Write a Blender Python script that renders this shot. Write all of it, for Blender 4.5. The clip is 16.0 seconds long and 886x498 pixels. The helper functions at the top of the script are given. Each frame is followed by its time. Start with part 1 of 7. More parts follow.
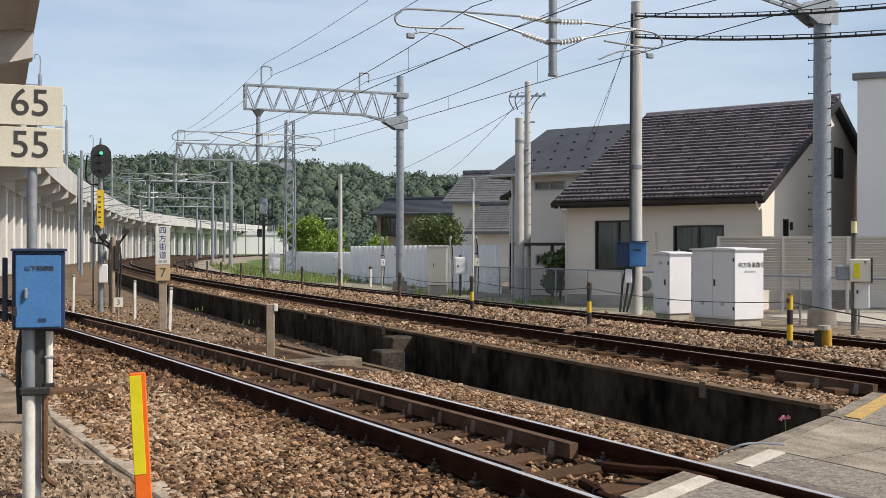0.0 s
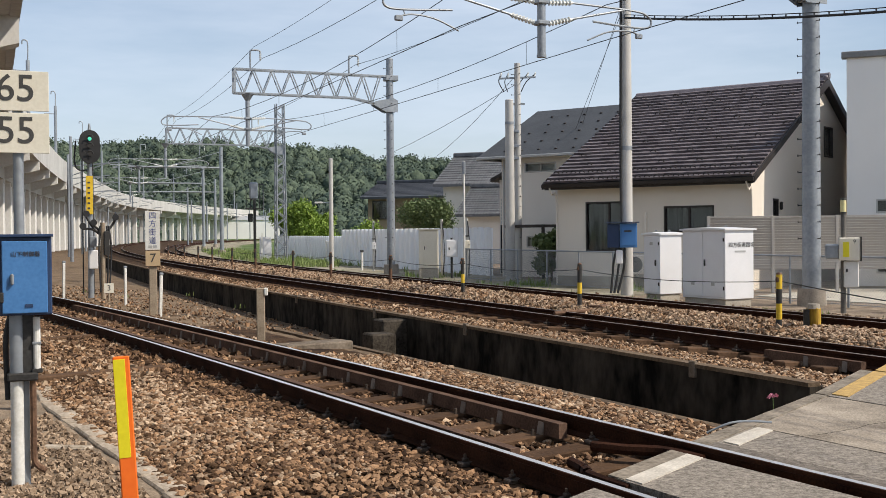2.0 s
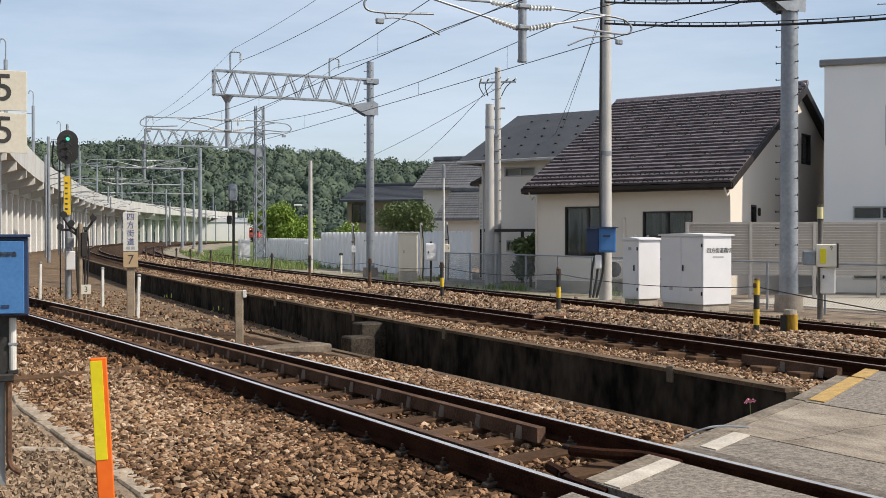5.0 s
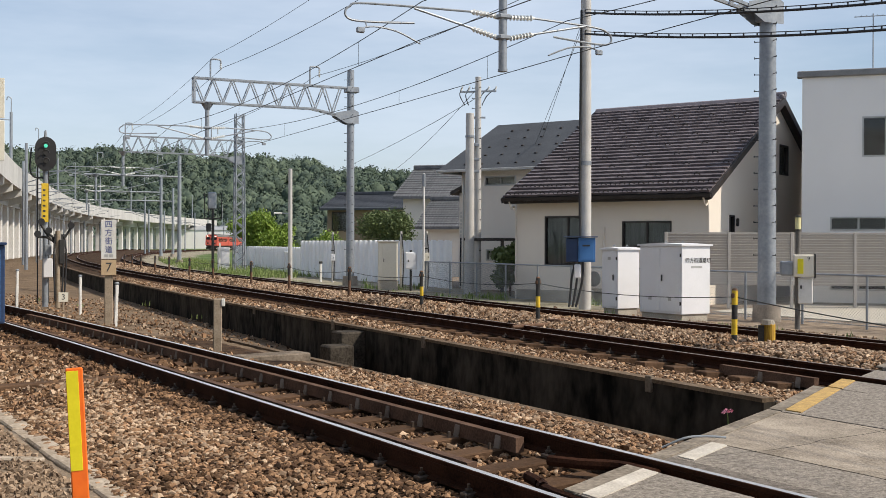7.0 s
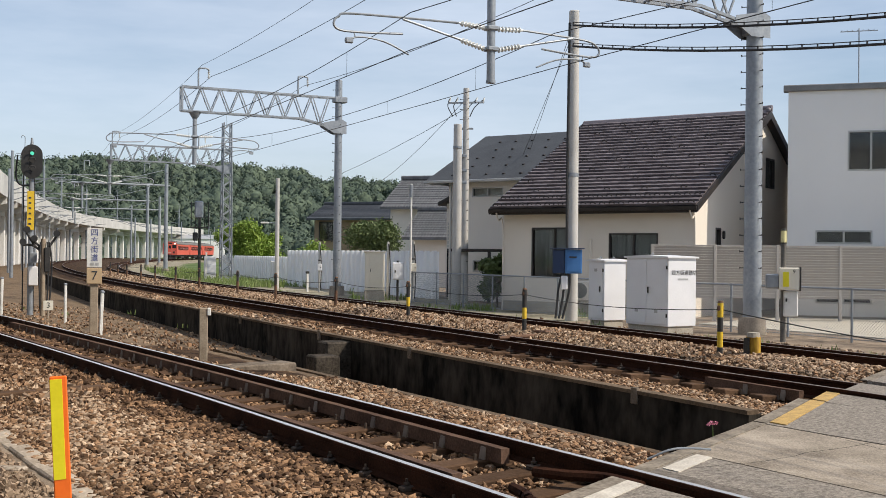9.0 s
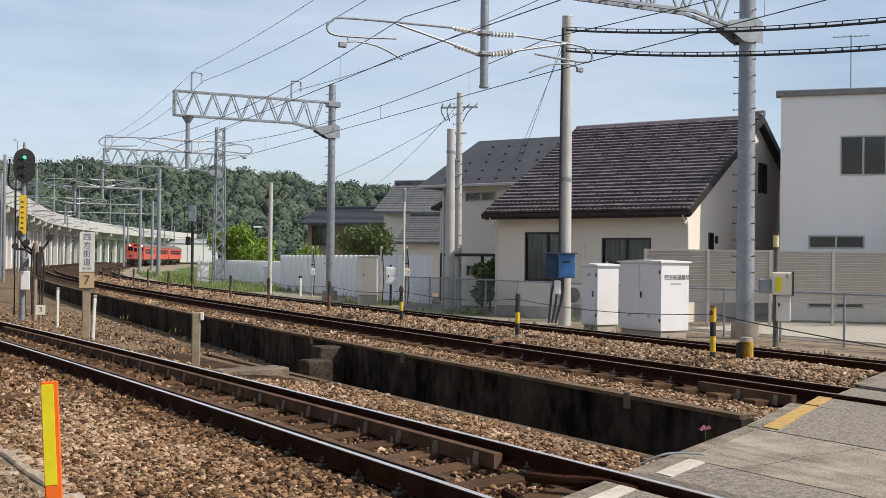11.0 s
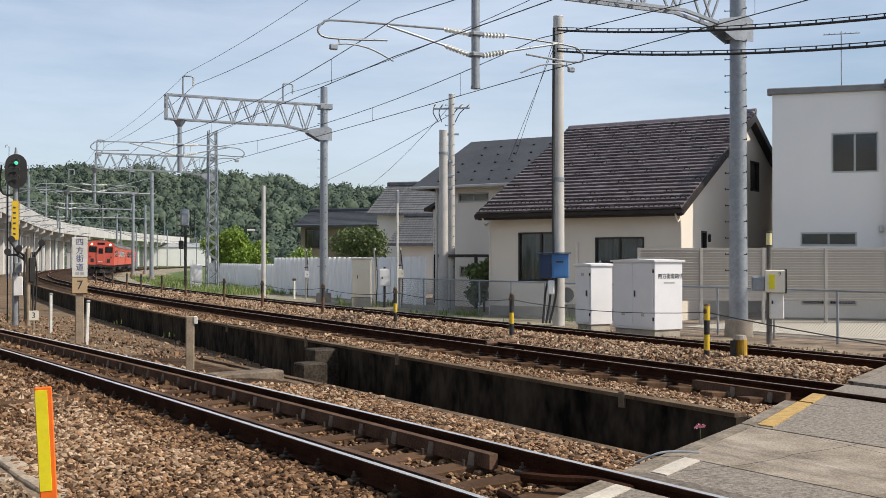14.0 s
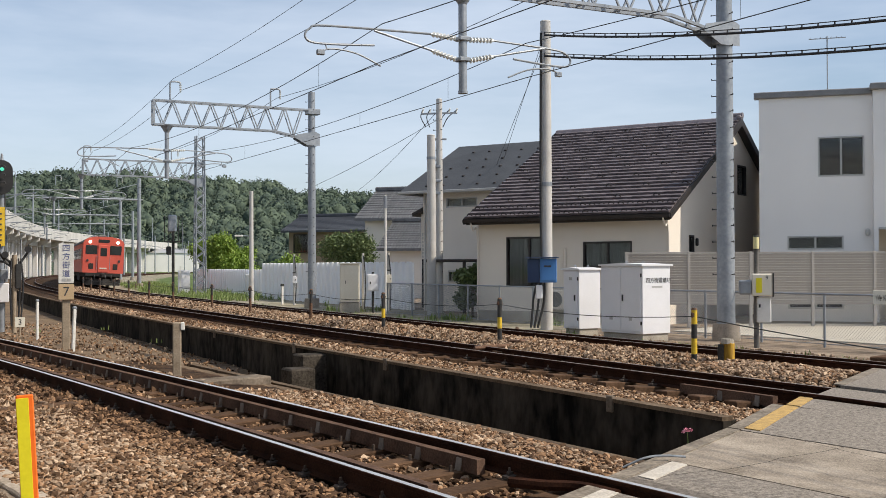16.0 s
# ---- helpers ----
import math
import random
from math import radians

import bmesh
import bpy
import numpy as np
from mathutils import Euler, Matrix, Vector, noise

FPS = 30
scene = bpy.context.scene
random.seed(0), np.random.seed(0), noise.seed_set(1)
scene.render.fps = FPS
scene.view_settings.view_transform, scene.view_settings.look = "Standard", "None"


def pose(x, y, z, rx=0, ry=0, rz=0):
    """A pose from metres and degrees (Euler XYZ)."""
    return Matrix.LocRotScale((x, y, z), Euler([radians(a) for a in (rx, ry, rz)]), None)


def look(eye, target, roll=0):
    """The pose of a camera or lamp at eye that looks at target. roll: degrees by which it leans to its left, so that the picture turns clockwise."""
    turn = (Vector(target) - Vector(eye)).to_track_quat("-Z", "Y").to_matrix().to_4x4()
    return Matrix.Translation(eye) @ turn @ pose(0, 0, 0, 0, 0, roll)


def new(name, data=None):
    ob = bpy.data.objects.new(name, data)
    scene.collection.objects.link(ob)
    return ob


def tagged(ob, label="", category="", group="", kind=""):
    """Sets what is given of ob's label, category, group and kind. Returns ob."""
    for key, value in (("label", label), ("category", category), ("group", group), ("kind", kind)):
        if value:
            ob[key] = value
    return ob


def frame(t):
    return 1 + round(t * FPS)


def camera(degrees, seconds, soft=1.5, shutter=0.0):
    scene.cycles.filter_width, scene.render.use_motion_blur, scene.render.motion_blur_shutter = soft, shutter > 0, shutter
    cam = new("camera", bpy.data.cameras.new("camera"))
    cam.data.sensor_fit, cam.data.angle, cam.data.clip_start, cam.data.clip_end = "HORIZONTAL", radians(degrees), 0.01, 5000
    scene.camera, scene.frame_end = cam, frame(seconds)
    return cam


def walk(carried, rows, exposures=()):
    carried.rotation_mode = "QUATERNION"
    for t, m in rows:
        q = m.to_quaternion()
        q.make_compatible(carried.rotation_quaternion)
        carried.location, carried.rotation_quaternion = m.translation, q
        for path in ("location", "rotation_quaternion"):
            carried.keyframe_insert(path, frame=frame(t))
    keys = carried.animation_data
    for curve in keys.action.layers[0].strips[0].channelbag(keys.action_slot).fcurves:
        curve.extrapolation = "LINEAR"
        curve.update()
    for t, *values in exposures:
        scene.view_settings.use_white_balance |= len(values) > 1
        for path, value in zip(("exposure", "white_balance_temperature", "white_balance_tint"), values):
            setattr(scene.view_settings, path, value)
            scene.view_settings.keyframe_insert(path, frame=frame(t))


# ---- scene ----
cam = camera(43.65, 16.0, soft=0.6)

# seconds, eye x y z, heading to the right of +Y, tilt, lean (degrees)
PATH = [
    (0, -0.000, 0.000, 1.500, 28.700, 0.009, 0.056),
    (0.5, -0.000, -0.004, 1.497, 28.773, -0.153, 0.038),
    (1, 0.009, -0.010, 1.493, 28.867, -0.367, -0.059),
    (1.5, 0.016, -0.016, 1.494, 28.974, -0.619, -0.242),
    (2, 0.028, -0.016, 1.492, 29.118, -0.875, -0.481),
    (2.5, 0.025, -0.018, 1.492, 29.289, -1.092, -0.555),
    (3, 0.029, -0.019, 1.492, 29.400, -1.182, -0.533),
    (3.5, 0.025, -0.017, 1.493, 29.524, -1.128, -0.406),
    (4, 0.024, -0.012, 1.490, 29.694, -0.946, -0.260),
    (6.5, 0.029, -0.017, 1.495, 31.012, -0.389, 0.133),
    (7, 0.029, -0.018, 1.498, 31.226, -0.241, 0.196),
    (7.5, 0.025, -0.018, 1.497, 31.444, -0.069, 0.282),
    (8, 0.027, -0.019, 1.498, 31.612, 0.082, 0.366),
    (8.5, 0.030, -0.019, 1.497, 31.765, 0.210, 0.491),
    (9, 0.029, -0.024, 1.497, 31.891, 0.319, 0.590),
    (11.5, 0.032, -0.023, 1.499, 32.329, 0.641, 0.519),
    (12, 0.032, -0.026, 1.500, 32.381, 0.718, 0.349),
    (12.5, 0.034, -0.025, 1.501, 32.382, 0.705, 0.227),
    (13, 0.032, -0.028, 1.500, 32.406, 0.644, 0.144),
    (13.5, 0.032, -0.029, 1.501, 32.451, 0.595, 0.080),
    (14, 0.032, -0.026, 1.499, 32.575, 0.618, 0.010),
    (14.5, 0.034, -0.031, 1.502, 32.732, 0.723, -0.082),
    (15, 0.042, -0.024, 1.501, 32.879, 0.805, -0.136),
    (15.5, 0.048, -0.025, 1.500, 33.003, 0.856, -0.215),
    (16, 0.052, -0.025, 1.501, 33.167, 0.868, -0.201),
]


def aim(x, y, z, head, tilt, lean):
    a, b = radians(head), radians(tilt)
    way = Vector((math.sin(a) * math.cos(b), math.cos(a) * math.cos(b), math.sin(b)))
    return look((x, y, z), Vector((x, y, z)) + way * 10, lean)


walk(cam, [(r[0], aim(*r[1:])) for r in PATH], exposures=[(0, 0.14), (16, 0.14)])

# ---- light ----
SUN_AZ, SUN_EL = 137.5, 46.0  # compass from +Y towards +X, elevation
world = bpy.data.worlds.new("world")
scene.world = world
world.use_nodes = True
wn, wl = world.node_tree.nodes, world.node_tree.links
sky = wn.new("ShaderNodeTexSky")
sky.sky_type, sky.sun_disc = "NISHITA", False
sky.sun_elevation, sky.sun_rotation = radians(SUN_EL), radians(SUN_AZ)
sky.air_density, sky.dust_density, sky.ozone_density = 1.0, 1.2, 2.5
coord = wn.new("ShaderNodeTexCoord")
stretch = wn.new("ShaderNodeMapping")
stretch.inputs["Scale"].default_value = (1.0, 1.0, 5.0)
cloud = wn.new("ShaderNodeTexNoise")
cloud.inputs["Scale"].default_value, cloud.inputs["Detail"].default_value, cloud.inputs["Roughness"].default_value = 1.6, 6.0, 0.6
band = wn.new("ShaderNodeMapRange")
band.inputs["From Min"].default_value, band.inputs["From Max"].default_value = 0.35, 0.75
band.inputs["To Min"].default_value, band.inputs["To Max"].default_value = 0.15, 0.75
veil = wn.new("ShaderNodeMix")
veil.data_type = "RGBA"
veil.inputs["B"].default_value = (6.6, 7.3, 8.4, 1)
wl.new(coord.outputs["Generated"], stretch.inputs["Vector"])
wl.new(stretch.outputs["Vector"], cloud.inputs["Vector"])
wl.new(cloud.outputs["Fac"], band.inputs["Value"])
wl.new(band.outputs["Result"], veil.inputs["Factor"])
wl.new(sky.outputs["Color"], veil.inputs["A"])
wl.new(veil.outputs["Result"], wn["Background"].inputs["Color"])
wn["Background"].inputs["Strength"].default_value = 0.112
sun = new("sun", bpy.data.lights.new("sun", "SUN"))
sun.data.energy, sun.data.angle, sun.data.color = 4.1, radians(0.6), (1.0, 0.905, 0.77)
sa, se = radians(SUN_AZ), radians(SUN_EL)
SUN_DIR = Vector((math.sin(sa) * math.cos(se), math.cos(sa) * math.cos(se), math.sin(se)))
sun.matrix_world = look(SUN_DIR * 50, (0, 0, 0))


# ---- materials ----
def surface(name, low, high, size=1.0, rough=0.8, metal=0.0, bump=0.3, grain=40.0, vary=0.0, island=0.0, wet=0.0, streak=1.0, contrast=1.0):
    """Base colour between low and high in blotches of the given size (m) with a fine grain over them."""
    m = bpy.data.materials.new(name)
    m.use_nodes = True
    n, l = m.node_tree.nodes, m.node_tree.links
    b = n["Principled BSDF"]
    tc = n.new("ShaderNodeTexCoord")
    mp = n.new("ShaderNodeMapping")
    mp.inputs["Scale"].default_value = (1, 1, streak)
    l.new(tc.outputs["Object"], mp.inputs["Vector"])
    big, fine = n.new("ShaderNodeTexNoise"), n.new("ShaderNodeTexNoise")
    big.inputs["Scale"].default_value, big.inputs["Detail"].default_value = 1.0 / size, 5
    fine.inputs["Scale"].default_value, fine.inputs["Detail"].default_value = grain, 3
    l.new(mp.outputs["Vector"], big.inputs["Vector"])
    l.new(mp.outputs["Vector"], fine.inputs["Vector"])
    mix = n.new("ShaderNodeMath")
    mix.operation = "MULTIPLY_ADD"
    mix.inputs[1].default_value = 0.45
    l.new(fine.outputs["Fac"], mix.inputs[0])
    half = n.new("ShaderNodeMath")
    half.operation = "MULTIPLY"
    half.inputs[1].default_value = 0.55
    l.new(big.outputs["Fac"], half.inputs[0])
    l.new(half.outputs[0], mix.inputs[2])
    rng = n.new("ShaderNodeMapRange")
    rng.inputs["From Min"].default_value, rng.inputs["From Max"].default_value = 0.5 - 0.17 / contrast, 0.5 + 0.17 / contrast
    l.new(mix.outputs[0], rng.inputs["Value"])
    fac = rng.outputs["Result"]
    for amount, node, out in ((vary, "ShaderNodeObjectInfo", "Random"), (island, "ShaderNodeNewGeometry", "Random Per Island")):
        if amount:
            src = n.new(node)
            mx = n.new("ShaderNodeMix")
            mx.inputs["Factor"].default_value = amount
            l.new(fac, mx.inputs["A"])
            l.new(src.outputs[out], mx.inputs["B"])
            fac = mx.outputs["Result"]
    col = n.new("ShaderNodeMix")
    col.data_type = "RGBA"
    col.inputs["A"].default_value, col.inputs["B"].default_value = (*low, 1), (*high, 1)
    l.new(fac, col.inputs["Factor"])
    l.new(col.outputs["Result"], b.inputs["Base Color"])
    b.inputs["Roughness"].default_value, b.inputs["Metallic"].default_value = rough, metal
    if rough >= 0.88:  # porous surfaces hardly shine
        b.inputs["Specular IOR Level"].default_value = 0.12
    if bump:
        bp = n.new("ShaderNodeBump")
        bp.inputs["Strength"].default_value, bp.inputs["Distance"].default_value = bump, 0.4 / grain
        l.new(fine.outputs["Fac"], bp.inputs["Height"])
        l.new(bp.outputs["Normal"], b.inputs["Normal"])
    return m


def glow(name, colour, strength):
    m = bpy.data.materials.new(name)
    m.use_nodes = True
    b = m.node_tree.nodes["Principled BSDF"]
    b.inputs["Base Color"].default_value = (*colour, 1)
    b.inputs["Emission Color"].default_value = (*colour, 1)
    b.inputs["Emission Strength"].default_value = strength
    return m


M_STONE = surface("ballast_stone", (0.022, 0.0115, 0.0065), (0.42, 0.255, 0.148), 0.25, 0.9, grain=60, island=0.85, vary=0.0)
M_STONE_PART = surface("ballast_stone_loose", (0.022, 0.0115, 0.0065), (0.44, 0.275, 0.165), 0.25, 0.9, grain=60, vary=0.85)
M_STONE_PALE = surface("pale_ballast_stone", (0.13, 0.084, 0.055), (0.60, 0.445, 0.31), 0.25, 0.9, grain=60, island=0.85)
M_STONE_DARK = surface("dark_ballast_stone", (0.014, 0.008, 0.005), (0.165, 0.098, 0.062), 0.25, 0.9, grain=60, island=0.85)
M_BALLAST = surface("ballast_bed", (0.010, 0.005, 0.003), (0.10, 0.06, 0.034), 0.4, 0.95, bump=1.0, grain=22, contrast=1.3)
M_GRAVEL = surface("grey_gravel", (0.09, 0.068, 0.048), (0.38, 0.30, 0.225), 0.5, 0.95, bump=0.9, grain=45)
M_DIRT = surface("dry_dirt", (0.07, 0.048, 0.030), (0.27, 0.195, 0.13), 0.9, 0.95, bump=0.6, grain=14)
M_GRASSY = surface("weedy_soil", (0.13, 0.115, 0.07), (0.40, 0.36, 0.28), 1.2, 0.95, bump=0.8, grain=12)
M_FIELD = surface("far_ground", (0.05, 0.09, 0.022), (0.15, 0.19, 0.075), 14, 0.95, bump=0.3, grain=2)
M_RAIL = surface("rusty_rail_side", (0.012, 0.0045, 0.0028), (0.062, 0.025, 0.0135), 0.3, 0.92, 0.0, 0.3, 60)
M_SHINE = surface("polished_rail_head", (0.62, 0.61, 0.60), (0.82, 0.81, 0.79), 0.8, 0.34, 0.65, 0.05, 30)
M_SHINE_DULL = surface("dull_rail_head", (0.12, 0.085, 0.065), (0.34, 0.28, 0.23), 0.8, 0.45, 0.4, 0.05, 30)
M_SLEEPER = surface("tarred_timber", (0.035, 0.020, 0.012), (0.15, 0.09, 0.055), 0.25, 0.9, bump=0.6, grain=30, vary=0.5)
M_CONC = surface("weathered_concrete", (0.26, 0.23, 0.19), (0.50, 0.46, 0.39), 0.7, 0.9, bump=0.35, grain=35)
M_CONC_DARK = surface("blackish_concrete", (0.002, 0.0018, 0.0016), (0.062, 0.053, 0.043), 1.3, 0.92, bump=0.5, grain=5, streak=0.55, contrast=1.5)
# columns kept paler than the parapet: the colour offsets the shade on them
M_CONC_PALE = surface("shade_lifted_viaduct_concrete", (0.60, 0.585, 0.56), (0.80, 0.785, 0.75), 5, 0.85, bump=0.15, grain=8, streak=0.5)
M_CONC_SOFFIT = surface("viaduct_girder_concrete", (0.50, 0.485, 0.46), (0.66, 0.645, 0.615), 3, 0.9, bump=0.15, grain=8)
M_ASPHALT = surface("worn_asphalt", (0.115, 0.10, 0.085), (0.36, 0.32, 0.275), 0.035, 0.92, bump=0.9, grain=75, contrast=1.2)
M_ASPHALT_TAN = surface("worn_tan_asphalt", (0.15, 0.125, 0.098), (0.44, 0.38, 0.31), 0.5, 0.92, bump=0.8, grain=60, contrast=1.15)
M_ASPHALT_DARK = surface("dark_asphalt_strip", (0.075, 0.064, 0.055), (0.25, 0.22, 0.19), 0.05, 0.92, bump=0.8, grain=90, contrast=1.1)
# the viaduct's concrete again, toned down in colour where the sun strikes it
M_PARAPET = surface("sun_toned_parapet_concrete", (0.43, 0.42, 0.405), (0.60, 0.59, 0.57), 1.6, 0.88, bump=0.2, grain=6, streak=0.3)
M_STEP = surface("dark_step_concrete", (0.018, 0.015, 0.012), (0.095, 0.08, 0.064), 0.2, 0.92, bump=0.6, grain=20)
M_STEP_PALE = surface("stained_slab_concrete", (0.09, 0.07, 0.052), (0.25, 0.205, 0.16), 0.25, 0.92, bump=0.5, grain=25)
M_COPING = surface("rust_stained_coping", (0.06, 0.042, 0.028), (0.20, 0.145, 0.098), 0.5, 0.92, bump=0.5, grain=30)
M_GALV = surface("galvanised_steel", (0.215, 0.238, 0.268), (0.35, 0.375, 0.405), 0.6, 0.5, 0.35, 0.03, 12)
M_GUARD = surface("flat_rusty_guard_steel", (0.055, 0.033, 0.024), (0.17, 0.105, 0.075), 0.4, 0.9, 0.0, 0.3, 50)
M_TAB = surface("dusty_steel_tab", (0.13, 0.10, 0.08), (0.30, 0.25, 0.21), 0.1, 0.8, 0.1, 0.3, 60, vary=0.5)
M_FAST = surface("worn_fastening_steel", (0.025, 0.017, 0.012), (0.10, 0.075, 0.058), 0.1, 0.7, 0.2, 0.3, 60, vary=0.5)
M_POLE = surface("concrete_pole", (0.40, 0.39, 0.37), (0.58, 0.565, 0.54), 0.8, 0.8, bump=0.1, grain=30)


# ---- geometry helpers ----
def thing(name, m=None, label="", category="", group="", kind=""):
    ob = new(name)
    ob.empty_display_size = 0.2
    if m is not None:
        ob.matrix_basis = m if isinstance(m, Matrix) else pose(*m)
    return tagged(ob, label, category, group, kind)


def mesh_of(name, bm, material):
    me = bpy.data.meshes.new(name)
    bm.normal_update()
    bm.to_mesh(me)
    bm.free()
    for m in material if isinstance(material, (list, tuple)) else [material]:
        me.materials.append(m)
    return me


def part(name, bm, material, parent=None, label="", smooth=False, m=None):
    me = mesh_of(name, bm, material)
    if smooth:
        me.shade_smooth()
        me.set_sharp_from_angle(angle=radians(40))
    ob = new(name, me)
    if parent:
        ob.parent = parent
    if m is not None:
        ob.matrix_basis = m
    return tagged(ob, label)


def share(name, me, parent, m, label=""):
    ob = new(name, me)
    ob.parent = parent
    ob.matrix_basis = m
    return tagged(ob, label)


def B():
    return bmesh.new()


def box(bm, sx, sy, sz, x=0, y=0, z=0, m=None, bevel=0.0, mat=0):
    """A box centred in x and y that stands on z."""
    r = bmesh.ops.create_cube(bm, size=1.0, matrix=(m or Matrix()) @ Matrix.Translation((x, y, z + sz / 2)) @ Matrix.Diagonal((sx, sy, sz, 1)))
    vs = r["verts"]
    faces = {f for v in vs for f in v.link_faces}
    for f in faces:
        f.material_index = mat
    if bevel:
        es = list({e for v in vs for e in v.link_edges})
        bmesh.ops.bevel(bm, geom=es, offset=bevel, segments=1, affect="EDGES", clamp_overlap=True)
    return bm


def rod(bm, p, q, r0, r1=None, seg=10, mat=0):
    """A round bar from p to q."""
    p, q = Vector(p), Vector(q)
    d = q - p
    m = Matrix.Translation((p + q) / 2) @ d.to_track_quat("Z", "Y").to_matrix().to_4x4()
    r = bmesh.ops.create_cone(bm, cap_ends=True, segments=seg, radius1=r0, radius2=r0 if r1 is None else r1, depth=d.length, matrix=m)
    if mat:
        for f in {f for v in r["verts"] for f in v.link_faces}:
            f.material_index = mat
    return bm


def bar(bm, p, q, w, h=None):
    """A square bar from p to q."""
    p, q = Vector(p), Vector(q)
    d = q - p
    m = Matrix.Translation((p + q) / 2) @ d.to_track_quat("Z", "Y").to_matrix().to_4x4()
    bmesh.ops.create_cube(bm, size=1.0, matrix=m @ Matrix.Diagonal((w, h or w, d.length, 1)))
    return bm


def poly(bm, pts, mat=0):
    f = bm.faces.new([bm.verts.new(p) for p in pts])
    f.material_index = mat
    return f


def prism(bm, outline, direction, mat=0):
    """A solid from a flat outline pushed along direction."""
    d = Vector(direction)
    a = [bm.verts.new(p) for p in outline]
    b = [bm.verts.new(Vector(p) + d) for p in outline]
    fs = [bm.faces.new(a[::-1]), bm.faces.new(b)]
    for i in range(len(a)):
        j = (i + 1) % len(a)
        fs.append(bm.faces.new((a[i], a[j], b[j], b[i])))
    bmesh.ops.recalc_face_normals(bm, faces=fs)
    for f in fs:
        f.material_index = mat
    return bm


def sweep(bm, profile, frames, close=True, mats=None):
    """A profile of (side, up) points carried along frames of (point, side vector)."""
    rings = []
    for p, s in frames:
        rings.append([bm.verts.new(Vector(p) + Vector(s) * a + Vector((0, 0, b))) for a, b in profile])
    n = len(profile)
    fs = []
    for r, q in zip(rings, rings[1:]):
        for i in range(n if close else n - 1):
            j = (i + 1) % n
            f = bm.faces.new((r[i], r[j], q[j], q[i]))
            f.material_index = mats[i] if mats else 0
            fs.append(f)
    if close:
        fs += [bm.faces.new(rings[0][::-1]), bm.faces.new(rings[-1])]
    bmesh.ops.recalc_face_normals(bm, faces=fs)
    return bm


# ---- the lines of the tracks ----
CB = (11.15, 0.072, 0.00066)

def c1(y):
    return 4.66 - 0.001 * max(y - 6, 0) ** 2


def c2(y):
    u = y - 10
    w = min(u, 240)
    return CB[0] + CB[1] * u + (CB[2] * w * w if u > 0 else 0) + 0.32 * max(u - 240, 0)


def c3(y):
    k = 14 / 171**1.6
    return c2(y) + 3.6 + (k * (min(y, 236) - 65) ** 1.6 + 1.6 * k * 171**0.6 * max(y - 236, 0) if y > 65 else 0)


def line_frames(fn, ys, off=0.0, z=0.0):
    out = []
    for y in ys:
        d = Vector((fn(y + 0.05) - fn(y - 0.05), 0.1, 0)).normalized()
        s = Vector((d.y, -d.x, 0))
        p = Vector((fn(y), y, z)) + s * off
        out.append((p, s))
    return out


def steps(a, b, near=0.8, grow=1.05, top=8):
    ys, s = [a], near
    while ys[-1] < b:
        ys.append(ys[-1] + s)
        s = min(s * grow, top)
    return ys


ROAD_N = Vector((-0.42, 0.907, 0))  # across the level crossing, away from the eye


def road_edge(x):
    return 5.54 + 0.465 * (x - 4.67)


def smooth_step(a, b, v):
    u = min(max((v - a) / (b - a), 0), 1)
    return u * u * (3 - 2 * u)


def mixv(a, b, u):
    return a + (b - a) * u


def ground_z(x, y):
    w2 = c2(y) - 1.85 if y < 400 else 1e9
    a, b, c = c1(min(y, 80)), c2(y), c3(y)
    if x < a - 2.6:
        return -0.24
    if x < a + 1.0:
        return mixv(mixv(-0.24, -0.195, smooth_step(a - 2.6, a - 1.7, x)), -0.212, smooth_step(a - 1.5, a - 1.0, x))
    k = smooth_step(19, 25, y)
    edge = mixv(6.78 + 0.02 * y, a + 1.9, k)
    if x < edge:
        return mixv(mixv(-0.212, -0.2, smooth_step(a + 1.0, a + 1.3, x)), -0.27, smooth_step(a + 1.4, edge, x))
    if x < w2 - 0.06:
        return mixv(-1.05, mixv(-0.35, -0.85, smooth_step(edge, w2, x)), k)
    if x < b + 0.75:
        return -0.215 if x > b - 1.1 else -0.17
    if x < c - 0.8:
        u = (x - b - 0.75) / (c - 0.8 - b - 0.75)
        return -0.17 + 0.2 * math.sin(math.pi * min(u * 1.1, 1))
    if x < c + 0.9:
        return -0.21
    return mixv(-0.17, -0.45, smooth_step(c + 0.9, c + 2.2, x))


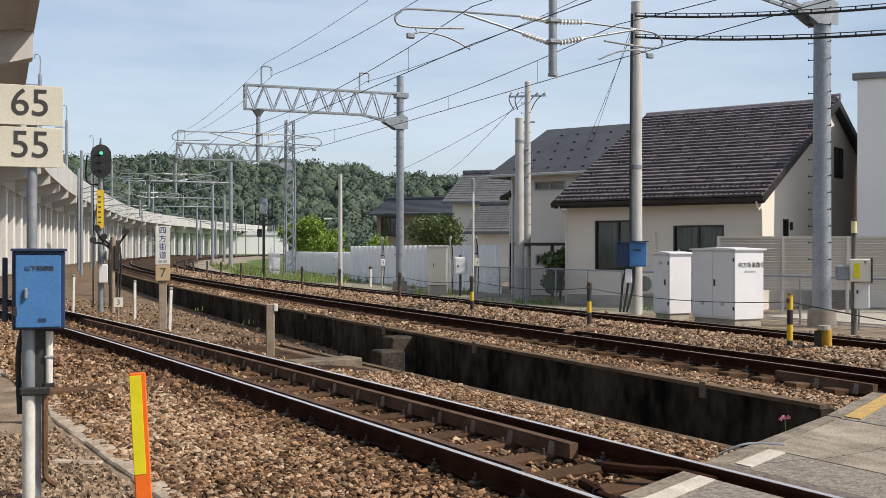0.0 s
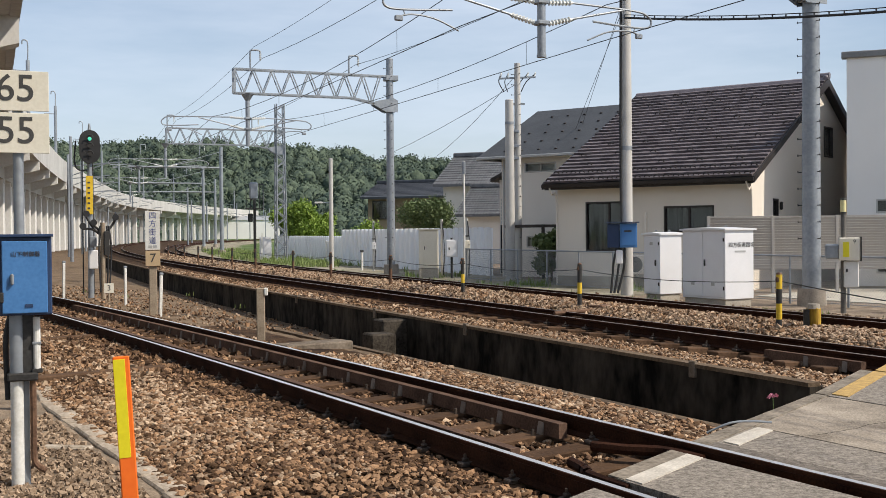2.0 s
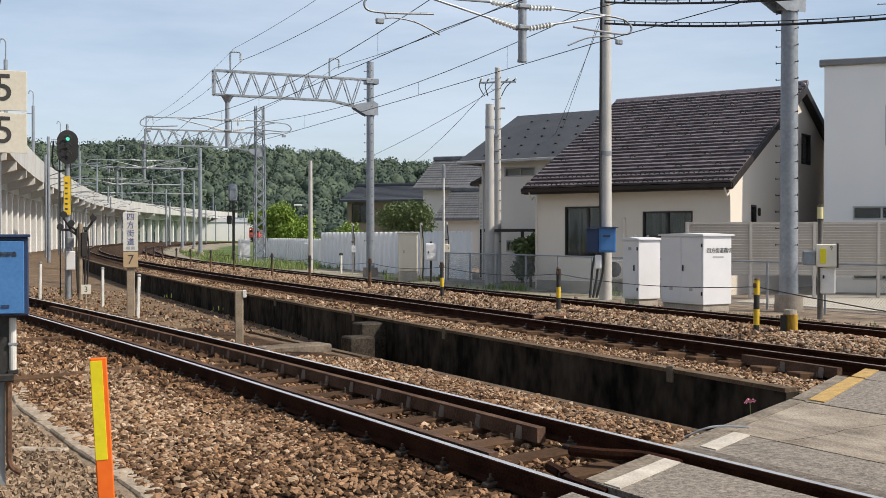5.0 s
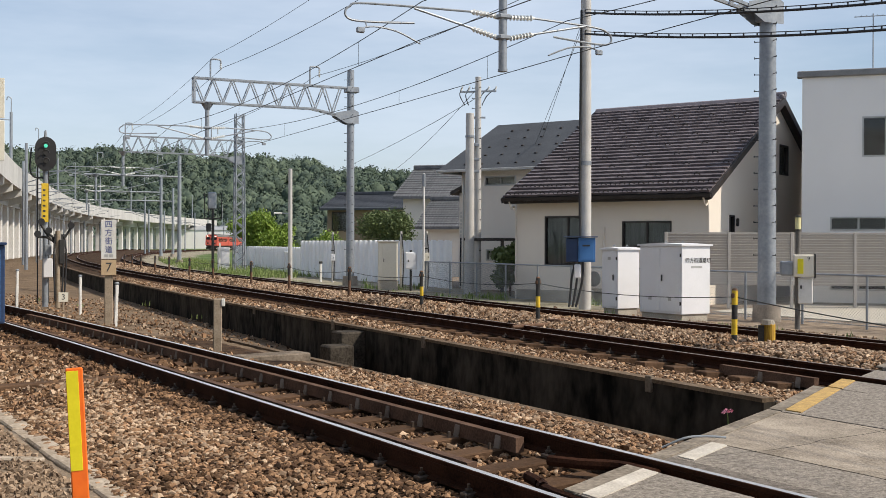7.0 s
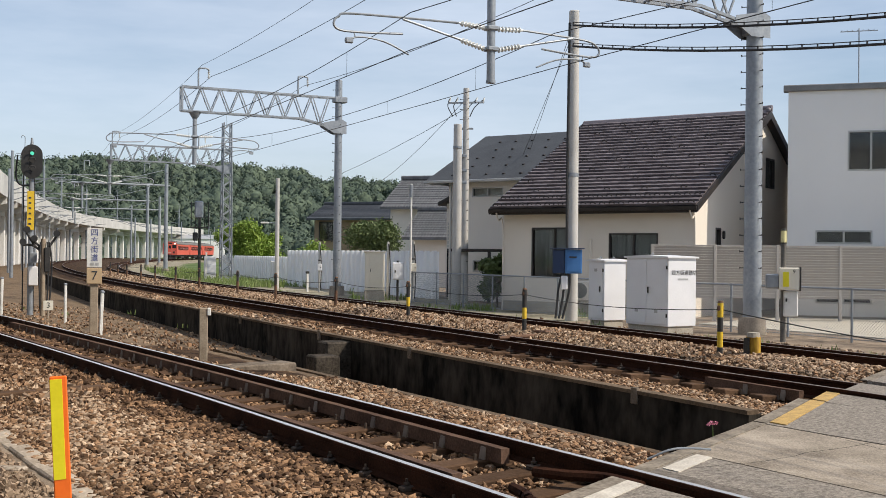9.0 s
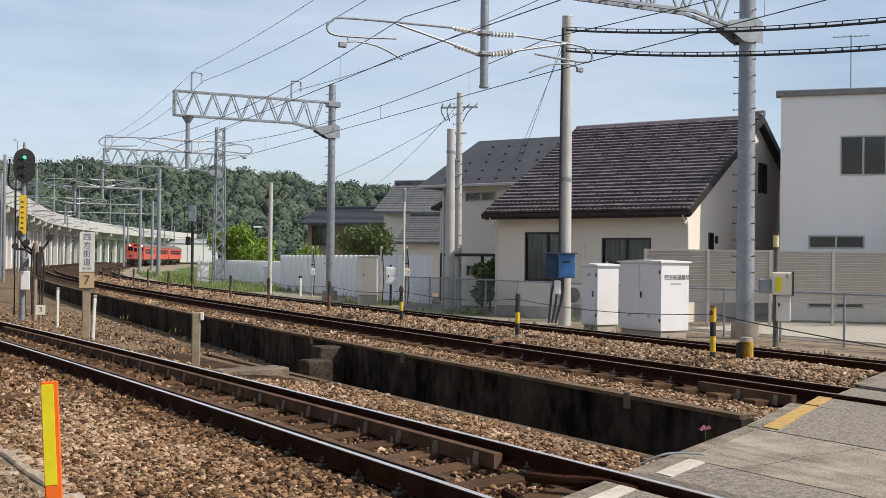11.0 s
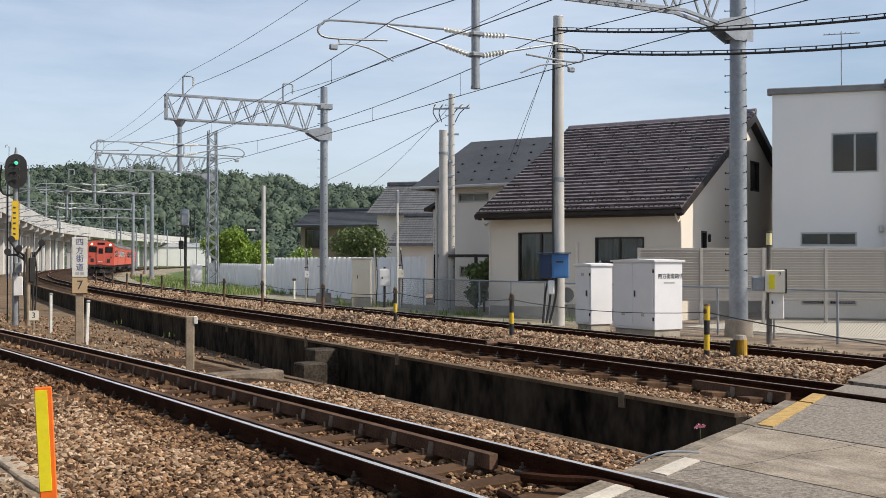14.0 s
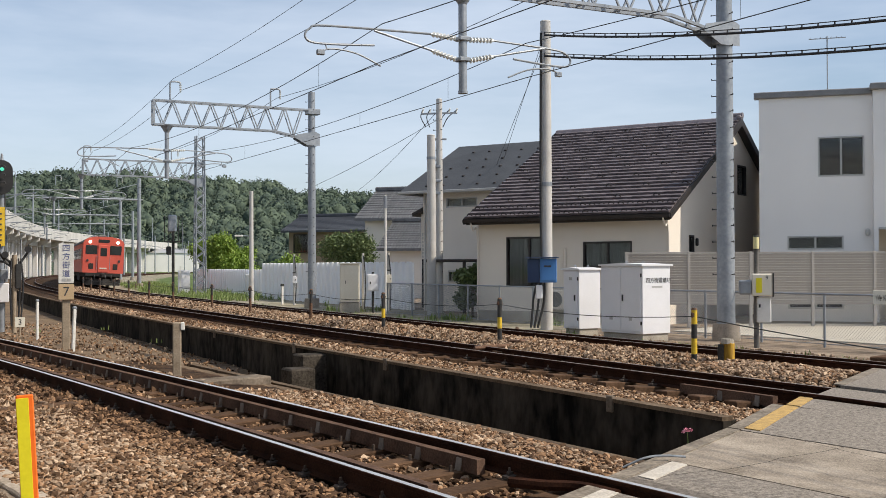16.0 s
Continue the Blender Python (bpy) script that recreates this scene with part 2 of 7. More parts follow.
# ---- ground ----
def build_ground():
    def axis(parts):
        out = []
        for a, b, s in parts:
            out += list(np.arange(a, b, s))
        return np.array(out)

    xs = axis([(-1600, -200, 200), (-200, -20, 20), (-20, -2, 1.5), (-2, 24, 0.2), (24, 100, 1.0), (100, 300, 20), (300, 1801, 150)])
    ys = axis([(-300, -20, 40), (-20, 2, 2), (2, 30, 0.25), (30, 80, 0.8), (80, 260, 3), (260, 600, 34), (600, 1801, 150)])
    verts, faces, idx = [], [], []
    for y in ys:
        for x in xs:
            z = ground_z(x, y) if y > -20 else -0.3
            if y < 300 and 0 < x < 80:
                z += 0.018 * noise.noise(Vector((x * 3.1, y * 3.1, 0)))
            if x < 24 and y < road_edge(x) + 0.1:
                z = -0.3
            verts.append((x, y, z))
    nx = len(xs)
    for j in range(len(ys) - 1):
        yc = (ys[j] + ys[j + 1]) / 2
        for i in range(nx - 1):
            xc = (xs[i] + xs[i + 1]) / 2
            v = j * nx + i
            faces.append((v, v + 1, v + nx + 1, v + nx))
            a, b, c = c1(min(yc, 80)), c2(yc), c3(yc)
            if yc > 260 or yc < -20 or abs(xc) > 110:
                k = 4
            elif xc < a - 2.5:
                k = 1
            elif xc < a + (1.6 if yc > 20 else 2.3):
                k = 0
            elif xc < b - 1.8:
                k = 2
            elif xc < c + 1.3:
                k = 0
            elif xc < c + 8:
                k = 3 if yc > 26 or xc < c + 3 else 1
            else:
                k = 4 if yc > 60 else 1
            idx.append(k)
    me = bpy.data.meshes.new("ground")
    me.from_pydata(verts, [], faces)
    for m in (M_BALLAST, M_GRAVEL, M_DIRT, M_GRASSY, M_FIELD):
        me.materials.append(m)
    me.polygons.foreach_set("material_index", idx)
    return tagged(new("ground", me), "brown ballast, grey gravel and weedy soil of the railway land", "ground", kind="structure")


ground = build_ground()

# ---- tracks ----
RAIL = [(-0.0635, -0.153), (0.0635, -0.153), (0.0635, -0.142), (0.012, -0.12), (0.012, -0.04), (0.0325, -0.03), (0.0325, -0.004), (0.026, 0.0), (-0.026, 0.0), (-0.0325, -0.004), (-0.0325, -0.03), (-0.012, -0.04), (-0.012, -0.12), (-0.0635, -0.142)]
RAIL_MATS = [0] * 14
RAIL_MATS[7] = 1


def build_track(fn, y0, y1, cant, label, sleepers, first, pins=0, head=M_SHINE):
    t = thing("railway_track", (fn(y0), y0, 0), label, "railway track", "railway tracks")
    inv = Matrix.Translation((-fn(y0), -y0, 0))
    for side in (-1, 1):
        bm = B()
        fr = line_frames(fn, steps(y0, y1, 0.8, 1.04, 5), side * 0.565, -side * cant / 2)
        sweep(bm, RAIL, fr, mats=RAIL_MATS)
        bm.transform(inv)
        part("rail", bm, [M_RAIL, head], t, "rusty steel rail with a polished head", smooth=True)
    sb = box(B(), 2.1, 0.22, 0.14, 0, 0, -0.305, bevel=0.012)
    sm = mesh_of("sleeper", sb, M_SLEEPER)
    fb = box(B(), 0.10, 0.09, 0.035, 0, 0, -0.165, bevel=0.008)
    rod(fb, (0, 0, -0.15), (0, 0, -0.075), 0.011, seg=6)
    box(fb, 0.04, 0.04, 0.022, 0, 0, -0.125, bevel=0.005)
    fm = mesh_of("rail_fastening", fb, M_FAST)
    y = first
    for k in range(sleepers):
        (p, s), = line_frames(fn, [y])
        ang = math.degrees(math.atan2(s.y, s.x))
        m = inv @ pose(p.x, p.y, 0, 0, math.degrees(math.atan2(cant, 1.13)), ang + random.uniform(-1, 1))
        ob = share("sleeper", sm, t, m)
        if k < pins:
            for d in (-0.65, -0.48, 0.48, 0.65):
                share("rail_fastening", fm, ob, Matrix.Translation((d, 0, 0)))
        y += 0.62
    return t


track_near = build_track(c1, -14, 75, -0.05, "curved railway track with rusty rails on brown ballast", 60, 5.6, 50)
track_mid = build_track(c2, -6, 330, 0.07, "curved track with dark rusty rails beside a concrete wall", 90, 9, 12, M_SHINE_DULL)
track_far = build_track(c3, -6, 330, 0.07, "farther curved track with rusty rails behind the ballast bank", 60, 12, 0, M_SHINE_DULL)


# ---- retaining wall and ditch edge ----
def build_walls():
    ys = steps(8.0, 120, 1.2, 1.03, 4)
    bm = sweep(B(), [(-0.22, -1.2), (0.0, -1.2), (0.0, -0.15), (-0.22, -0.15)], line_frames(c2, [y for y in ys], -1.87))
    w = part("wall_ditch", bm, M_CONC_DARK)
    tagged(w, "near-black concrete retaining wall with water stains", "retaining wall", kind="structure")
    bm = sweep(B(), [(-0.24, -0.15), (-0.08, -0.15), (-0.08, -0.105), (-0.24, -0.105)], line_frames(c2, ys, -1.87))
    part("coping", bm, M_COPING, w, "rusty brown concrete coping")
    for y in (9.93, 16.1, 20.4, 26.0):
        (p, s), = line_frames(c2, [y], -1.87)
        part("joint_tab", box(B(), 0.06, 0.11, 0.2, p.x - 0.23, p.y, -0.27, bevel=0.01), M_STEP_PALE, w)
    (p, s), = line_frames(c2, [18.6], -2.35)
    a = math.degrees(math.atan2(s.y, s.x))
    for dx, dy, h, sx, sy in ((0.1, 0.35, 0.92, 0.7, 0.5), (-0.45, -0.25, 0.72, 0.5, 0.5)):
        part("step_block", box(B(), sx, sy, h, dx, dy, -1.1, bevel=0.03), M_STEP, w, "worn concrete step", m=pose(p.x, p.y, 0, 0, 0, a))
    e = part("ditch_edge", sweep(B(), [(-0.06, -0.9), (0.06, -0.9), (0.06, -0.265), (-0.06, -0.265)], [(Vector((6.85 + 0.02 * y, y, 0)), Vector((1, 0, 0))) for y in (7.0, 10, 12.2, 14, 17, 19.4)]), M_COPING)
    tagged(e, "weathered concrete edge of the drainage ditch", "ditch edge", kind="structure")
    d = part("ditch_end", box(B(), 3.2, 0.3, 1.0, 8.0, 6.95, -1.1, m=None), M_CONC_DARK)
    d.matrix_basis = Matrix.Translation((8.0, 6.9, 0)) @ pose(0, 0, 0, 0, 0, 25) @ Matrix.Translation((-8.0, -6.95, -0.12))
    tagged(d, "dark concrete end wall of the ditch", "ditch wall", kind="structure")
    return w


wall_ditch = build_walls()


# ---- level crossing ----
def build_crossing():
    road = thing("road", (0, 0, 0), "worn grey asphalt and concrete of a level crossing", "road", kind="structure")
    u = Vector((0.907, 0.42, 0))

    def slab(name, x0, x1, mat, label="", top=-0.012, far=0.0, near=-14.0, rise=0.0):
        def at(x, d):
            return Vector((x + (0.072 * d if x > 9.65 else 0.0), road_edge(x) + d, 0))
        outline = [at(x0, near), at(x1, near), at(x1, far + rise), at(x0, far)]
        bm = prism(B(), [(p.x, p.y, top - 0.3) for p in outline], (0, 0, 0.3))
        return part(name, bm, mat, road, label)

    slab("slab", -12, 3.93, M_ASPHALT, "asphalt approach")
    slab("slab", 4.2, 5.06, M_ASPHALT, "asphalt between the rails")
    slab("slab", 5.32, 5.505, M_ASPHALT_DARK, "dark strip beside the rail", -0.010)
    slab("slab", 5.515, 6.175, M_ASPHALT, "grey asphalt beside the track")
    slab("slab", 6.197, 7.85, M_ASPHALT_TAN, "tan asphalt patch between the tracks")
    slab("slab", 7.872, 9.6, M_ASPHALT, "coarse grey asphalt patch", -0.009, 0.0, -14.0, 0.14)
    slab("slab", 9.66, 10.38, M_ASPHALT, "", -0.012)
    slab("slab", 10.68, 11.42, M_ASPHALT, "", 0.0)
    slab("slab", 11.72, 14.05, M_ASPHALT, "", 0.0)
    slab("slab", 14.35, 15.1, M_ASPHALT, "", 0.0)
    slab("slab", 15.4, 60, M_ASPHALT, "", -0.05)
    white = surface("worn_white_line", (0.34, 0.30, 0.25), (0.68, 0.63, 0.55), 0.25, 0.85, bump=0.3, grain=60)
    yellow = surface("worn_yellow_line", (0.26, 0.17, 0.07), (0.62, 0.40, 0.12), 0.10, 0.85, bump=0.3, grain=60)

    def line(x0, x1, d0, d1, mat, label, z=-0.008):
        def at(x, d):
            return (x, road_edge(x) + d * 1.1 + (0.085 * max(x - 7.95, 0) if x < 11 else 0), z - 0.01)
        part("painted_line", prism(B(), [at(x0, d0), at(x1, d0), at(x1, d1), at(x0, d1)], (0, 0, 0.014)), mat, road, label)

    line(4.22, 5.04, -0.20, -0.06, white, "worn white line")
    line(5.55, 6.17, -0.235, -0.09, white, "worn white line")
    edge = surface("crossing_edge_concrete", (0.09, 0.075, 0.058), (0.36, 0.31, 0.25), 0.3, 0.9, bump=0.4, grain=30)
    for a, b, z in ((4.21, 5.05, -0.01), (5.33, 7.85, -0.006), (7.88, 9.58, -0.004), (11.75, 14.0, 0.002)):
        line(a, b, -0.05, 0.09, edge, "worn concrete edge beam", z - 0.002)
    crack = surface("dark_crack", (0.012, 0.011, 0.010), (0.04, 0.036, 0.03), 0.3, 0.95, bump=0.2, grain=40)
    rs = np.random.RandomState(21)
    for x0, y0, dx, dy, n in ((5.6, 5.75, 0.22, 0.02, 16), (7.4, 4.6, 0.05, 0.16, 12), (8.6, 6.9, 0.07, -0.14, 14), (9.7, 7.2, 0.14, 0.02, 12)):
        pts, x, y = [], x0, y0
        for k in range(n):
            pts.append((x, y))
            x += dx + rs.normal(0, 0.03)
            y += dy + rs.normal(0, 0.035)
        zt = -0.0135
        bm = B()
        prev = None
        for k, (x, y) in enumerate(pts):
            w = 0.006 + 0.012 * rs.uniform()
            cur = [bm.verts.new((x, y - w, zt)), bm.verts.new((x, y + w, zt)), bm.verts.new((x + w, y, zt + 0.0022))]
            if prev:
                for i in range(3):
                    bm.faces.new((prev[i], prev[(i + 1) % 3], cur[(i + 1) % 3], cur[i]))
            prev = cur
        bmesh.ops.recalc_face_normals(bm, faces=bm.faces[:])
        part("crack", bm, crack, road, "dark crack in the asphalt")
    line(7.95, 9.58, -0.225, -0.06, yellow, "worn yellow line", -0.003)
    line(9.67, 10.36, -0.225, -0.06, yellow, "worn yellow line", -0.006)
    return road


road = build_crossing()


# ---- viaduct ----
def via(y):
    return c2(y) - 8.3 - 0.3 * (1 - smooth_step(20, 40, y)) + 0.5 * smooth_step(50, 78, y) * (1 - smooth_step(90, 125, y)) + 5.3 * smooth_step(45, 175, y) + 0.001 * max(y - 200, 0) ** 2


def build_viaduct():
    v = thing("viaduct", (via(20), 20, 0), "pale concrete railway viaduct on tall columns curving away", "viaduct")
    inv = Matrix.Translation((-via(20), -20, 0))
    ys = steps(-30, 345, 5, 1.02, 10)

    def strip(name, prof, mat, label="", off=0.0):
        bm = sweep(B(), prof, line_frames(via, ys, off))
        bm.transform(inv)
        return part(name, bm, mat, v, label)

    strip("parapet", [(-0.25, 6.95), (0, 6.95), (0, 9.1), (-0.25, 9.1)], M_PARAPET, "pale precast parapet wall")
    strip("parapet", [(-11.2, 7.3), (-10.95, 7.3), (-10.95, 9.1), (-11.2, 9.1)], M_CONC_PALE)
    strip("deck", [(-11.0, 7.0), (-8.4, 6.6), (-2.8, 6.6), (-0.2, 7.0), (-0.2, 7.35), (-11.0, 7.35)], M_CONC_SOFFIT, "concrete deck slab")
    strip("girder", [(-3.3, 5.6), (-2.4, 5.6), (-2.4, 6.62), (-3.3, 6.62)], M_CONC_SOFFIT, "longitudinal concrete girder")
    strip("girder", [(-8.8, 5.6), (-7.9, 5.6), (-7.9, 6.62), (-8.8, 6.62)], M_CONC_SOFFIT)
    col = mesh_of("column", box(B(), 0.9, 0.9, 6.1, 0, 0, -0.4, bevel=0.06), M_CONC_PALE)
    beam = mesh_of("cross_beam", box(B(), 6.4, 0.8, 1.1, -5.6, 0, 5.3), M_CONC_SOFFIT)
    brk = mesh_of("bracket", prism(B(), [(-2.4, -0.35, 6.9), (-0.02, -0.35, 7.0), (-0.02, -0.35, 6.3), (-2.4, -0.35, 5.6)], (0, 0.7, 0)), M_CONC_SOFFIT)
    low = mesh_of("tie_beam", box(B(), 5.0, 0.5, 0.7, -5.6, 0, 2.6), M_CONC_PALE)
    y = 24.0
    k = 0
    while y < 340:
        (p, s), = line_frames(via, [y])
        m = inv @ pose(p.x, p.y, 0, 0, 0, math.degrees(math.atan2(s.y, s.x)))
        for o in (-2.9, -8.3):
            share("column", col, v, m @ Matrix.Translation((o, 0, 0)))
        share("cross_beam", beam, v, m)
        if k % 2 == 1:
            share("bracket", brk, v, m)
        if k % 3 == 0:
            share("tie_beam", low, v, m)
        y += 5.6 if y < 200 else 7.0
        k += 1
    return v


viaduct = build_viaduct()


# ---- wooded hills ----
# aerial haze is mixed into this leaf colour: greyer and bluer than leaves
M_LEAF_HAZED = surface("hazed_far_foliage", (0.038, 0.058, 0.052), (0.130, 0.165, 0.112), 20, 0.95, bump=0.4, grain=0.5, island=0.20, contrast=1.5)


def blob_mesh(name, centres, sizes, seed, sub=2, rough=0.35, squash=0.9):
    """Many rough leaf clumps in one mesh."""
    rs = np.random.RandomState(seed)
    bm = B()
    bmesh.ops.create_icosphere(bm, subdivisions=sub, radius=1)
    v0 = np.array([v.co[:] for v in bm.verts])
    f0 = np.array([[v.index for v in f.verts] for f in bm.faces])
    bm.free()
    shapes = []
    for k in range(8):
        r = 1 + rough * np.array([noise.noise(Vector(p) * 2.2 + Vector((k * 7.1, 0, 0))) + 0.6 * noise.noise(Vector(p) * 5 + Vector((0, k * 5.3, 0))) for p in v0])
        shapes.append(v0 * r[:, None] * np.array([1, 1, squash]))
    vs, fs = [], []
    for i, (c, s) in enumerate(zip(centres, sizes)):
        a = rs.uniform(0, 6.28)
        R = np.array([[math.cos(a), -math.sin(a), 0], [math.sin(a), math.cos(a), 0], [0, 0, 1]])
        vs.append(shapes[i % 8] @ R.T * s + np.array(c))
        fs.append(f0 + i * len(v0))
    me = bpy.data.meshes.new(name)
    me.from_pydata(np.concatenate(vs).tolist(), [], np.concatenate(fs).tolist())
    return me


def hill_z(x, y):
    a = math.degrees(math.atan2(x, y))
    r = math.hypot(x, y)
    top = 47 + 7 * noise.noise(Vector((a * 0.22, 3.3, 0))) + 5 * noise.noise(Vector((a * 0.6, 9.1, 0))) - 0.75 * max(a - 18, 0) - 1.5 * max(a - 27, 0)
    return max(top, 12) * smooth_step(380, 640, r) * (r / 640)


def build_hills():
    rs = np.random.RandomState(4)
    cs, ss = [], []
    for k in range(5600):
        a = radians(rs.uniform(-4, 62))
        r = 385 + 285 * rs.uniform(0, 1) ** 0.8
        x, y = r * math.sin(a), r * math.cos(a)
        s = rs.uniform(2.2, 5.4)
        cs.append((x, y, hill_z(x, y) + s * 0.25))
        ss.append(s)
    me = blob_mesh("hill_wood", cs, [s * 0.78 for s in ss], 3, 1, 0.8, 1.3)
    rs = np.random.RandomState(12)
    C, S = np.repeat(np.array(cs), 45, 0), np.repeat(np.array(ss), 45)
    n = len(S)
    d = rs.normal(size=(n, 3))
    d[:, 2] = np.abs(d[:, 2]) * 1.1 - 0.25
    d /= np.linalg.norm(d, axis=1)[:, None]
    P = C + d * np.array([1, 1, 1.3]) * (S * rs.uniform(0.75, 1.05, n))[:, None]
    a = rs.normal(size=(n, 3))
    a /= np.linalg.norm(a, axis=1)[:, None]
    b = np.cross(a, d + 0.3 * rs.normal(size=(n, 3)))
    b /= np.linalg.norm(b, axis=1)[:, None]
    q = rs.uniform(0.35, 0.85, n)[:, None]
    V = np.stack([P - a * q, P + b * q * 0.7, P + a * q, P - b * q * 0.7], 1).reshape(-1, 3)
    lm = bpy.data.meshes.new("hill_leaves")
    lm.from_pydata(V.tolist(), [], (np.arange(n)[:, None] * 4 + np.arange(4)[None]).tolist())
    lm.materials.append(M_LEAF_HAZED)
    tagged(new("backdrop_leaves", lm), "sunlit leaf clumps of the hillside wood", "foliage", kind="stuff")
    me.shade_smooth()
    me.materials.append(M_LEAF_HAZED)
    h = tagged(new("backdrop_hills", me), "dense green broadleaf wood on low hills", "wooded hill", kind="stuff")
    bm = B()
    grid = {}
    angs = np.arange(-80, 100.1, 3)
    rr = (370, 430, 500, 570, 640, 700, 900, 1300)
    for i, a in enumerate(angs):
        for j, r in enumerate(rr):
            x, y = r * math.sin(radians(a)), r * math.cos(radians(a))
            grid[i, j] = bm.verts.new((x, y, (hill_z(x, y) if r < 710 else 40) - 0.6))
    for i in range(len(angs) - 1):
        for j in range(len(rr) - 1):
            bm.faces.new((grid[i, j], grid[i, j + 1], grid[i + 1, j + 1], grid[i + 1, j]))
    tagged(part("backdrop_hillside", bm, M_LEAF_HAZED, smooth=True), "dark green hillside under the trees", "hill", kind="structure")


build_hills()


# ---- poles and overhead line ----
M_POST0 = surface("stained_footing_concrete", (0.20, 0.17, 0.14), (0.42, 0.37, 0.31), 0.3, 0.9, bump=0.4, grain=30)
M_INSUL = surface("white_porcelain", (0.60, 0.61, 0.58), (0.78, 0.79, 0.77), 0.2, 0.3, bump=0.05, grain=40)
M_BLACK = surface("black_rubber", (0.008, 0.008, 0.009), (0.03, 0.03, 0.032), 0.3, 0.6, bump=0.1, grain=40)
M_WIRE = surface("dark_copper_wire", (0.03, 0.032, 0.032), (0.07, 0.072, 0.07), 0.5, 0.6, 0.5, 0.0, 20)
M_IRON = surface("dark_painted_iron", (0.02, 0.02, 0.021), (0.06, 0.058, 0.055), 0.3, 0.6, 0.3, 0.15, 40)
M_RUST = surface("rusted_iron", (0.07, 0.035, 0.02), (0.2, 0.11, 0.065), 0.2, 0.85, 0.1, 0.4, 40)
M_WPAINT = surface("white_paint_worn", (0.55, 0.54, 0.50), (0.80, 0.79, 0.76), 0.3, 0.6, bump=0.08, grain=40)


def build_pole(x, y, h, r, label, name="catenary_pole", mat=None, base=True, rungs=True, z=-0.45, group="", cat="pole", top=0.82):
    t = thing(name, (x, y, z, 0, 0, -30), label, cat, group)
    part("shaft", rod(B(), (0, 0, -0.3), (0, 0, h), r, r * top, 24), mat or M_GALV, t, smooth=True)
    part("cap", rod(B(), (0, 0, h), (0, 0, h + 0.03), r * top * 1.04, r * top * 0.9, 24), mat or M_GALV, t, smooth=True)
    if base:
        part("footing", rod(B(), (0, 0, -0.2), (0, 0, 0.44), 0.37, 0.34, 24), M_POST0, t, "round concrete footing", smooth=True)
    if rungs:
        bolt = B()
        rod(bolt, (0, 0, 0), (0.14, 0, 0), 0.011, seg=6)
        rod(bolt, (0.135, 0, -0.02), (0.135, 0, 0.03), 0.014, seg=6)
        bolt = mesh_of("step_bolt", bolt, M_IRON)
        zz, k = 1.7, 0
        while zz < h - 0.4:
            for turn in (162, -68):
                share("step_bolt", bolt, t, pose(0, 0, zz, 0, 0, turn) @ Matrix.Translation((r * 0.8, 0, 0)))
            zz += 0.42
            k += 1
    return t


def build_truss(pole_x, pole_y, reach, z0=7.75, z1=8.82, n=8):
    """A lattice beam that reaches from its pole over the two tracks."""
    t = thing("catenary_beam", (pole_x, pole_y, 0, 0, 0, -5.5), "galvanised lattice beam reaching over the tracks", "catenary beam", "catenary beams")
    bend = -1.9
    for yy in (-0.17, 0.17):
        part("chord", bar(B(), (0.35, yy, z1), (-reach, yy, z1), 0.075), M_GALV, t)
        part("chord", bar(B(), (bend, yy, z0), (-reach, yy, z0), 0.075), M_GALV, t)
        part("chord", bar(B(), (0.2, yy, z0 - 0.4), (bend, yy, z0), 0.075), M_GALV, t)
        for k in range(n):
            a = -0.5 - (reach - 0.5) * k / n
            b = -0.5 - (reach - 0.5) * (k + 1) / n
            mid = (a + b) / 2
            lo = z0 if mid < bend else z0 - 0.4 * (mid - bend) / (0.2 - bend)
            part("diagonal", bar(B(), (a, yy, z1), (mid, yy, lo), 0.045), M_GALV, t)
            part("diagonal", bar(B(), (mid, yy, lo), (b, yy, z1), 0.045), M_GALV, t)
        part("end_post", bar(B(), (-reach, yy, z0), (-reach, yy, z1), 0.08), M_GALV, t)
    for k in range(n + 1):
        xx = -reach * k / n
        part("tie", bar(B(), (xx, -0.17, z1), (xx, 0.17, z1), 0.045), M_GALV, t)
        if xx < bend:
            part("tie", bar(B(), (xx, -0.17, z0), (xx, 0.17, z0), 0.045), M_GALV, t)
    part("clamp", box(B(), 0.62, 0.44, 0.26, 0.05, 0, z1 - 0.2, bevel=0.02), M_GALV, t, "bolted clamp plate")
    part("clamp", box(B(), 0.56, 0.44, 0.28, 0.02, 0, z0 - 0.54, bevel=0.02), M_GALV, t, "bolted clamp plate")
    for yy in (-0.225, 0.213):
        part("gusset", prism(B(), [(0.32, yy, z0 - 0.6), (-0.3, yy, z0 - 0.6), (-0.85, yy, z0 - 0.30), (-0.8, yy, z0 - 0.12), (0.1, yy, z0 + 0.06), (0.32, yy, z0 - 0.05)], (0, 0.012, 0)), M_GALV, t, "bolted gusset plate")
    return t


def insulator(bm, p, q, n=7, r=0.07):
    p, q = Vector(p), Vector(q)
    for k in range(n):
        a, b = p.lerp(q, k / n), p.lerp(q, (k + 0.55) / n)
        rod(bm, a, b, r, r * 0.55, 10)
    rod(bm, p, q, r * 0.45, seg=8)
    return bm


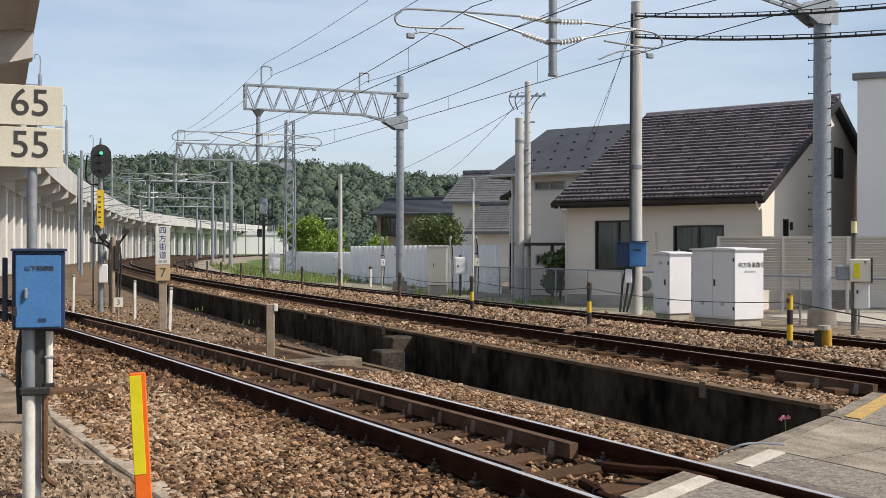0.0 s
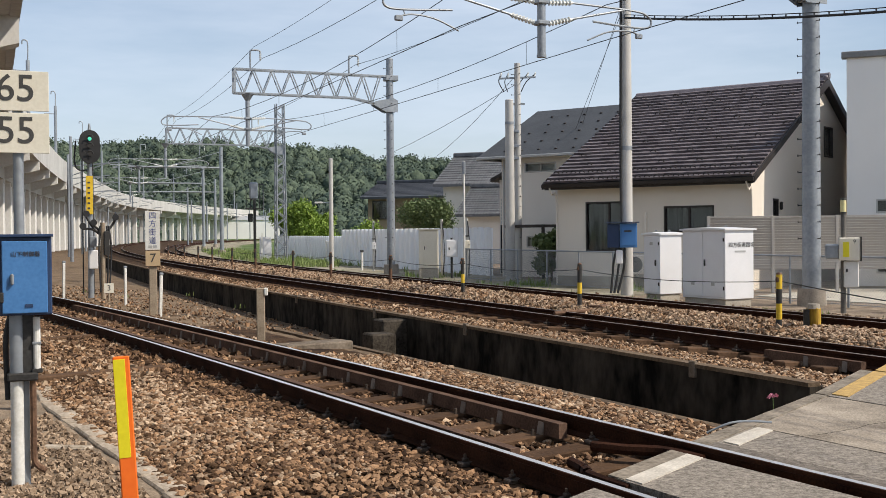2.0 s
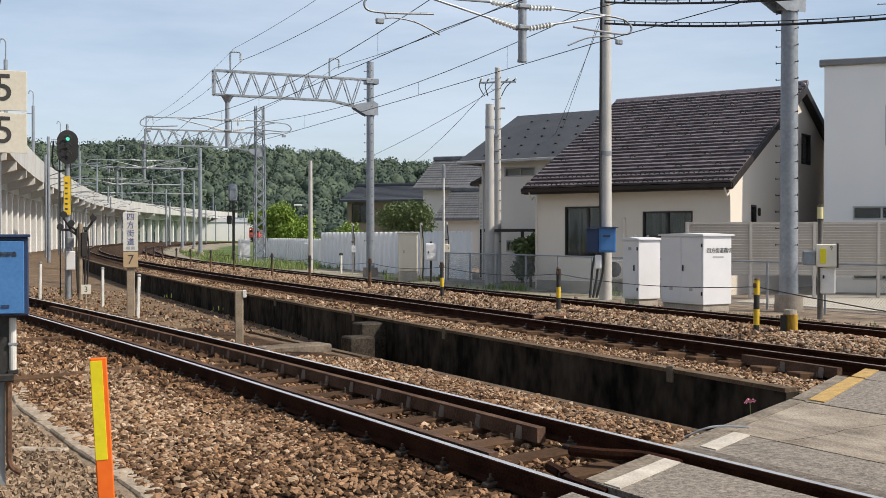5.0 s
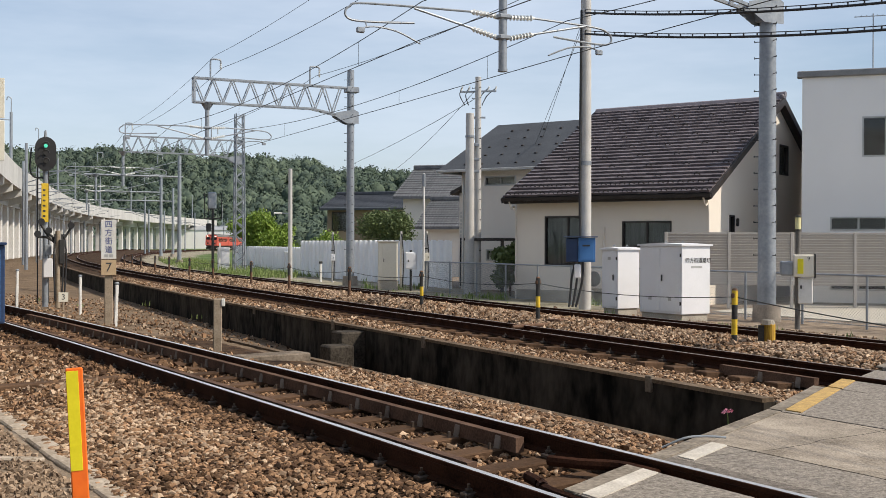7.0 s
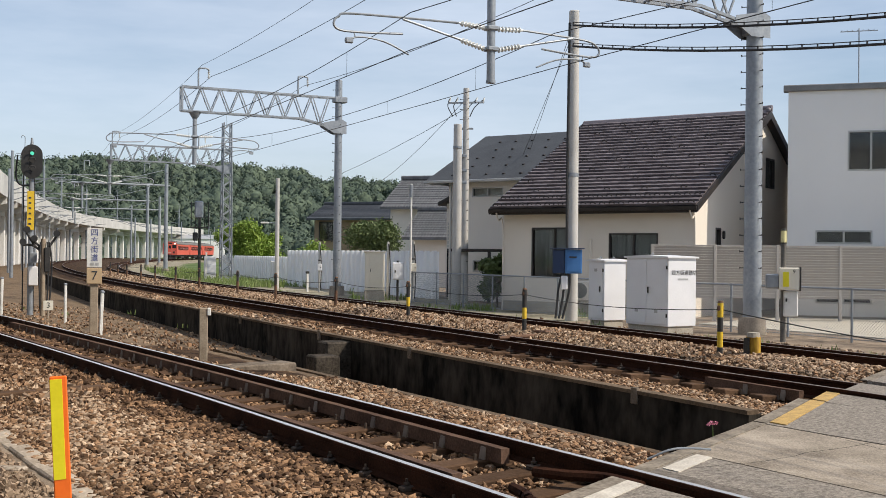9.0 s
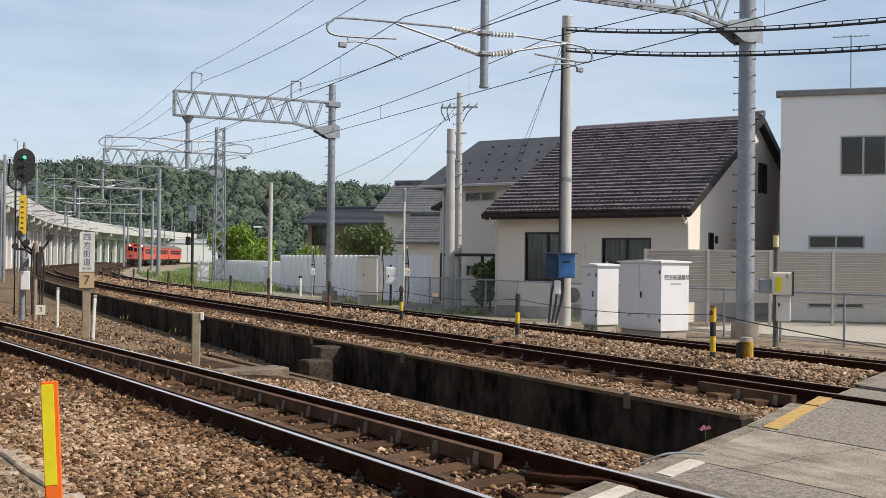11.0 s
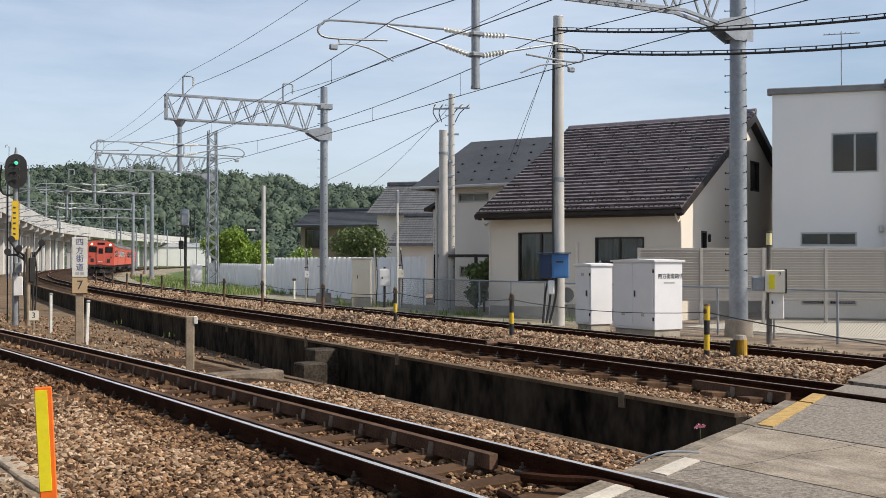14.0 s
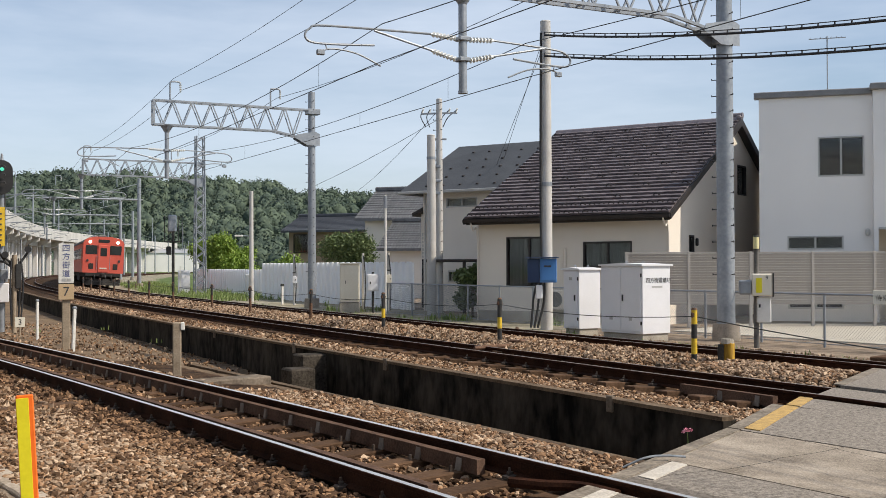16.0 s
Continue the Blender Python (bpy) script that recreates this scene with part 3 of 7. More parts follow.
def tube_path(pts, r, seg=7, sub=5):
    """A bent tube through the points."""
    P = [Vector(p) for p in pts]
    path = []
    for i in range(len(P) - 1):
        a, b = P[max(i - 1, 0)], P[min(i + 2, len(P) - 1)]
        for k in range(sub):
            u = k / sub
            t0, t1 = (P[i + 1] - a) / 2, (b - P[i]) / 2
            path.append((2 * u**3 - 3 * u**2 + 1) * P[i] + (u**3 - 2 * u**2 + u) * t0 + (-2 * u**3 + 3 * u**2) * P[i + 1] + (u**3 - u**2) * t1)
    path.append(P[-1])
    bm = B()
    rings = []
    for i, p in enumerate(path):
        d = (path[min(i + 1, len(path) - 1)] - path[max(i - 1, 0)]).normalized()
        ref = Vector((0, 1, 0)) if abs(d.y) < 0.9 else Vector((1, 0, 0))
        u = d.cross(ref).normalized()
        v = d.cross(u)
        rings.append([bm.verts.new(p + (u * math.cos(a) + v * math.sin(a)) * r) for a in [6.28318 * k / seg for k in range(seg)]])
    for a, b in zip(rings, rings[1:]):
        for k in range(seg):
            bm.faces.new((a[k], a[(k + 1) % seg], b[(k + 1) % seg], b[k]))
    bm.faces.new(rings[0])
    bm.faces.new(rings[-1][::-1])
    bmesh.ops.recalc_face_normals(bm, faces=bm.faces[:])
    return bm


def build_bracket(x, y, top):
    """A drop tube between the tracks with registration arms to both sides."""
    t = thing("catenary_bracket", (x, y, 0, 0, 0, -5.1), "galvanised drop tube with insulated cantilever arms", "catenary bracket", "catenary brackets")
    part("drop_tube", rod(B(), (0, 0, 5.42), (0, 0, top), 0.095, seg=18), M_GALV, t, smooth=True)
    part("collar", rod(B(), (0, 0, 5.40), (0, 0, 5.46), 0.11, seg=18), M_GALV, t, smooth=True)
    part("flange", rod(B(), (0, 0, top - 0.32), (0, 0, top), 0.1, 0.3, 16), M_GALV, t, smooth=True)
    for z in (6.64, 6.17):
        part("collar", box(B(), 0.28, 0.26, 0.1, 0, 0, z - 0.05, bevel=0.02), M_GALV, t)
    r = 0.026
    for side in (-1, 1):
        L = 3.8 if side < 0 else 2.95
        part("insulator", insulator(B(), (side * 0.2, 0, 6.64), (side * 0.82, 0, 6.68)), M_INSUL, t, "ribbed porcelain insulator")
        part("insulator", insulator(B(), (side * 0.2, 0, 6.17), (side * 0.8, 0, 6.31)), M_INSUL, t, "ribbed porcelain insulator")
        part("top_arm", tube_path([(side * 0.8, 0, 6.68), (side * (L - 0.5), 0, 6.62), (side * (L - 0.1), 0, 6.52), (side * L, 0, 6.36), (side * (L - 0.15), 0, 6.24), (side * (L - 0.7), 0, 6.24), (side * (L - 1.6), 0, 6.3)], r), M_GALV, t, smooth=True)
        part("strut", rod(B(), (side * 0.78, 0, 6.31), (side * min(2.2, L - 0.7), 0, 6.62), r, seg=8), M_GALV, t)
        part("steady_arm", tube_path([(side * (L - 0.3), 0, 6.05), (side * (L - 0.65), 0, 6.14), (side * (L - 1.2), 0, 6.08), (side * (L - 1.75), 0, 5.86)], 0.02), M_GALV, t, smooth=True)
        part("fitting", box(B(), 0.18, 0.09, 0.12, side * (L - 0.35), 0, 5.98, bevel=0.02), M_GALV, t)
        part("hanger", rod(B(), (side * (L - 0.5), 0, 6.1), (side * (L - 0.45), 0, 6.25), 0.015, seg=6), M_GALV, t)
    return t


def feeder_post(x, y, z):
    t = thing("feeder_bracket", (x, y, z, 0, 0, -5), "small hooked steel bracket holding a feeder wire", "wire bracket", "feeder brackets")
    part("hook", tube_path([(0, 0, 0), (0, 0, 0.75), (0.08, 0, 0.86), (0.42, 0, 0.86), (0.46, 0, 0.7)], 0.04), M_GALV, t, smooth=True)
    part("insulator", insulator(B(), (0.46, 0, 0.72), (0.46, 0, 0.4), 4, 0.06), M_INSUL, t)


SPANS = [(21.8, 19.9, 9.0), (23.3, 46.8, 7.4), (28.5, 75.0, 8.0), (32.5, 101, 8.5), (40.5, 133, 9), (50.5, 160, 9)]
for k, (px, py, reach) in enumerate(SPANS):
    if k != 2:
        build_pole(px, py, 10.1 if k else 11.5, 0.235 if k == 0 else 0.2, "galvanised steel tube pole with step bolts", group="catenary poles", rungs=k < 3)
    if k < 3:
        build_truss(px, py, reach)
    else:
        f = thing("catenary_beam", (px, py, 0, 0, 0, -5.5), "plain galvanised pipe beam over the far tracks", "catenary beam", "catenary beams")
        part("pipe", rod(B(), (0.3, 0, 7.7), (-reach, 0, 7.7), 0.09, seg=10), M_GALV, f, smooth=True)
        part("stay", rod(B(), (0, 0, 9.2), (-reach * 0.6, 0, 7.75), 0.03, seg=6), M_GALV, f)
    bx = c2(py) + (2.2 if k == 0 else 1.85)
    by = py + 0.1 * (px - bx)
    build_bracket(bx, by, 7.75)
    if k:
        feeder_post(c2(py) + 2.0, py + 0.1 * (px - bx), 8.84)
        feeder_post(px - 2.0, py + 0.2, 8.84)


def lattice_tower(x, y, h, w):
    t = thing("lattice_tower", (x, y, -0.45, 0, 0, -8), "slender galvanised lattice tower beside the tracks", "lattice tower")
    for i in (-1, 1):
        for j in (-1, 1):
            part("leg", bar(B(), (i * w, j * w, 0), (i * w * 0.75, j * w * 0.75, h), 0.075), M_GALV, t)
    n = 22
    for k in range(n):
        a, b = h * k / n, h * (k + 1) / n
        wa, wb = w * (1 - 0.25 * k / n), w * (1 - 0.25 * (k + 1) / n)
        s = 1 if k % 2 else -1
        for j in (-1, 1):
            part("lacing", bar(B(), (-s * wa, j * wa, a), (s * wb, j * wb, b), 0.055), M_GALV, t)
            part("lacing", bar(B(), (j * wa, -s * wa, a), (j * wb, s * wb, b), 0.055), M_GALV, t)
    return t


lattice_tower(28.5, 75.0, 11.2, 0.36)


# ---- wires ----
def wire(pts, r=0.012, label="dark overhead wire", name="overhead_wire", mat=None, seg=5):
    p0 = Vector(pts[0])
    bm = tube_path(pts, r, seg, 1)
    bm.transform(Matrix.Translation(-p0))
    ob = part(name, bm, mat or M_WIRE, m=Matrix.Translation(p0))
    return tagged(ob, label, "wire", "overhead wires")


def span(p, q, sag, n=14):
    p, q = Vector(p), Vector(q)
    return [tuple(p.lerp(q, k / n) - Vector((0, 0, sag * 4 * (k / n) * (1 - k / n)))) for k in range(n + 1)]


SUPPORT_Y = [-12, 20.3, 47.3, 75.5, 101.5, 133.5, 160.5, 200, 240]
for fn, st in ((c2, -0.15), (c3, 0.1)):
    for a, b in zip(SUPPORT_Y, SUPPORT_Y[1:]):
        s0, s1 = (st, -st) if SUPPORT_Y.index(a) % 2 else (-st, st)
        A, C = Vector((fn(a) + s0, a, 5.85)), Vector((fn(b) + s1, b, 5.85))
        wire(span(A, C, 0.02, 8), 0.010, "dark grooved contact wire over the track")
        up = Vector((0, 0, 0.8))
        top = span(A + up, C + up, 0.45)
        m = wire(top, 0.010, "dark messenger wire sagging between supports")
        for k in range(2, 13, 3):
            p = Vector(top[k])
            part("dropper", rod(B(), Vector((0, 0, 0)), (0, 0, -(p.z - 5.84)), 0.005, seg=4), M_WIRE, m, m=Matrix.Translation(p - Vector(top[0])))
for off, z in ((2.45, 9.35), (7.0, 9.35)):
    for a, b in zip(SUPPORT_Y, SUPPORT_Y[1:]):
        wire(span((c2(a) + off, a, z), (c2(b) + off, b, z), 0.35), 0.011, "dark feeder wire above the beams")
for a, b in zip(SUPPORT_Y[:5], SUPPORT_Y[1:6]):
    wire(span((c2(a) + 2.05, a, 10.4 - 0.012 * max(a, 0)), (c2(b) + 2.05, b, 10.4 - 0.012 * max(b, 0)), 0.3), 0.009, "thin earth wire high over the tracks")


# heavy bundled cables between the concrete poles
def bundled(p, q, sag):
    pts = span(p, q, sag, 30)
    ob = wire(pts, 0.032, "thick black cable lashed under a thin carrier wire", "cable", M_BLACK, 8)
    ob["category"] = "cable"
    p0 = Vector(pts[0])
    part("carrier", tube_path([Vector(a) - p0 + Vector((0, 0, 0.09)) for a in pts], 0.013, 5, 1), M_BLACK, ob, "thin carrier wire")
    tie = mesh_of("cable_tie", box(B(), 0.022, 0.03, 0.1, 0, 0, 0), M_BLACK)
    for a, b in zip(pts, pts[1:]):
        for u in (0.0, 0.333, 0.667):
            share("cable_tie", tie, ob, Matrix.Translation(Vector(a).lerp(Vector(b), u) - p0))


bundled((20.85, 26.15, 8.45), (21.4, -14, 8.3), 2.03)
bundled((20.85, 26.15, 7.82), (21.4, -14, 7.7), 2.0)
slim = build_pole(21.0, 26.3, 9.35, 0.19, "slim grey concrete pole with a black cable", "concrete_pole", M_POLE, base=False, rungs=False)
part("cable", tube_path([(-0.17, -0.12, 1.2), (-0.19, -0.12, 4), (-0.17, -0.1, 7), (-0.15, -0.08, 9.0)], 0.035), M_BLACK, slim, "black riser cable")
part("band", rod(B(), (0, 0, 4.35), (0, 0, 4.47), 0.185, seg=20), M_GALV, slim, smooth=True)
wire([(21.0, 26.3, 8.6), (30.2, 41.2, 6.0)], 0.009, "thin steel guy wire down from a pole")
wire([(21.0, 26.3, 8.3), (29.7, 41.2, 5.6)], 0.009, "thin steel guy wire down from a pole")


# ---- utility poles by the houses ----
def utility_poles():
    a = build_pole(23.8, 37.15, 7.15, 0.2, "stout grey concrete utility pole", "utility_pole", M_POLE, base=False, rungs=False, group="utility poles")
    part("band", rod(B(), (0, 0, 6.2), (0, 0, 6.3), 0.185, seg=18), M_GALV, a)
    b = build_pole(25.0, 38.4, 8.85, 0.15, "slim concrete utility pole with crossarms and insulators", "utility_pole", M_POLE, base=False, group="utility poles")
    part("crossarm", bar(B(), (-0.75, 0, 8.25), (0.75, 0, 8.3), 0.07), M_GALV, b)
    part("crossarm", bar(B(), (-0.5, 0, 7.2), (0.3, 0, 7.2), 0.07), M_GALV, b)
    for x in (-0.7, -0.4, 0.4, 0.7):
        part("insulator", insulator(B(), (x, 0, 8.3), (x + 0.05, 0, 8.5), 4, 0.05), M_INSUL, b)
        part("jumper", tube_path([(x, 0, 8.4), (x * 0.8 - 0.2, 0, 8.1), (x * 0.5 - 0.2, 0, 7.7)], 0.02), M_BLACK, b)
    part("transformer", rod(B(), (-0.33, 0, 6.1), (-0.33, 0, 6.9), 0.17, seg=16), M_GALV, b, "grey pole transformer can", smooth=True)
    for z in (6.0, 5.4, 4.9):
        part("clamp", box(B(), 0.4, 0.3, 0.12, -0.15, 0, z, bevel=0.02), M_GALV, b)
    wire(span((25.0, 38.4, 8.0), (60, 120, 9), 1.5), 0.012, "thin dark power line to the far poles", "power_line")
    wire(span((25.0, 38.4, 7.6), (50, 130, 8.5), 1.5), 0.012, "thin dark power line to the far poles", "power_line")
    c = build_pole(24.7, 57.1, 6.1, 0.13, "slim pale concrete pole beside the white fence", "utility_pole", M_POLE, base=False, rungs=False, group="utility poles")
    part("street_light", box(B(), 0.45, 0.16, 0.1, -0.7, 0, 3.6, bevel=0.03), M_WPAINT, c, "small white street light")
    part("light_arm", rod(B(), (0, 0, 3.6), (-0.6, 0, 3.68), 0.03, seg=8), M_GALV, c)
    d = build_pole(22.7, 38.9, 4.8, 0.045, "thin white mast with a grey top box", "mast", M_WPAINT, base=False, rungs=False, top=1.0)
    part("top_box", rod(B(), (0, 0, 4.3), (0, 0, 4.8), 0.08, seg=10), M_GALV, d)


utility_poles()
# far poles of the overhead line, seen against the wood
for k in range(13):
    yy = 95 + 19 * k
    for off, hh in ((-4.3, 9.2), (7.6 + 0.12 * k * k, 8.6)):
        if off > 0 and k < 4:
            continue
        f = build_pole(c2(yy) + off, yy + random.uniform(-3, 3), hh + random.uniform(-0.8, 1.2), 0.15, "far grey pole of the overhead line", "far_pole", M_GALV, base=False, rungs=False, z=-0.4, group="far poles")
        part("arm", bar(B(), (0, 0, hh - 1.6), (4.2 if off < 0 else -4.2, 0, hh - 1.3), 0.09), M_GALV, f)
        part("arm", bar(B(), (0, 0, hh - 2.4), (3.0 if off < 0 else -3.0, 0, hh - 1.4), 0.07), M_GALV, f)
# masts on the viaduct
for k in range(11):
    yy = 58 + 30 * k
    (p, s), = line_frames(via, [yy], -0.9)
    f = thing("viaduct_mast", (p.x, p.y, 7.3, 0, 0, math.degrees(math.atan2(s.y, s.x))), "galvanised mast standing on the viaduct deck", "mast", "viaduct masts")
    part("shaft", rod(B(), (0, 0, 0), (0, 0, 7.4), 0.16, 0.14, 12), M_GALV, f, smooth=True)
    part("arm", bar(B(), (0, 0, 6.6), (-1.1, 0, 6.65), 0.08), M_GALV, f)
    part("hook", tube_path([(0, 0, 7.3), (0.02, 0, 8.6), (-0.1, 0, 8.9), (-0.35, 0, 8.9), (-0.4, 0, 8.6)], 0.05), M_GALV, f)
    part("arm", bar(B(), (0, 0, 3.2), (-2.4, 0, 3.3), 0.06), M_GALV, f)


# ---- houses ----
M_WALL = surface("cream_render", (0.73, 0.665, 0.58), (0.81, 0.745, 0.66), 2.0, 0.9, bump=0.15, grain=60)
M_GREYWALL = surface("warm_grey_render", (0.70, 0.66, 0.605), (0.79, 0.75, 0.69), 2.0, 0.9, bump=0.15, grain=50)
M_WHITE = surface("white_render", (0.76, 0.75, 0.735), (0.84, 0.83, 0.81), 2.5, 0.9, bump=0.12, grain=60)
M_TILE = surface("dark_roof_tile", (0.060, 0.050, 0.054), (0.235, 0.200, 0.210), 0.3, 0.42, bump=0.2, grain=30, vary=0.5)
M_TILE_FAR = surface("dark_upper_roof_tile", (0.060, 0.050, 0.054), (0.235, 0.200, 0.210), 0.3, 0.42, bump=0.2, grain=30, island=0.5)
M_TILE_GREY = surface("grey_roof_tile", (0.06, 0.062, 0.066), (0.22, 0.22, 0.225), 0.4, 0.5, bump=0.3, grain=8, vary=0.4)
M_SLATE = surface("charcoal_roof", (0.030, 0.033, 0.038), (0.060, 0.065, 0.072), 1.2, 0.7, bump=0.2, grain=12)
M_TRIM = surface("dark_brown_trim", (0.014, 0.011, 0.010), (0.035, 0.028, 0.026), 0.4, 0.5, bump=0.05, grain=30)
M_ALU = surface("grey_aluminium", (0.40, 0.40, 0.39), (0.52, 0.52, 0.51), 0.5, 0.45, 0.4, 0.03, 30)
M_COPING_METAL = surface("dark_grey_coping_metal", (0.17, 0.17, 0.17), (0.25, 0.25, 0.25), 0.6, 0.5, 0.3, 0.03, 30)
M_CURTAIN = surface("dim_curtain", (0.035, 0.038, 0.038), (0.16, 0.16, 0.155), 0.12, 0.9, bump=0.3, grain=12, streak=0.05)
# near-black sheet behind glass paints the unlit rooms; also a dark door panel
M_DARK = surface("unlit_room_and_dark_door", (0.010, 0.011, 0.012), (0.03, 0.032, 0.034), 0.5, 0.9, bump=0, grain=10)


def glass(name):
    m = bpy.data.materials.new(name)
    m.use_nodes = True
    b = m.node_tree.nodes["Principled BSDF"]
    b.inputs["Base Color"].default_value = (0.75, 0.8, 0.8, 1)
    b.inputs["Roughness"].default_value = 0.04
    b.inputs["Transmission Weight"].default_value = 1.0
    b.inputs["IOR"].default_value = 1.5
    return m


M_GLASS = glass("window_glass")


def frame_of(ex, ey):
    """Local x along the front (ex), local y into the house (ey)."""
    return Matrix(((ex[0], ey[0], 0, 0), (ex[1], ey[1], 0, 0), (0, 0, 1, 0), (0, 0, 0, 1)))


def window(parent, x, z, w, h, m=None, mats=(M_TRIM, M_CURTAIN), leaves=2, deep=0.16):
    """A sliding window in local x-z, its face towards -y; set 3 mm proud, with its recess behind."""
    m = m or Matrix()
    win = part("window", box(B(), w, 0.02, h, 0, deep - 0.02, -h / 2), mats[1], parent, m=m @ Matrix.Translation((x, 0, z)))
    for s in (-1, 1):
        part("frame", box(B(), 0.06, deep, h, s * (w / 2 - 0.03), deep / 2 - 0.05, -h / 2, bevel=0.004), mats[0], win)
        part("frame", box(B(), w - 0.12, deep, 0.06, 0, deep / 2 - 0.05, s * (h / 2 - 0.03) - 0.03, bevel=0.004), mats[0], win)
    if leaves == 2:
        part("mullion", box(B(), 0.07, 0.05, h - 0.12, 0, 0.02, -h / 2 + 0.06, bevel=0.004), mats[0], win)
    for k in range(leaves):
        lw = (w - 0.13) / leaves
        g = part("pane", box(B(), lw, 0.008, h - 0.13, -w / 2 + 0.065 + lw * (k + 0.5), 0.03 + 0.02 * k, -h / 2 + 0.065), M_GLASS, win)
        g.visible_shadow = False
    return win


def wall_with_holes(name, length, height, thick, holes, mat, parent, m=None, top=None, label=""):
    """A wall in local x-z from y=0 inward with openings (x centre, z centre, w, h); top: function of x."""
    xs = sorted({0.0, length, *[h[0] + s * h[2] / 2 for h in holes for s in (-1, 1)]})
    bm = B()
    for a, b in zip(xs, xs[1:]):
        c = (a + b) / 2
        cuts = sorted((h[1] - h[3] / 2, h[1] + h[3] / 2) for h in holes if h[0] - h[2] / 2 < c < h[0] + h[2] / 2)
        z = 0.0
        for lo, hi in cuts:
            prism(bm, [(a, 0, z), (b, 0, z), (b, 0, lo), (a, 0, lo)], (0, thick, 0))
            z = hi
        za, zb = (top(a), top(b)) if top else (height, height)
        prism(bm, [(a, 0, z), (b, 0, z), (b, 0, zb), (a, 0, za)], (0, thick, 0))
    bmesh.ops.remove_doubles(bm, verts=bm.verts[:], dist=0.0005)
    return part(name, bm, mat, parent, label, m=m)


GZ = -0.45


def cream_house():
    o = (22.4, 32.7, GZ)
    m = Matrix.Translation(o) @ frame_of((0.411, -0.912), (0.912, 0.411))
    h = thing("house", m, "cream rendered house with a dark brown tiled gable roof", "house", "houses")
    L, W, E, R = 7.67, 7.4, 3.62, 7.42
    x0, x1, y0, y1 = 0.25, 7.42, 0.5, 14.3
    slope = (R - E) / W
    holes = [(2.3, 2.08, 1.8, 1.75), (5.28, 2.31, 1.78, 0.88)]
    wall_with_holes("wall", x1 - x0, E + 0.2, 0.2, [(a - x0, b, c, d) for a, b, c, d in holes], M_WALL, h, Matrix.Translation((x0, y0, 0)))
    for a, b, c, d in holes:
        window(h, a, b, c, d, Matrix.Translation((0, y0 + 0.03, 0)))
    gm = Matrix.Translation((x1, y0 + 0.2, 0)) @ pose(0, 0, 0, 0, 0, 90)
    tops = lambda x: (E + (x + y0 + 0.2) * slope - 0.12) if x + y0 < W else (R - (x + y0 + 0.2 - W) * slope - 0.12)
    gh = [(2.0, 2.55, 0.5, 0.85), (7.6, 5.2, 1.05, 1.15)]
    # the gable wall in two lengths, either side of the ridge
    def gable(a, b, hs, mm):
        wall_with_holes("wall", b - a, 0, 0.2, [(x - a, z, w, hh) for x, z, w, hh in hs], M_WALL, h, mm @ Matrix.Translation((a, 0, 0)), top=lambda x: tops(x + a))
    gable(0, W - y0 - 0.2, gh[:1], gm)
    gable(W - y0 - 0.2, y1 - y0 - 0.4, gh[1:], gm)
    for x, z, w, hh in gh:
        window(h, x, z, w, hh, gm @ Matrix.Translation((0, 0.03, 0)), leaves=1)
    part("wall", box(B(), x1 - x0, 0.2, E, (x0 + x1) / 2, y1, 0), M_WALL, h)
    part("wall", prism(B(), [(x0, y0 + 0.2, 0), (x0, y1 - 0.1, 0), (x0, y1 - 0.1, E), (x0, W, R - 0.2), (x0, y0 + 0.2, E + 0.2)], (0.2, 0, 0)), M_WALL, h)
    part("plinth", box(B(), x1 - x0 + 0.02, 0.05, 0.35, (x0 + x1) / 2, y0 - 0.02, 0), M_CONC, h)
    for s, ya in ((1, 0), (-1, 2 * W)):
        pts = [(-0.02, ya, E), (-0.02, W, R), (-0.02, W, R - 0.16), (-0.02, ya, E - 0.16)]
        part("roof_slope", prism(B(), pts, (L + 0.04, 0, 0)), M_TRIM, h, "dark roof deck and eaves")
    part("gutter", prism(B(), [(-0.05, -0.14, E - 0.03), (-0.05, 0.0, E - 0.03), (-0.05, -0.01, E - 0.14), (-0.05, -0.12, E - 0.14)], (L + 0.1, 0, 0)), M_TRIM, h, "dark brown gutter")
    part("fascia", box(B(), L, 0.03, 0.2, L / 2, 0.03, E - 0.22), M_TRIM, h)
    part("downpipe", tube_path([(0.25, -0.05, E - 0.15), (0.25, 0.1, E - 0.4), (0.25, 0.42, E - 0.6), (0.25, 0.43, 0)], 0.03), M_WALL, h, "cream downpipe")
    part("downpipe", tube_path([(L - 0.2, -0.05, E - 0.15), (L - 0.2, 0.15, E - 0.4), (L - 0.2, 0.42, E - 0.6), (L - 0.2, 0.43, 0)], 0.03), M_WALL, h, "cream downpipe")
    part("conduit", rod(B(), (3.72, 0.45, 0), (3.72, 0.45, 2.55), 0.05, seg=10), M_WALL, h)
    part("ridge", prism(B(), [(-0.04, W - 0.16, R - 0.02), (-0.04, W - 0.1, R + 0.1), (-0.04, W, R + 0.14), (-0.04, W + 0.1, R + 0.1), (-0.04, W + 0.16, R - 0.02)], (L + 0.08, 0, 0)), M_TILE, h, "dark ridge tiles")
    part("verge", prism(B(), [(L, -0.04, E + 0.0), (L, W, R + 0.07), (L, W, R - 0.22), (L, -0.04, E - 0.2)], (0.07, 0, 0)), M_TRIM, h)
    part("verge", prism(B(), [(L, 2 * W + 0.04, E + 0.0), (L, W, R + 0.07), (L, W, R - 0.22), (L, 2 * W + 0.04, E - 0.2)], (0.07, 0, 0)), M_TRIM, h)
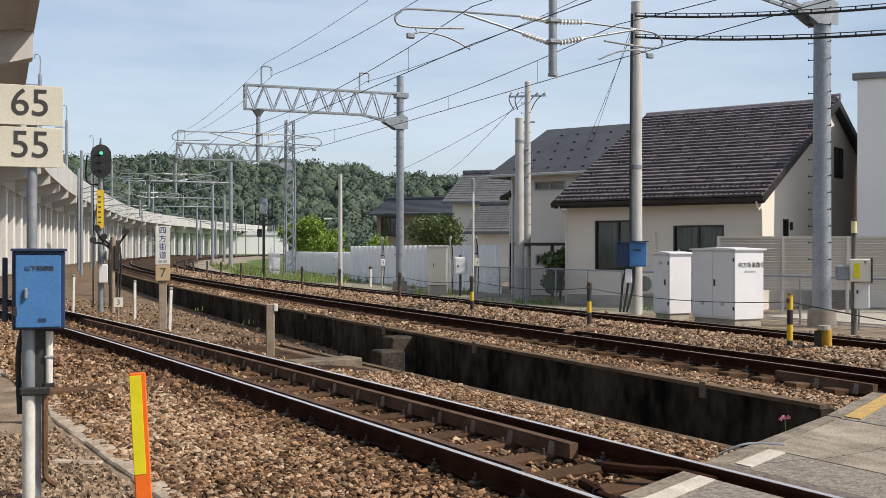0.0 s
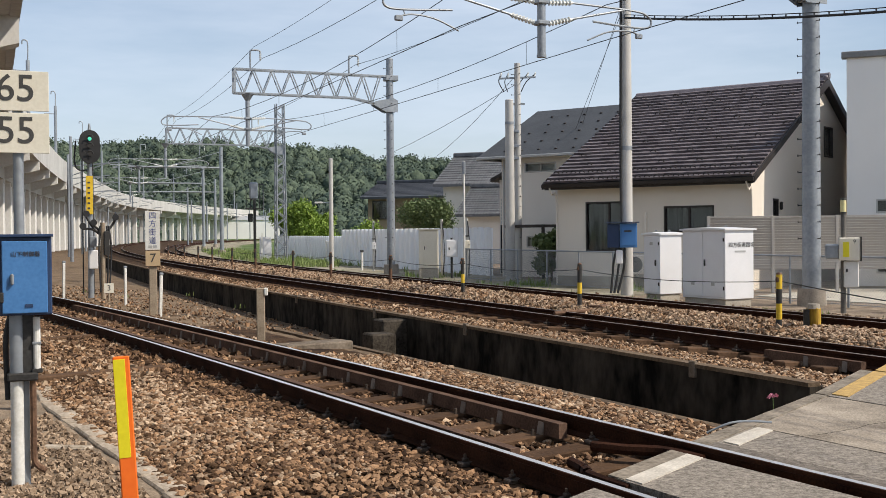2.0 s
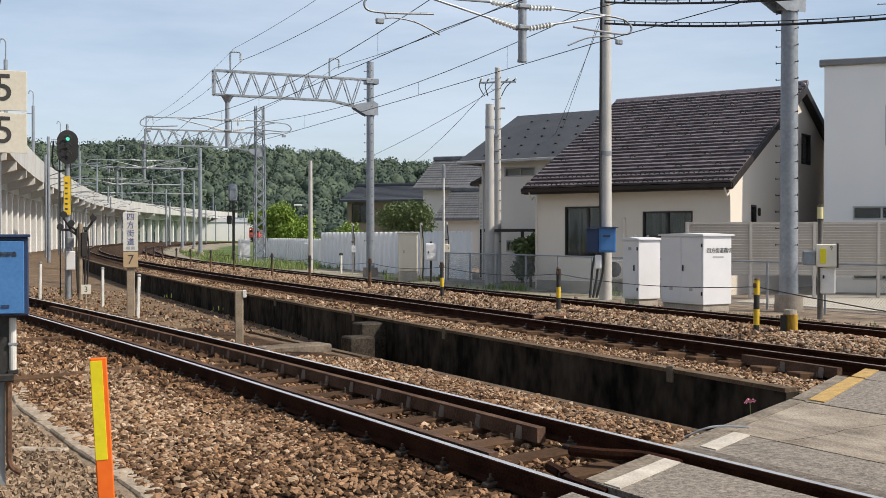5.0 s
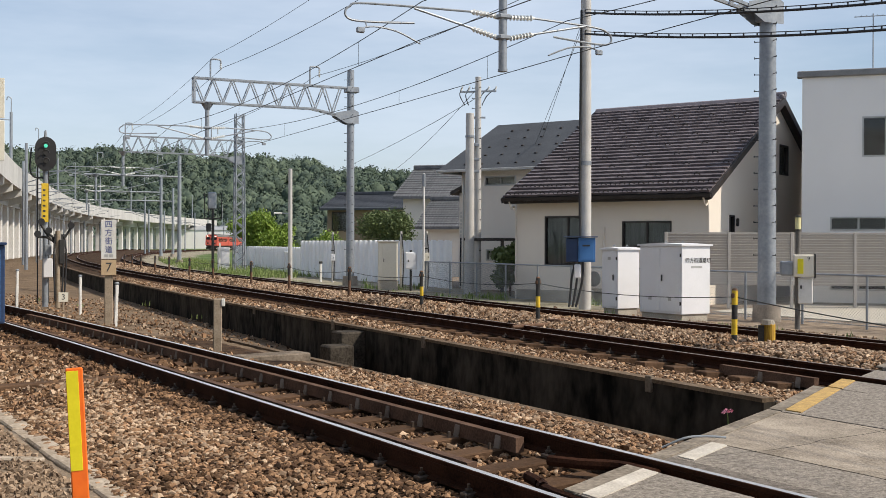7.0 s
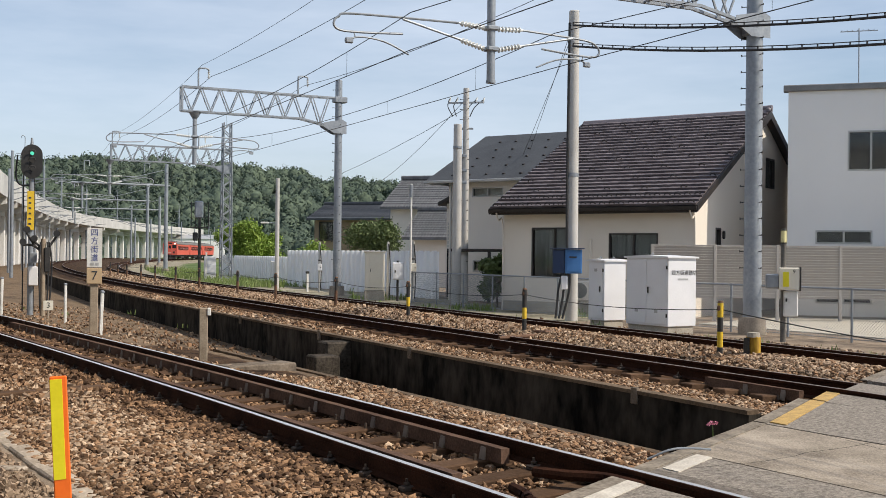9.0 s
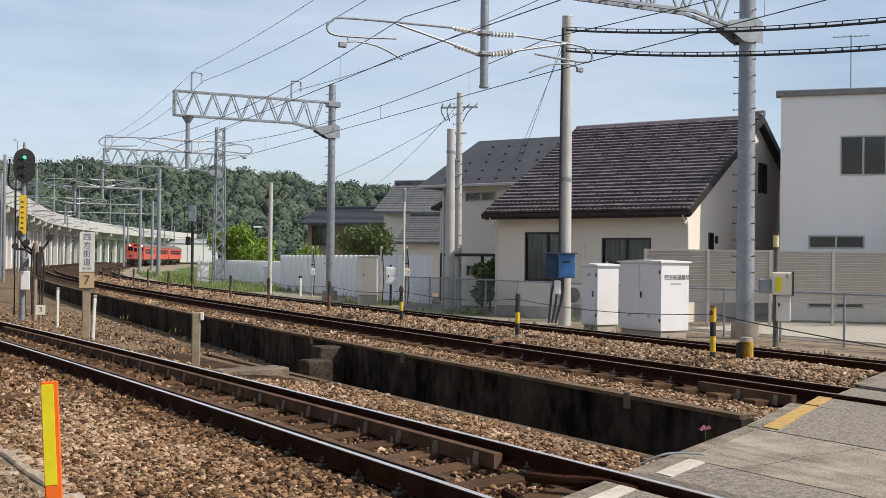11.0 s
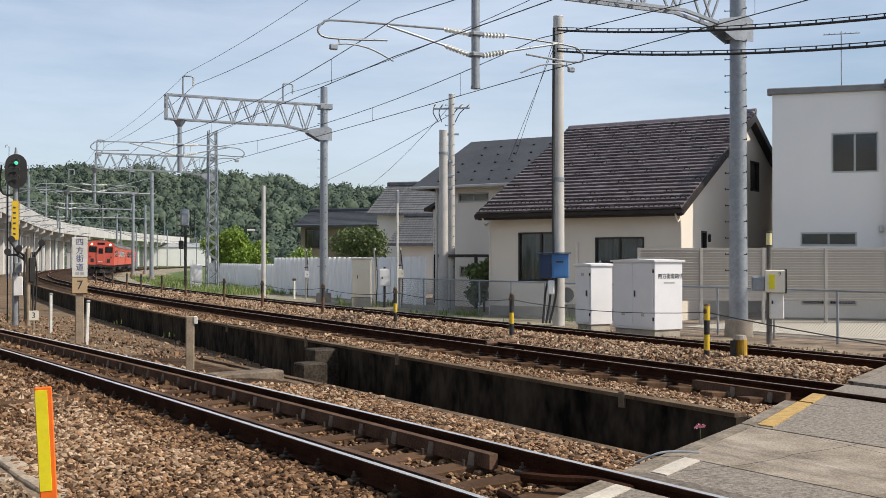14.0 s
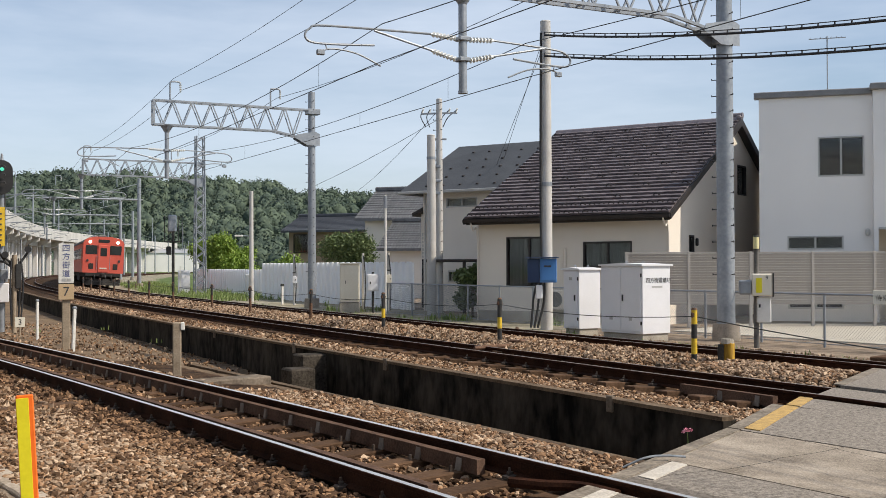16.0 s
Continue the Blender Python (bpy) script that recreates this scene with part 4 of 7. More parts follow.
    part("verge", prism(B(), [(-0.08, -0.04, E + 0.0), (-0.08, W, R + 0.07), (-0.08, W, R - 0.2), (-0.08, -0.04, E - 0.2)], (0.07, 0, 0)), M_TRIM, h)
    fin = B()
    box(fin, 0.2, 0.34, 0.2, L - 0.02, W, R - 0.02, bevel=0.05)
    rod(fin, (L - 0.35, W, R + 0.17), (L + 0.1, W, R + 0.17), 0.1, 0.11, seg=14)
    part("ridge_end", fin, M_TILE, h, "dark ridge end tile", smooth=True)
    part("wall_lamp", box(B(), 0.1, 0.1, 0.28, x1 + 0.06, y0 + 2.6, 2.6, bevel=0.03), M_TRIM, h)
    unit = part("air_unit", box(B(), 0.85, 0.32, 0.66, 3.66, y0 - 0.3, 0.45, bevel=0.03), M_WALL, h, "cream air conditioner unit")
    part("fan_grille", rod(B(), (3.56, y0 - 0.475, 0.79), (3.56, y0 - 0.46, 0.79), 0.26, seg=20), M_CURTAIN, unit, "dark round fan grille")
    for dx in (-0.3, 0.3):
        part("foot", box(B(), 0.1, 0.3, 0.45, 3.66 + dx, y0 - 0.3, 0), M_CONC, unit)
    return h, L, W, E, R, slope


house, HL, HW, HE, HR, HS = cream_house()


def grey_house():
    o = (25.5, 41.0, GZ)
    m = Matrix.Translation(o) @ frame_of((0.411, -0.912), (0.912, 0.411))
    h = thing("house", m, "grey rendered two-storey house with a charcoal gable roof", "house", "houses")
    L, E, R = 8.5, 5.15, 7.15
    holes = [(2.3, 4.65, 1.55, 0.42), (2.4, 1.5, 1.6, 0.5)]
    wall_with_holes("wall", L - 0.35, E, 0.2, [(a - 0.35, b, c, d) for a, b, c, d in holes], M_GREYWALL, h, Matrix.Translation((0.35, 0, 0)))
    for a, b, c, d in holes:
        window(h, a, b, c, d, Matrix.Translation((0, 0.03, 0)), (M_ALU, M_GREYWALL))
    part("wall", box(B(), 0.2, 9.6, E, 0.45, 5.05, 0), M_GREYWALL, h)
    part("wall", box(B(), L, 0.2, E, L / 2 + 0.35, 10, 0), M_GREYWALL, h)
    part("wing", box(B(), 1.5, 6, 4.3, -0.35, 5.0, 0), M_GREYWALL, h, "lower grey wing")
    part("wing_roof", prism(B(), [(-1.4, 1.7, 4.2), (0.4, 1.7, 5.0), (0.4, 1.7, 5.15), (-1.4, 1.7, 4.35)], (0, 7, 0)), M_TRIM, h)
    bm = B()
    for k in range(7):
        box(bm, 0.9, 0.05, 0.12, -0.55, 1.96, 2.3 + 0.17 * k)
    part("louvre", bm, M_ALU, h, "grey louvre panel")
    part("dark_panel", box(B(), 0.9, 0.06, 2.2, -0.55, 1.94, 0.05), M_DARK, h, "dark door panel")
    a, b, c, d = (-0.6, -0.5, E), (L + 0.6, -0.5, E), (L + 0.6, 10.4, E), (-0.6, 10.4, E)
    r0, r1 = (-0.9, 5.0, R + 0.5), (L + 0.6, 5.0, R + 0.5)
    bm = B()
    vs = [bm.verts.new(p) for p in (a, b, c, d, r0, r1)]
    for f in ((0, 1, 5, 4), (1, 2, 5), (2, 3, 4, 5), (3, 0, 4), (3, 2, 1, 0)):
        bm.faces.new([vs[i] for i in f])
    part("roof", bm, M_SLATE, h, "charcoal sheet roof")
    part("gutter", box(B(), L + 1.2, 0.12, 0.12, L / 2, -0.52, E - 0.1, bevel=0.02), M_ALU, h, "pale gutter")
    part("gutter", box(B(), 0.12, 10.9, 0.12, -0.62, 4.95, E - 0.1, bevel=0.02), M_ALU, h, "pale gutter")
    guard = mesh_of("snow_guard", box(B(), 0.12, 0.1, 0.07, 0, 0, 0, bevel=0.02), M_TRIM)
    nx = Vector((0, 5.5, R + 0.7 - E)).normalized()
    for row in range(5):
        for k in range(9):
            u = 0.1 + row * 0.18
            x = 0.5 + 0.85 * k + 0.4 * (row % 2)
            if x < L:
                share("snow_guard", guard, h, pose(x, -0.5 + 5.5 * u, E + (R + 0.5 - E) * u - 0.01, 25))
    part("canopy", box(B(), 1.9, 1.2, 0.12, 2.6, -1.2, 2.1, bevel=0.02), M_TRIM, h, "small dark canopy")
    for x in (1.8, 3.4):
        part("canopy_post", box(B(), 0.1, 0.1, 2.1, x, -1.6, 0), M_TRIM, h)
    part("downpipe", rod(B(), (0.5, -0.08, 0), (0.5, -0.08, E - 0.1), 0.04, seg=10), M_ALU, h)
    return h


grey_house()


def far_house(x, y, rz, L, W, E, R, roof, wall, label, storey2=None):
    h = thing("house", (x, y, GZ, 0, 0, rz), label, "house", "houses")
    part("wall", box(B(), L, W, E, 0, 0, 0), wall, h)
    part("wall", prism(B(), [(-L / 2, -W / 2, E), (-L / 2, W / 2, E), (-L / 2, 0, R - 0.1)], (L, 0, 0)), wall, h)
    for s in (-1, 1):
        bm = B()
        prism(bm, [(-L / 2 - 0.5, s * (W / 2 + 0.6), E - 0.15), (-L / 2 - 0.5, 0, R), (-L / 2 - 0.5, 0, R + 0.16), (-L / 2 - 0.5, s * (W / 2 + 0.6), E + 0.02)], (L + 1.0, 0, 0))
        part("roof_slope", bm, roof, h)
        n = int((L + 1) / 0.2)
        rib = mesh_of("tile_roll", bar(B(), (0, s * (W / 2 + 0.6), E + 0.02), (0, 0, R + 0.16), 0.08, 0.05), roof)
        for k in range(n):
            share("tile_roll", rib, h, Matrix.Translation((-L / 2 - 0.45 + k * 0.2, 0, 0)))
        course = mesh_of("tile_course", bar(B(), (-L / 2 - 0.5, 0, 0), (L / 2 + 0.5, 0, 0), 0.03, 0.03), roof)
        for k in range(1, 12):
            u = k / 12
            share("tile_course", course, h, Matrix.Translation((0, s * (W / 2 + 0.6) * (1 - u), E + 0.06 + (R + 0.16 - E) * u)))
    part("ridge", box(B(), L + 1.1, 0.32, 0.3, 0, 0, R + 0.1, bevel=0.06), roof, h)
    for wx, wz, ww, wh in storey2 or ():
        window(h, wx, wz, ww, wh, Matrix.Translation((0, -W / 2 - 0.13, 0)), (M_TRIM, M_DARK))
    return h


M_BROWNWALL = surface("brown_render", (0.24, 0.17, 0.12), (0.36, 0.27, 0.20), 2, 0.9, bump=0.15, grain=30)
M_TILE_BLUE = surface("blue_grey_roof_tile", (0.022, 0.026, 0.034), (0.11, 0.118, 0.135), 0.3, 0.45, bump=0.3, grain=8, vary=0.5)
far_house(46.3, 86, -52, 8.5, 6, 5.0, 6.2, M_TILE_BLUE, M_BROWNWALL, "brown house with a blue-grey tiled roof", [(-2.9, 3.9, 1.7, 1.6), (0.6, 4.1, 1.2, 0.8), (2.8, 4.1, 1.2, 0.8)])
far_house(39.6, 62.6, -50, 6, 7, 5.0, 6.9, M_TILE_GREY, M_GREYWALL, "two-storey house with a silver-grey tiled roof", [(-0.2, 4.7, 1.4, 1.0)])
far_house(37.9, 57.5, -50, 6, 5, 3.0, 4.6, M_TILE_GREY, M_GREYWALL, "low annexe with a silver-grey tiled roof")


def white_house():
    o = (28.82, 24.85, GZ + 0.10)
    m = Matrix.Translation(o) @ frame_of((0.644, -0.765), (0.765, 0.644)) @ Matrix.Scale(0.89, 4)
    h = thing("house", m, "white flat-roofed two-storey house with sliding windows", "house", "houses")
    H = 8.28
    holes = [(2.87, 6.02, 1.6, 1.46), (1.96, 2.88, 1.95, 0.5), (1.96, 0.76, 1.95, 0.62)]
    wall_with_holes("wall", 3.95, H, 0.2, holes, M_WHITE, h)
    for a, b, c, d in holes:
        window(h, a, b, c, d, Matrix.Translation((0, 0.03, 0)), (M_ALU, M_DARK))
    part("wall", box(B(), 0.2, 9, H, 0.1, 4.7, 0), M_WHITE, h)
    part("wall", box(B(), 9, 0.2, H, 4.5, 9.3, 0), M_WHITE, h)
    part("front_bay", prism(B(), [(3.95, -0.35, 3.4), (9.0, -0.35, 3.4), (9.0, -0.35, H + 0.1), (3.95, -0.35, H + 0.1)], (0, 4, 0)), M_WHITE, h, "white projecting upper bay")
    part("front_bay", prism(B(), [(3.95, -0.35, 0), (4.1, -0.35, 0), (4.1, -0.35, 3.4), (3.95, -0.35, 3.4)], (0, 4, 0)), M_WHITE, h)
    part("porch_wall", box(B(), 5, 0.2, 3.4, 6.6, 2.4, 0), M_WALL, h, "cream porch wall")
    part("porch_edge", box(B(), 4.9, 0.1, 0.08, 6.55, -0.38, 3.33), M_ALU, h)
    part("roof", box(B(), 9, 9, 0.15, 4.5, 4.6, H - 0.2), M_ALU, h)
    part("coping", box(B(), 4.15, 0.4, 0.24, 1.9, 0.08, H - 0.05, bevel=0.03), M_COPING_METAL, h, "grey metal roof coping")
    part("coping", box(B(), 5.4, 0.4, 0.24, 6.55, -0.3, H + 0.06, bevel=0.03), M_COPING_METAL, h, "grey metal roof coping")
    part("wall_lamp", box(B(), 0.16, 0.14, 0.28, 3.75, -0.08, 3.1, bevel=0.05), M_ALU, h)
    part("meter_box", box(B(), 0.3, 0.12, 0.35, 4.6, -0.42, 0.9, bevel=0.02), M_ALU, h)
    part("plinth", box(B(), 8.9, 9.2, 0.34, 4.5, 4.65, -0.34), M_CONC, h)
    a = thing("tv_antenna", m @ Matrix.Translation((2.6, 4.0, H - 0.05)), "thin rooftop television antenna on a steel mast", "antenna")
    part("mast", rod(B(), (0, 0, 0), (0, 0, 3.0), 0.025, seg=8), M_GALV, a)
    part("boom", rod(B(), (-0.7, 0, 2.9), (0.7, 0, 2.9), 0.02, seg=6), M_GALV, a)
    for k in range(7):
        part("element", rod(B(), (-0.65 + 0.2 * k, -0.25, 2.9), (-0.65 + 0.2 * k, 0.25, 2.95), 0.012, seg=5), M_GALV, a)
    return h


white_house()


def warehouse():
    w = thing("warehouse", (113, 330, GZ, 0, 0, -18), "long white industrial shed far behind the tracks", "warehouse")
    part("wall", box(B(), 22, 10, 6.2, 0, 0, 0), M_WHITE, w)
    part("roof", prism(B(), [(-11.3, -5.3, 6.15), (-11.3, 0, 7.4), (-11.3, 5.3, 6.15)], (22.6, 0, 0)), M_ALU, w)


warehouse()


# ---- signs, signals and cabinets ----
M_BLUE = surface("blue_enamel", (0.045, 0.16, 0.40), (0.075, 0.22, 0.50), 0.4, 0.4, bump=0.04, grain=40)
M_BLUE_DARK = surface("dark_blue_enamel", (0.012, 0.03, 0.085), (0.03, 0.06, 0.14), 0.4, 0.45, bump=0.04, grain=40)
M_SIGN = surface("cream_sign_enamel", (0.62, 0.59, 0.50), (0.74, 0.71, 0.62), 0.5, 0.5, bump=0.03, grain=30)
M_INK = surface("charcoal_lettering", (0.03, 0.03, 0.032), (0.06, 0.06, 0.06), 0.2, 0.6, bump=0, grain=30)
M_INK_BLUE = surface("dark_blue_lettering", (0.05, 0.07, 0.22), (0.09, 0.11, 0.28), 0.2, 0.6, bump=0, grain=30)
M_CABINET = surface("white_cabinet_enamel", (0.74, 0.74, 0.76), (0.82, 0.82, 0.84), 0.5, 0.5, 0.15, bump=0.0, grain=30)
M_BEIGE = surface("beige_cabinet_enamel", (0.70, 0.645, 0.53), (0.80, 0.745, 0.63), 0.5, 0.45, bump=0.03, grain=30)
M_YELLOW = surface("yellow_paint", (0.62, 0.40, 0.02), (0.80, 0.55, 0.04), 0.25, 0.5, bump=0.1, grain=40)
M_REFLECT = surface("yellow_reflective_sheet", (0.68, 0.58, 0.01), (0.80, 0.70, 0.02), 0.2, 0.4, bump=0.05, grain=60)
M_ORANGE = surface("orange_plastic", (0.80, 0.13, 0.01), (0.90, 0.18, 0.015), 0.3, 0.45, bump=0.03, grain=30)
M_POST = surface("weathered_concrete_post", (0.22, 0.17, 0.12), (0.40, 0.33, 0.25), 0.2, 0.9, bump=0.4, grain=35)
M_POST_DARK = surface("dark_weathered_post", (0.07, 0.065, 0.06), (0.18, 0.17, 0.155), 0.2, 0.8, 0.1, 0.2, 35)
M_PALE_YELLOW = surface("faded_yellow_paint", (0.66, 0.60, 0.28), (0.78, 0.72, 0.40), 0.2, 0.6, bump=0.05, grain=40)
M_TAN = surface("tan_number_plate", (0.42, 0.30, 0.17), (0.54, 0.40, 0.25), 0.3, 0.6, bump=0.05, grain=30)
M_GREEN_ON = glow("green_signal_lamp", (0.10, 0.75, 0.52), 0.3)
M_LAMP_ON = glow("headlamp_glow", (1.0, 0.92, 0.75), 3.0)


def lettering(body, size, mat, parent, m, name="lettering", depth=0.002, bold=0.0):
    """Writing that stands in local x-z and faces -y."""
    c = bpy.data.curves.new(name, "FONT")
    c.body, c.size, c.extrude, c.offset = body, size, depth, bold
    c.align_x, c.align_y = "CENTER", "CENTER"
    tmp = bpy.data.objects.new(name, c)
    scene.collection.objects.link(tmp)
    me = bpy.data.meshes.new_from_object(tmp.evaluated_get(bpy.context.evaluated_depsgraph_get()))
    bpy.data.objects.remove(tmp)
    me.materials.clear()
    me.materials.append(mat)
    ob = new(name, me)
    ob.parent = parent
    ob.matrix_basis = m @ pose(0, 0, 0, 90)
    return ob


def facing(x, y, z, turn=None):
    """A pose whose local -y looks at the level crossing's near side."""
    a = math.degrees(math.atan2(-x, y)) if turn is None else turn
    return pose(x, y, z, 0, 0, a)


def speed_sign():
    t = thing("speed_sign", facing(1.69, 11.55, -0.24, -6), "cream two-plate speed limit sign on a galvanised post", "railway sign")
    part("post", rod(B(), (0, 0.06, -0.1), (0, 0.06, 3.35), 0.05, seg=16), M_GALV, t, smooth=True)
    for k, (s, z) in enumerate((("65", 3.16), ("55", 2.745))):
        bm = box(B(), 0.62, 0.012, 0.395, -0.02, 0, -0.2, bevel=0.004)
        pl = part("plate", bm, M_SIGN, t, m=Matrix.Translation((0, -0.01, z)))
        lettering(s, 0.375, M_INK, pl, Matrix.Translation((-0.02, -0.009, 0.012)), bold=0.001)
        part("edge", box(B(), 0.56, 0.03, 0.02, -0.02, 0.02, z - 0.14), M_GALV, t)
    return t


speed_sign()


def blue_box():
    t = thing("control_box", facing(1.207, 7.95, -0.24, -7), "blue steel control box on a white pipe stand", "control box")
    part("body", box(B(), 0.34, 0.22, 0.535, 0, 0.09, 1.19, bevel=0.008), M_BLUE_DARK, t, "dark blue steel case")
    door = part("door", box(B(), 0.29, 0.02, 0.49, -0.005, -0.035, 1.205, bevel=0.005), M_BLUE, t, "bright blue door")
    part("hood", box(B(), 0.36, 0.26, 0.02, 0, 0.07, 1.722, bevel=0.004), M_BLUE_DARK, t)
    part("handle", box(B(), 0.022, 0.03, 0.075, -0.085, -0.06, 1.40, bevel=0.008), M_GALV, door, "chrome handle")
    lettering("山下制御器", 0.038, M_INK, door, Matrix.Translation((0.0, -0.047, 1.605)))
    part("label_plate", box(B(), 0.05, 0.004, 0.022, 0.02, -0.048, 1.245), M_BLUE_DARK, door)
    part("lock", box(B(), 0.03, 0.03, 0.07, -0.155, -0.045, 1.28, bevel=0.005), M_IRON, t)
    part("side_rail", box(B(), 0.035, 0.05, 0.44, -0.215, 0.12, 1.24, bevel=0.004), M_BLUE_DARK, t, "dark blue side rail")
    part("stand_pipe", rod(B(), (-0.062, 0.1, -0.2), (-0.062, 0.1, 0.77), 0.043, seg=16), M_WPAINT, t, "white painted pipe", smooth=True)
    part("upper_pipe", rod(B(), (-0.062, 0.1, 0.76), (-0.062, 0.1, 1.2), 0.046, seg=16), M_GALV, t, "galvanised pipe sleeve", smooth=True)
    part("channel", box(B(), 0.085, 0.08, 0.45, 0.012, 0.12, 0.74, bevel=0.008), M_IRON, t, "dark steel channel")
    part("bracket", box(B(), 0.20, 0.14, 0.055, -0.025, 0.1, 0.735, bevel=0.01), M_IRON, t)
    part("conduit", rod(B(), (0.070, 0.08, 0.80), (0.070, 0.08, 1.17), 0.024, seg=12), M_WPAINT, t)
    part("cable", tube_path([(0.042, 0.1, 0.74), (0.042, 0.1, 0.3), (0.05, 0.10, 0.16), (0.12, 0.08, 0.1)], 0.022), M_RUST, t, "rusty cable pipe")
    part("back_post", box(B(), 0.05, 0.05, 0.95, -0.005, 0.15, -0.2, bevel=0.004), M_GALV, t, "grey steel angle post")
    part("conduit_clip", box(B(), 0.06, 0.06, 0.02, 0.068, 0.085, 0.98, bevel=0.004), M_GALV, t)
    part("conduit_clip", box(B(), 0.07, 0.06, 0.03, 0.07, 0.085, 0.785, bevel=0.004), M_IRON, t)
    part("cable", tube_path([(-0.1, 0.12, 1.18), (-0.13, 0.14, 1.0), (-0.12, 0.14, 0.6)], 0.02), M_BLACK, t)
    return t


blue_box()


def delineator():
    t = thing("delineator_post", pose(0.985, 3.885, -0.24, 0, -3.0, -13), "flat orange marker post with a yellow reflective sheet", "marker post")
    part("post", box(B(), 0.057, 0.016, 1.41, 0, 0, -0.10, bevel=0.004), M_ORANGE, t)
    part("sheet", box(B(), 0.040, 0.003, 0.345, -0.0075, -0.0088, 0.955, bevel=0.0008), M_REFLECT, t, "yellow reflective sheet")


delineator()


M_KERB = surface("stained_kerb_concrete", (0.22, 0.175, 0.13), (0.56, 0.48, 0.39), 0.3, 0.92, bump=0.6, grain=30)


def near_kerb():
    k = thing("kerb", (1.95, 7.0, -0.24), "weathered concrete kerb along the ballast edge", "kerb", kind="structure")
    inv = Matrix.Translation((-1.95, -7.0, 0.24))
    for (x0, y0), (x1, y1), w in (((2.08, 5.0), (2.0, 11.9), 0.19), ((2.0, 11.95), (2.29, 14.2), 0.2), ((2.27, 14.4), (1.95, 17.6), 0.22), ((1.94, 17.7), (1.2, 24), 0.22), ((1.52, 9.42), (1.86, 9.14), 0.13)):
        d = math.hypot(x1 - x0, y1 - y0)
        n = max(1, round(d / 0.6))
        for j in range(n):
            u = (j + 0.5) / n
            turn = math.degrees(math.atan2(x0 - x1, y1 - y0)) + random.uniform(-2.0, 2.0)
            m = inv @ pose(x0 + (x1 - x0) * u + random.uniform(-0.015, 0.015), y0 + (y1 - y0) * u, -0.24 + random.uniform(-0.012, 0.008), random.uniform(-1, 1), random.uniform(-2.5, 2.5), turn)
            part("kerb_stone", box(B(), w * random.uniform(0.92, 1.05), d / n - 0.014, 0.168, 0, 0, -0.14, bevel=0.014), M_KERB, k, m=m)
    return k


near_kerb()


def signal_mast():
    t = thing("railway_signal", facing(6.78, 33.3, -0.25, -8), "black colour-light signal showing green on a steel mast", "railway signal")
    part("mast", rod(B(), (0, 0.05, -0.1), (0, 0.05, 4.0), 0.085, 0.07, 14), M_GALV, t, smooth=True)
    head = part("head", prism(B(), [(0.32 * math.cos(a) * 0.92, -0.1, 4.32 + (0.17 if math.sin(a) > 0 else -0.17) + 0.32 * math.sin(a)) for a in [0.26 * k for k in range(24)]], (0, 0.06, 0)), M_BLACK, t, "black oval backboard")
    part("case", box(B(), 0.26, 0.2, 0.72, 0, 0.05, 3.98, bevel=0.03), M_BLACK, t)
    for k, z in enumerate((4.55, 4.32, 4.09)):
        part("lens", rod(B(), (0, -0.115, z), (0, -0.10, z), 0.055, seg=16), M_GREEN_ON if k == 0 else M_IRON, t, "lit green lamp" if k == 0 else "")
        part("hood", tube_path([(-0.09, -0.2, z + 0.02), (-0.05, -0.2, z + 0.09), (0.05, -0.2, z + 0.09), (0.09, -0.2, z + 0.02)], 0.018), M_BLACK, t)
    part("finial", rod(B(), (0, 0, 4.78), (0, 0, 5.0), 0.05, 0.03, 10), M_GALV, t)
    part("id_plate", box(B(), 0.19, 0.02, 1.12, -0.02, -0.06, 2.35, bevel=0.004), M_YELLOW, t, "long yellow identification plate")
    for k in range(6):
        part("plate_mark", box(B(), 0.07, 0.004, 0.05, -0.04, -0.074, 2.5 + 0.15 * k), M_INK, t)
    part("relay_box", box(B(), 0.26, 0.2, 0.55, 0.06, -0.1, 0.75, bevel=0.02), M_CABINET, t, "white relay box")
    part("relay_box", box(B(), 0.2, 0.18, 0.3, 0.06, -0.1, 1.4, bevel=0.02), M_GALV, t)
    part("ladder_rail", rod(B(), (-0.2, 0.25, 0), (-0.2, 0.25, 4.0), 0.02, seg=6), M_IRON, t)
    part("ladder_rail", rod(B(), (0.1, 0.3, 0), (0.1, 0.3, 4.0), 0.02, seg=6), M_IRON, t)
    part("bracket", tube_path([(-0.38, 0.05, 4.5), (-0.42, 0.05, 3.9), (-0.3, 0.05, 3.65), (0, 0.05, 3.65)], 0.025), M_BLACK, t)
    c = thing("obstruction_signal", facing(6.98, 32.6, -0.25, -8), "dark mast with round signal lamps on bent arms", "railway signal")
    part("mast", rod(B(), (0, 0, -0.1), (0, 0, 2.1), 0.07, seg=12), M_POST, c, smooth=True)
    for x, z in ((-0.45, 2.35), (-0.55, 2.0), (0.35, 2.25), (-0.25, 2.1)):
        part("lamp", rod(B(), (x, -0.1, z), (x, 0.06, z), 0.095, 0.075, 16), M_BLACK, c, "round black lamp housing", smooth=True)
        part("arm", tube_path([(0, 0, 1.7), (x * 0.5, 0, 1.9), (x, 0.02, z - 0.08)], 0.035), M_IRON, c, smooth=True)
    part("cable_box", box(B(), 0.16, 0.14, 0.7, 0.1, -0.05, 1.15, bevel=0.02), M_IRON, c)
    for x in (-0.08, 0.1, 0.16):
        part("cable", tube_path([(x, -0.06, 2.0), (x * 1.4, -0.08, 1.3), (x, -0.06, 0.1)], 0.025), M_BLACK, c)
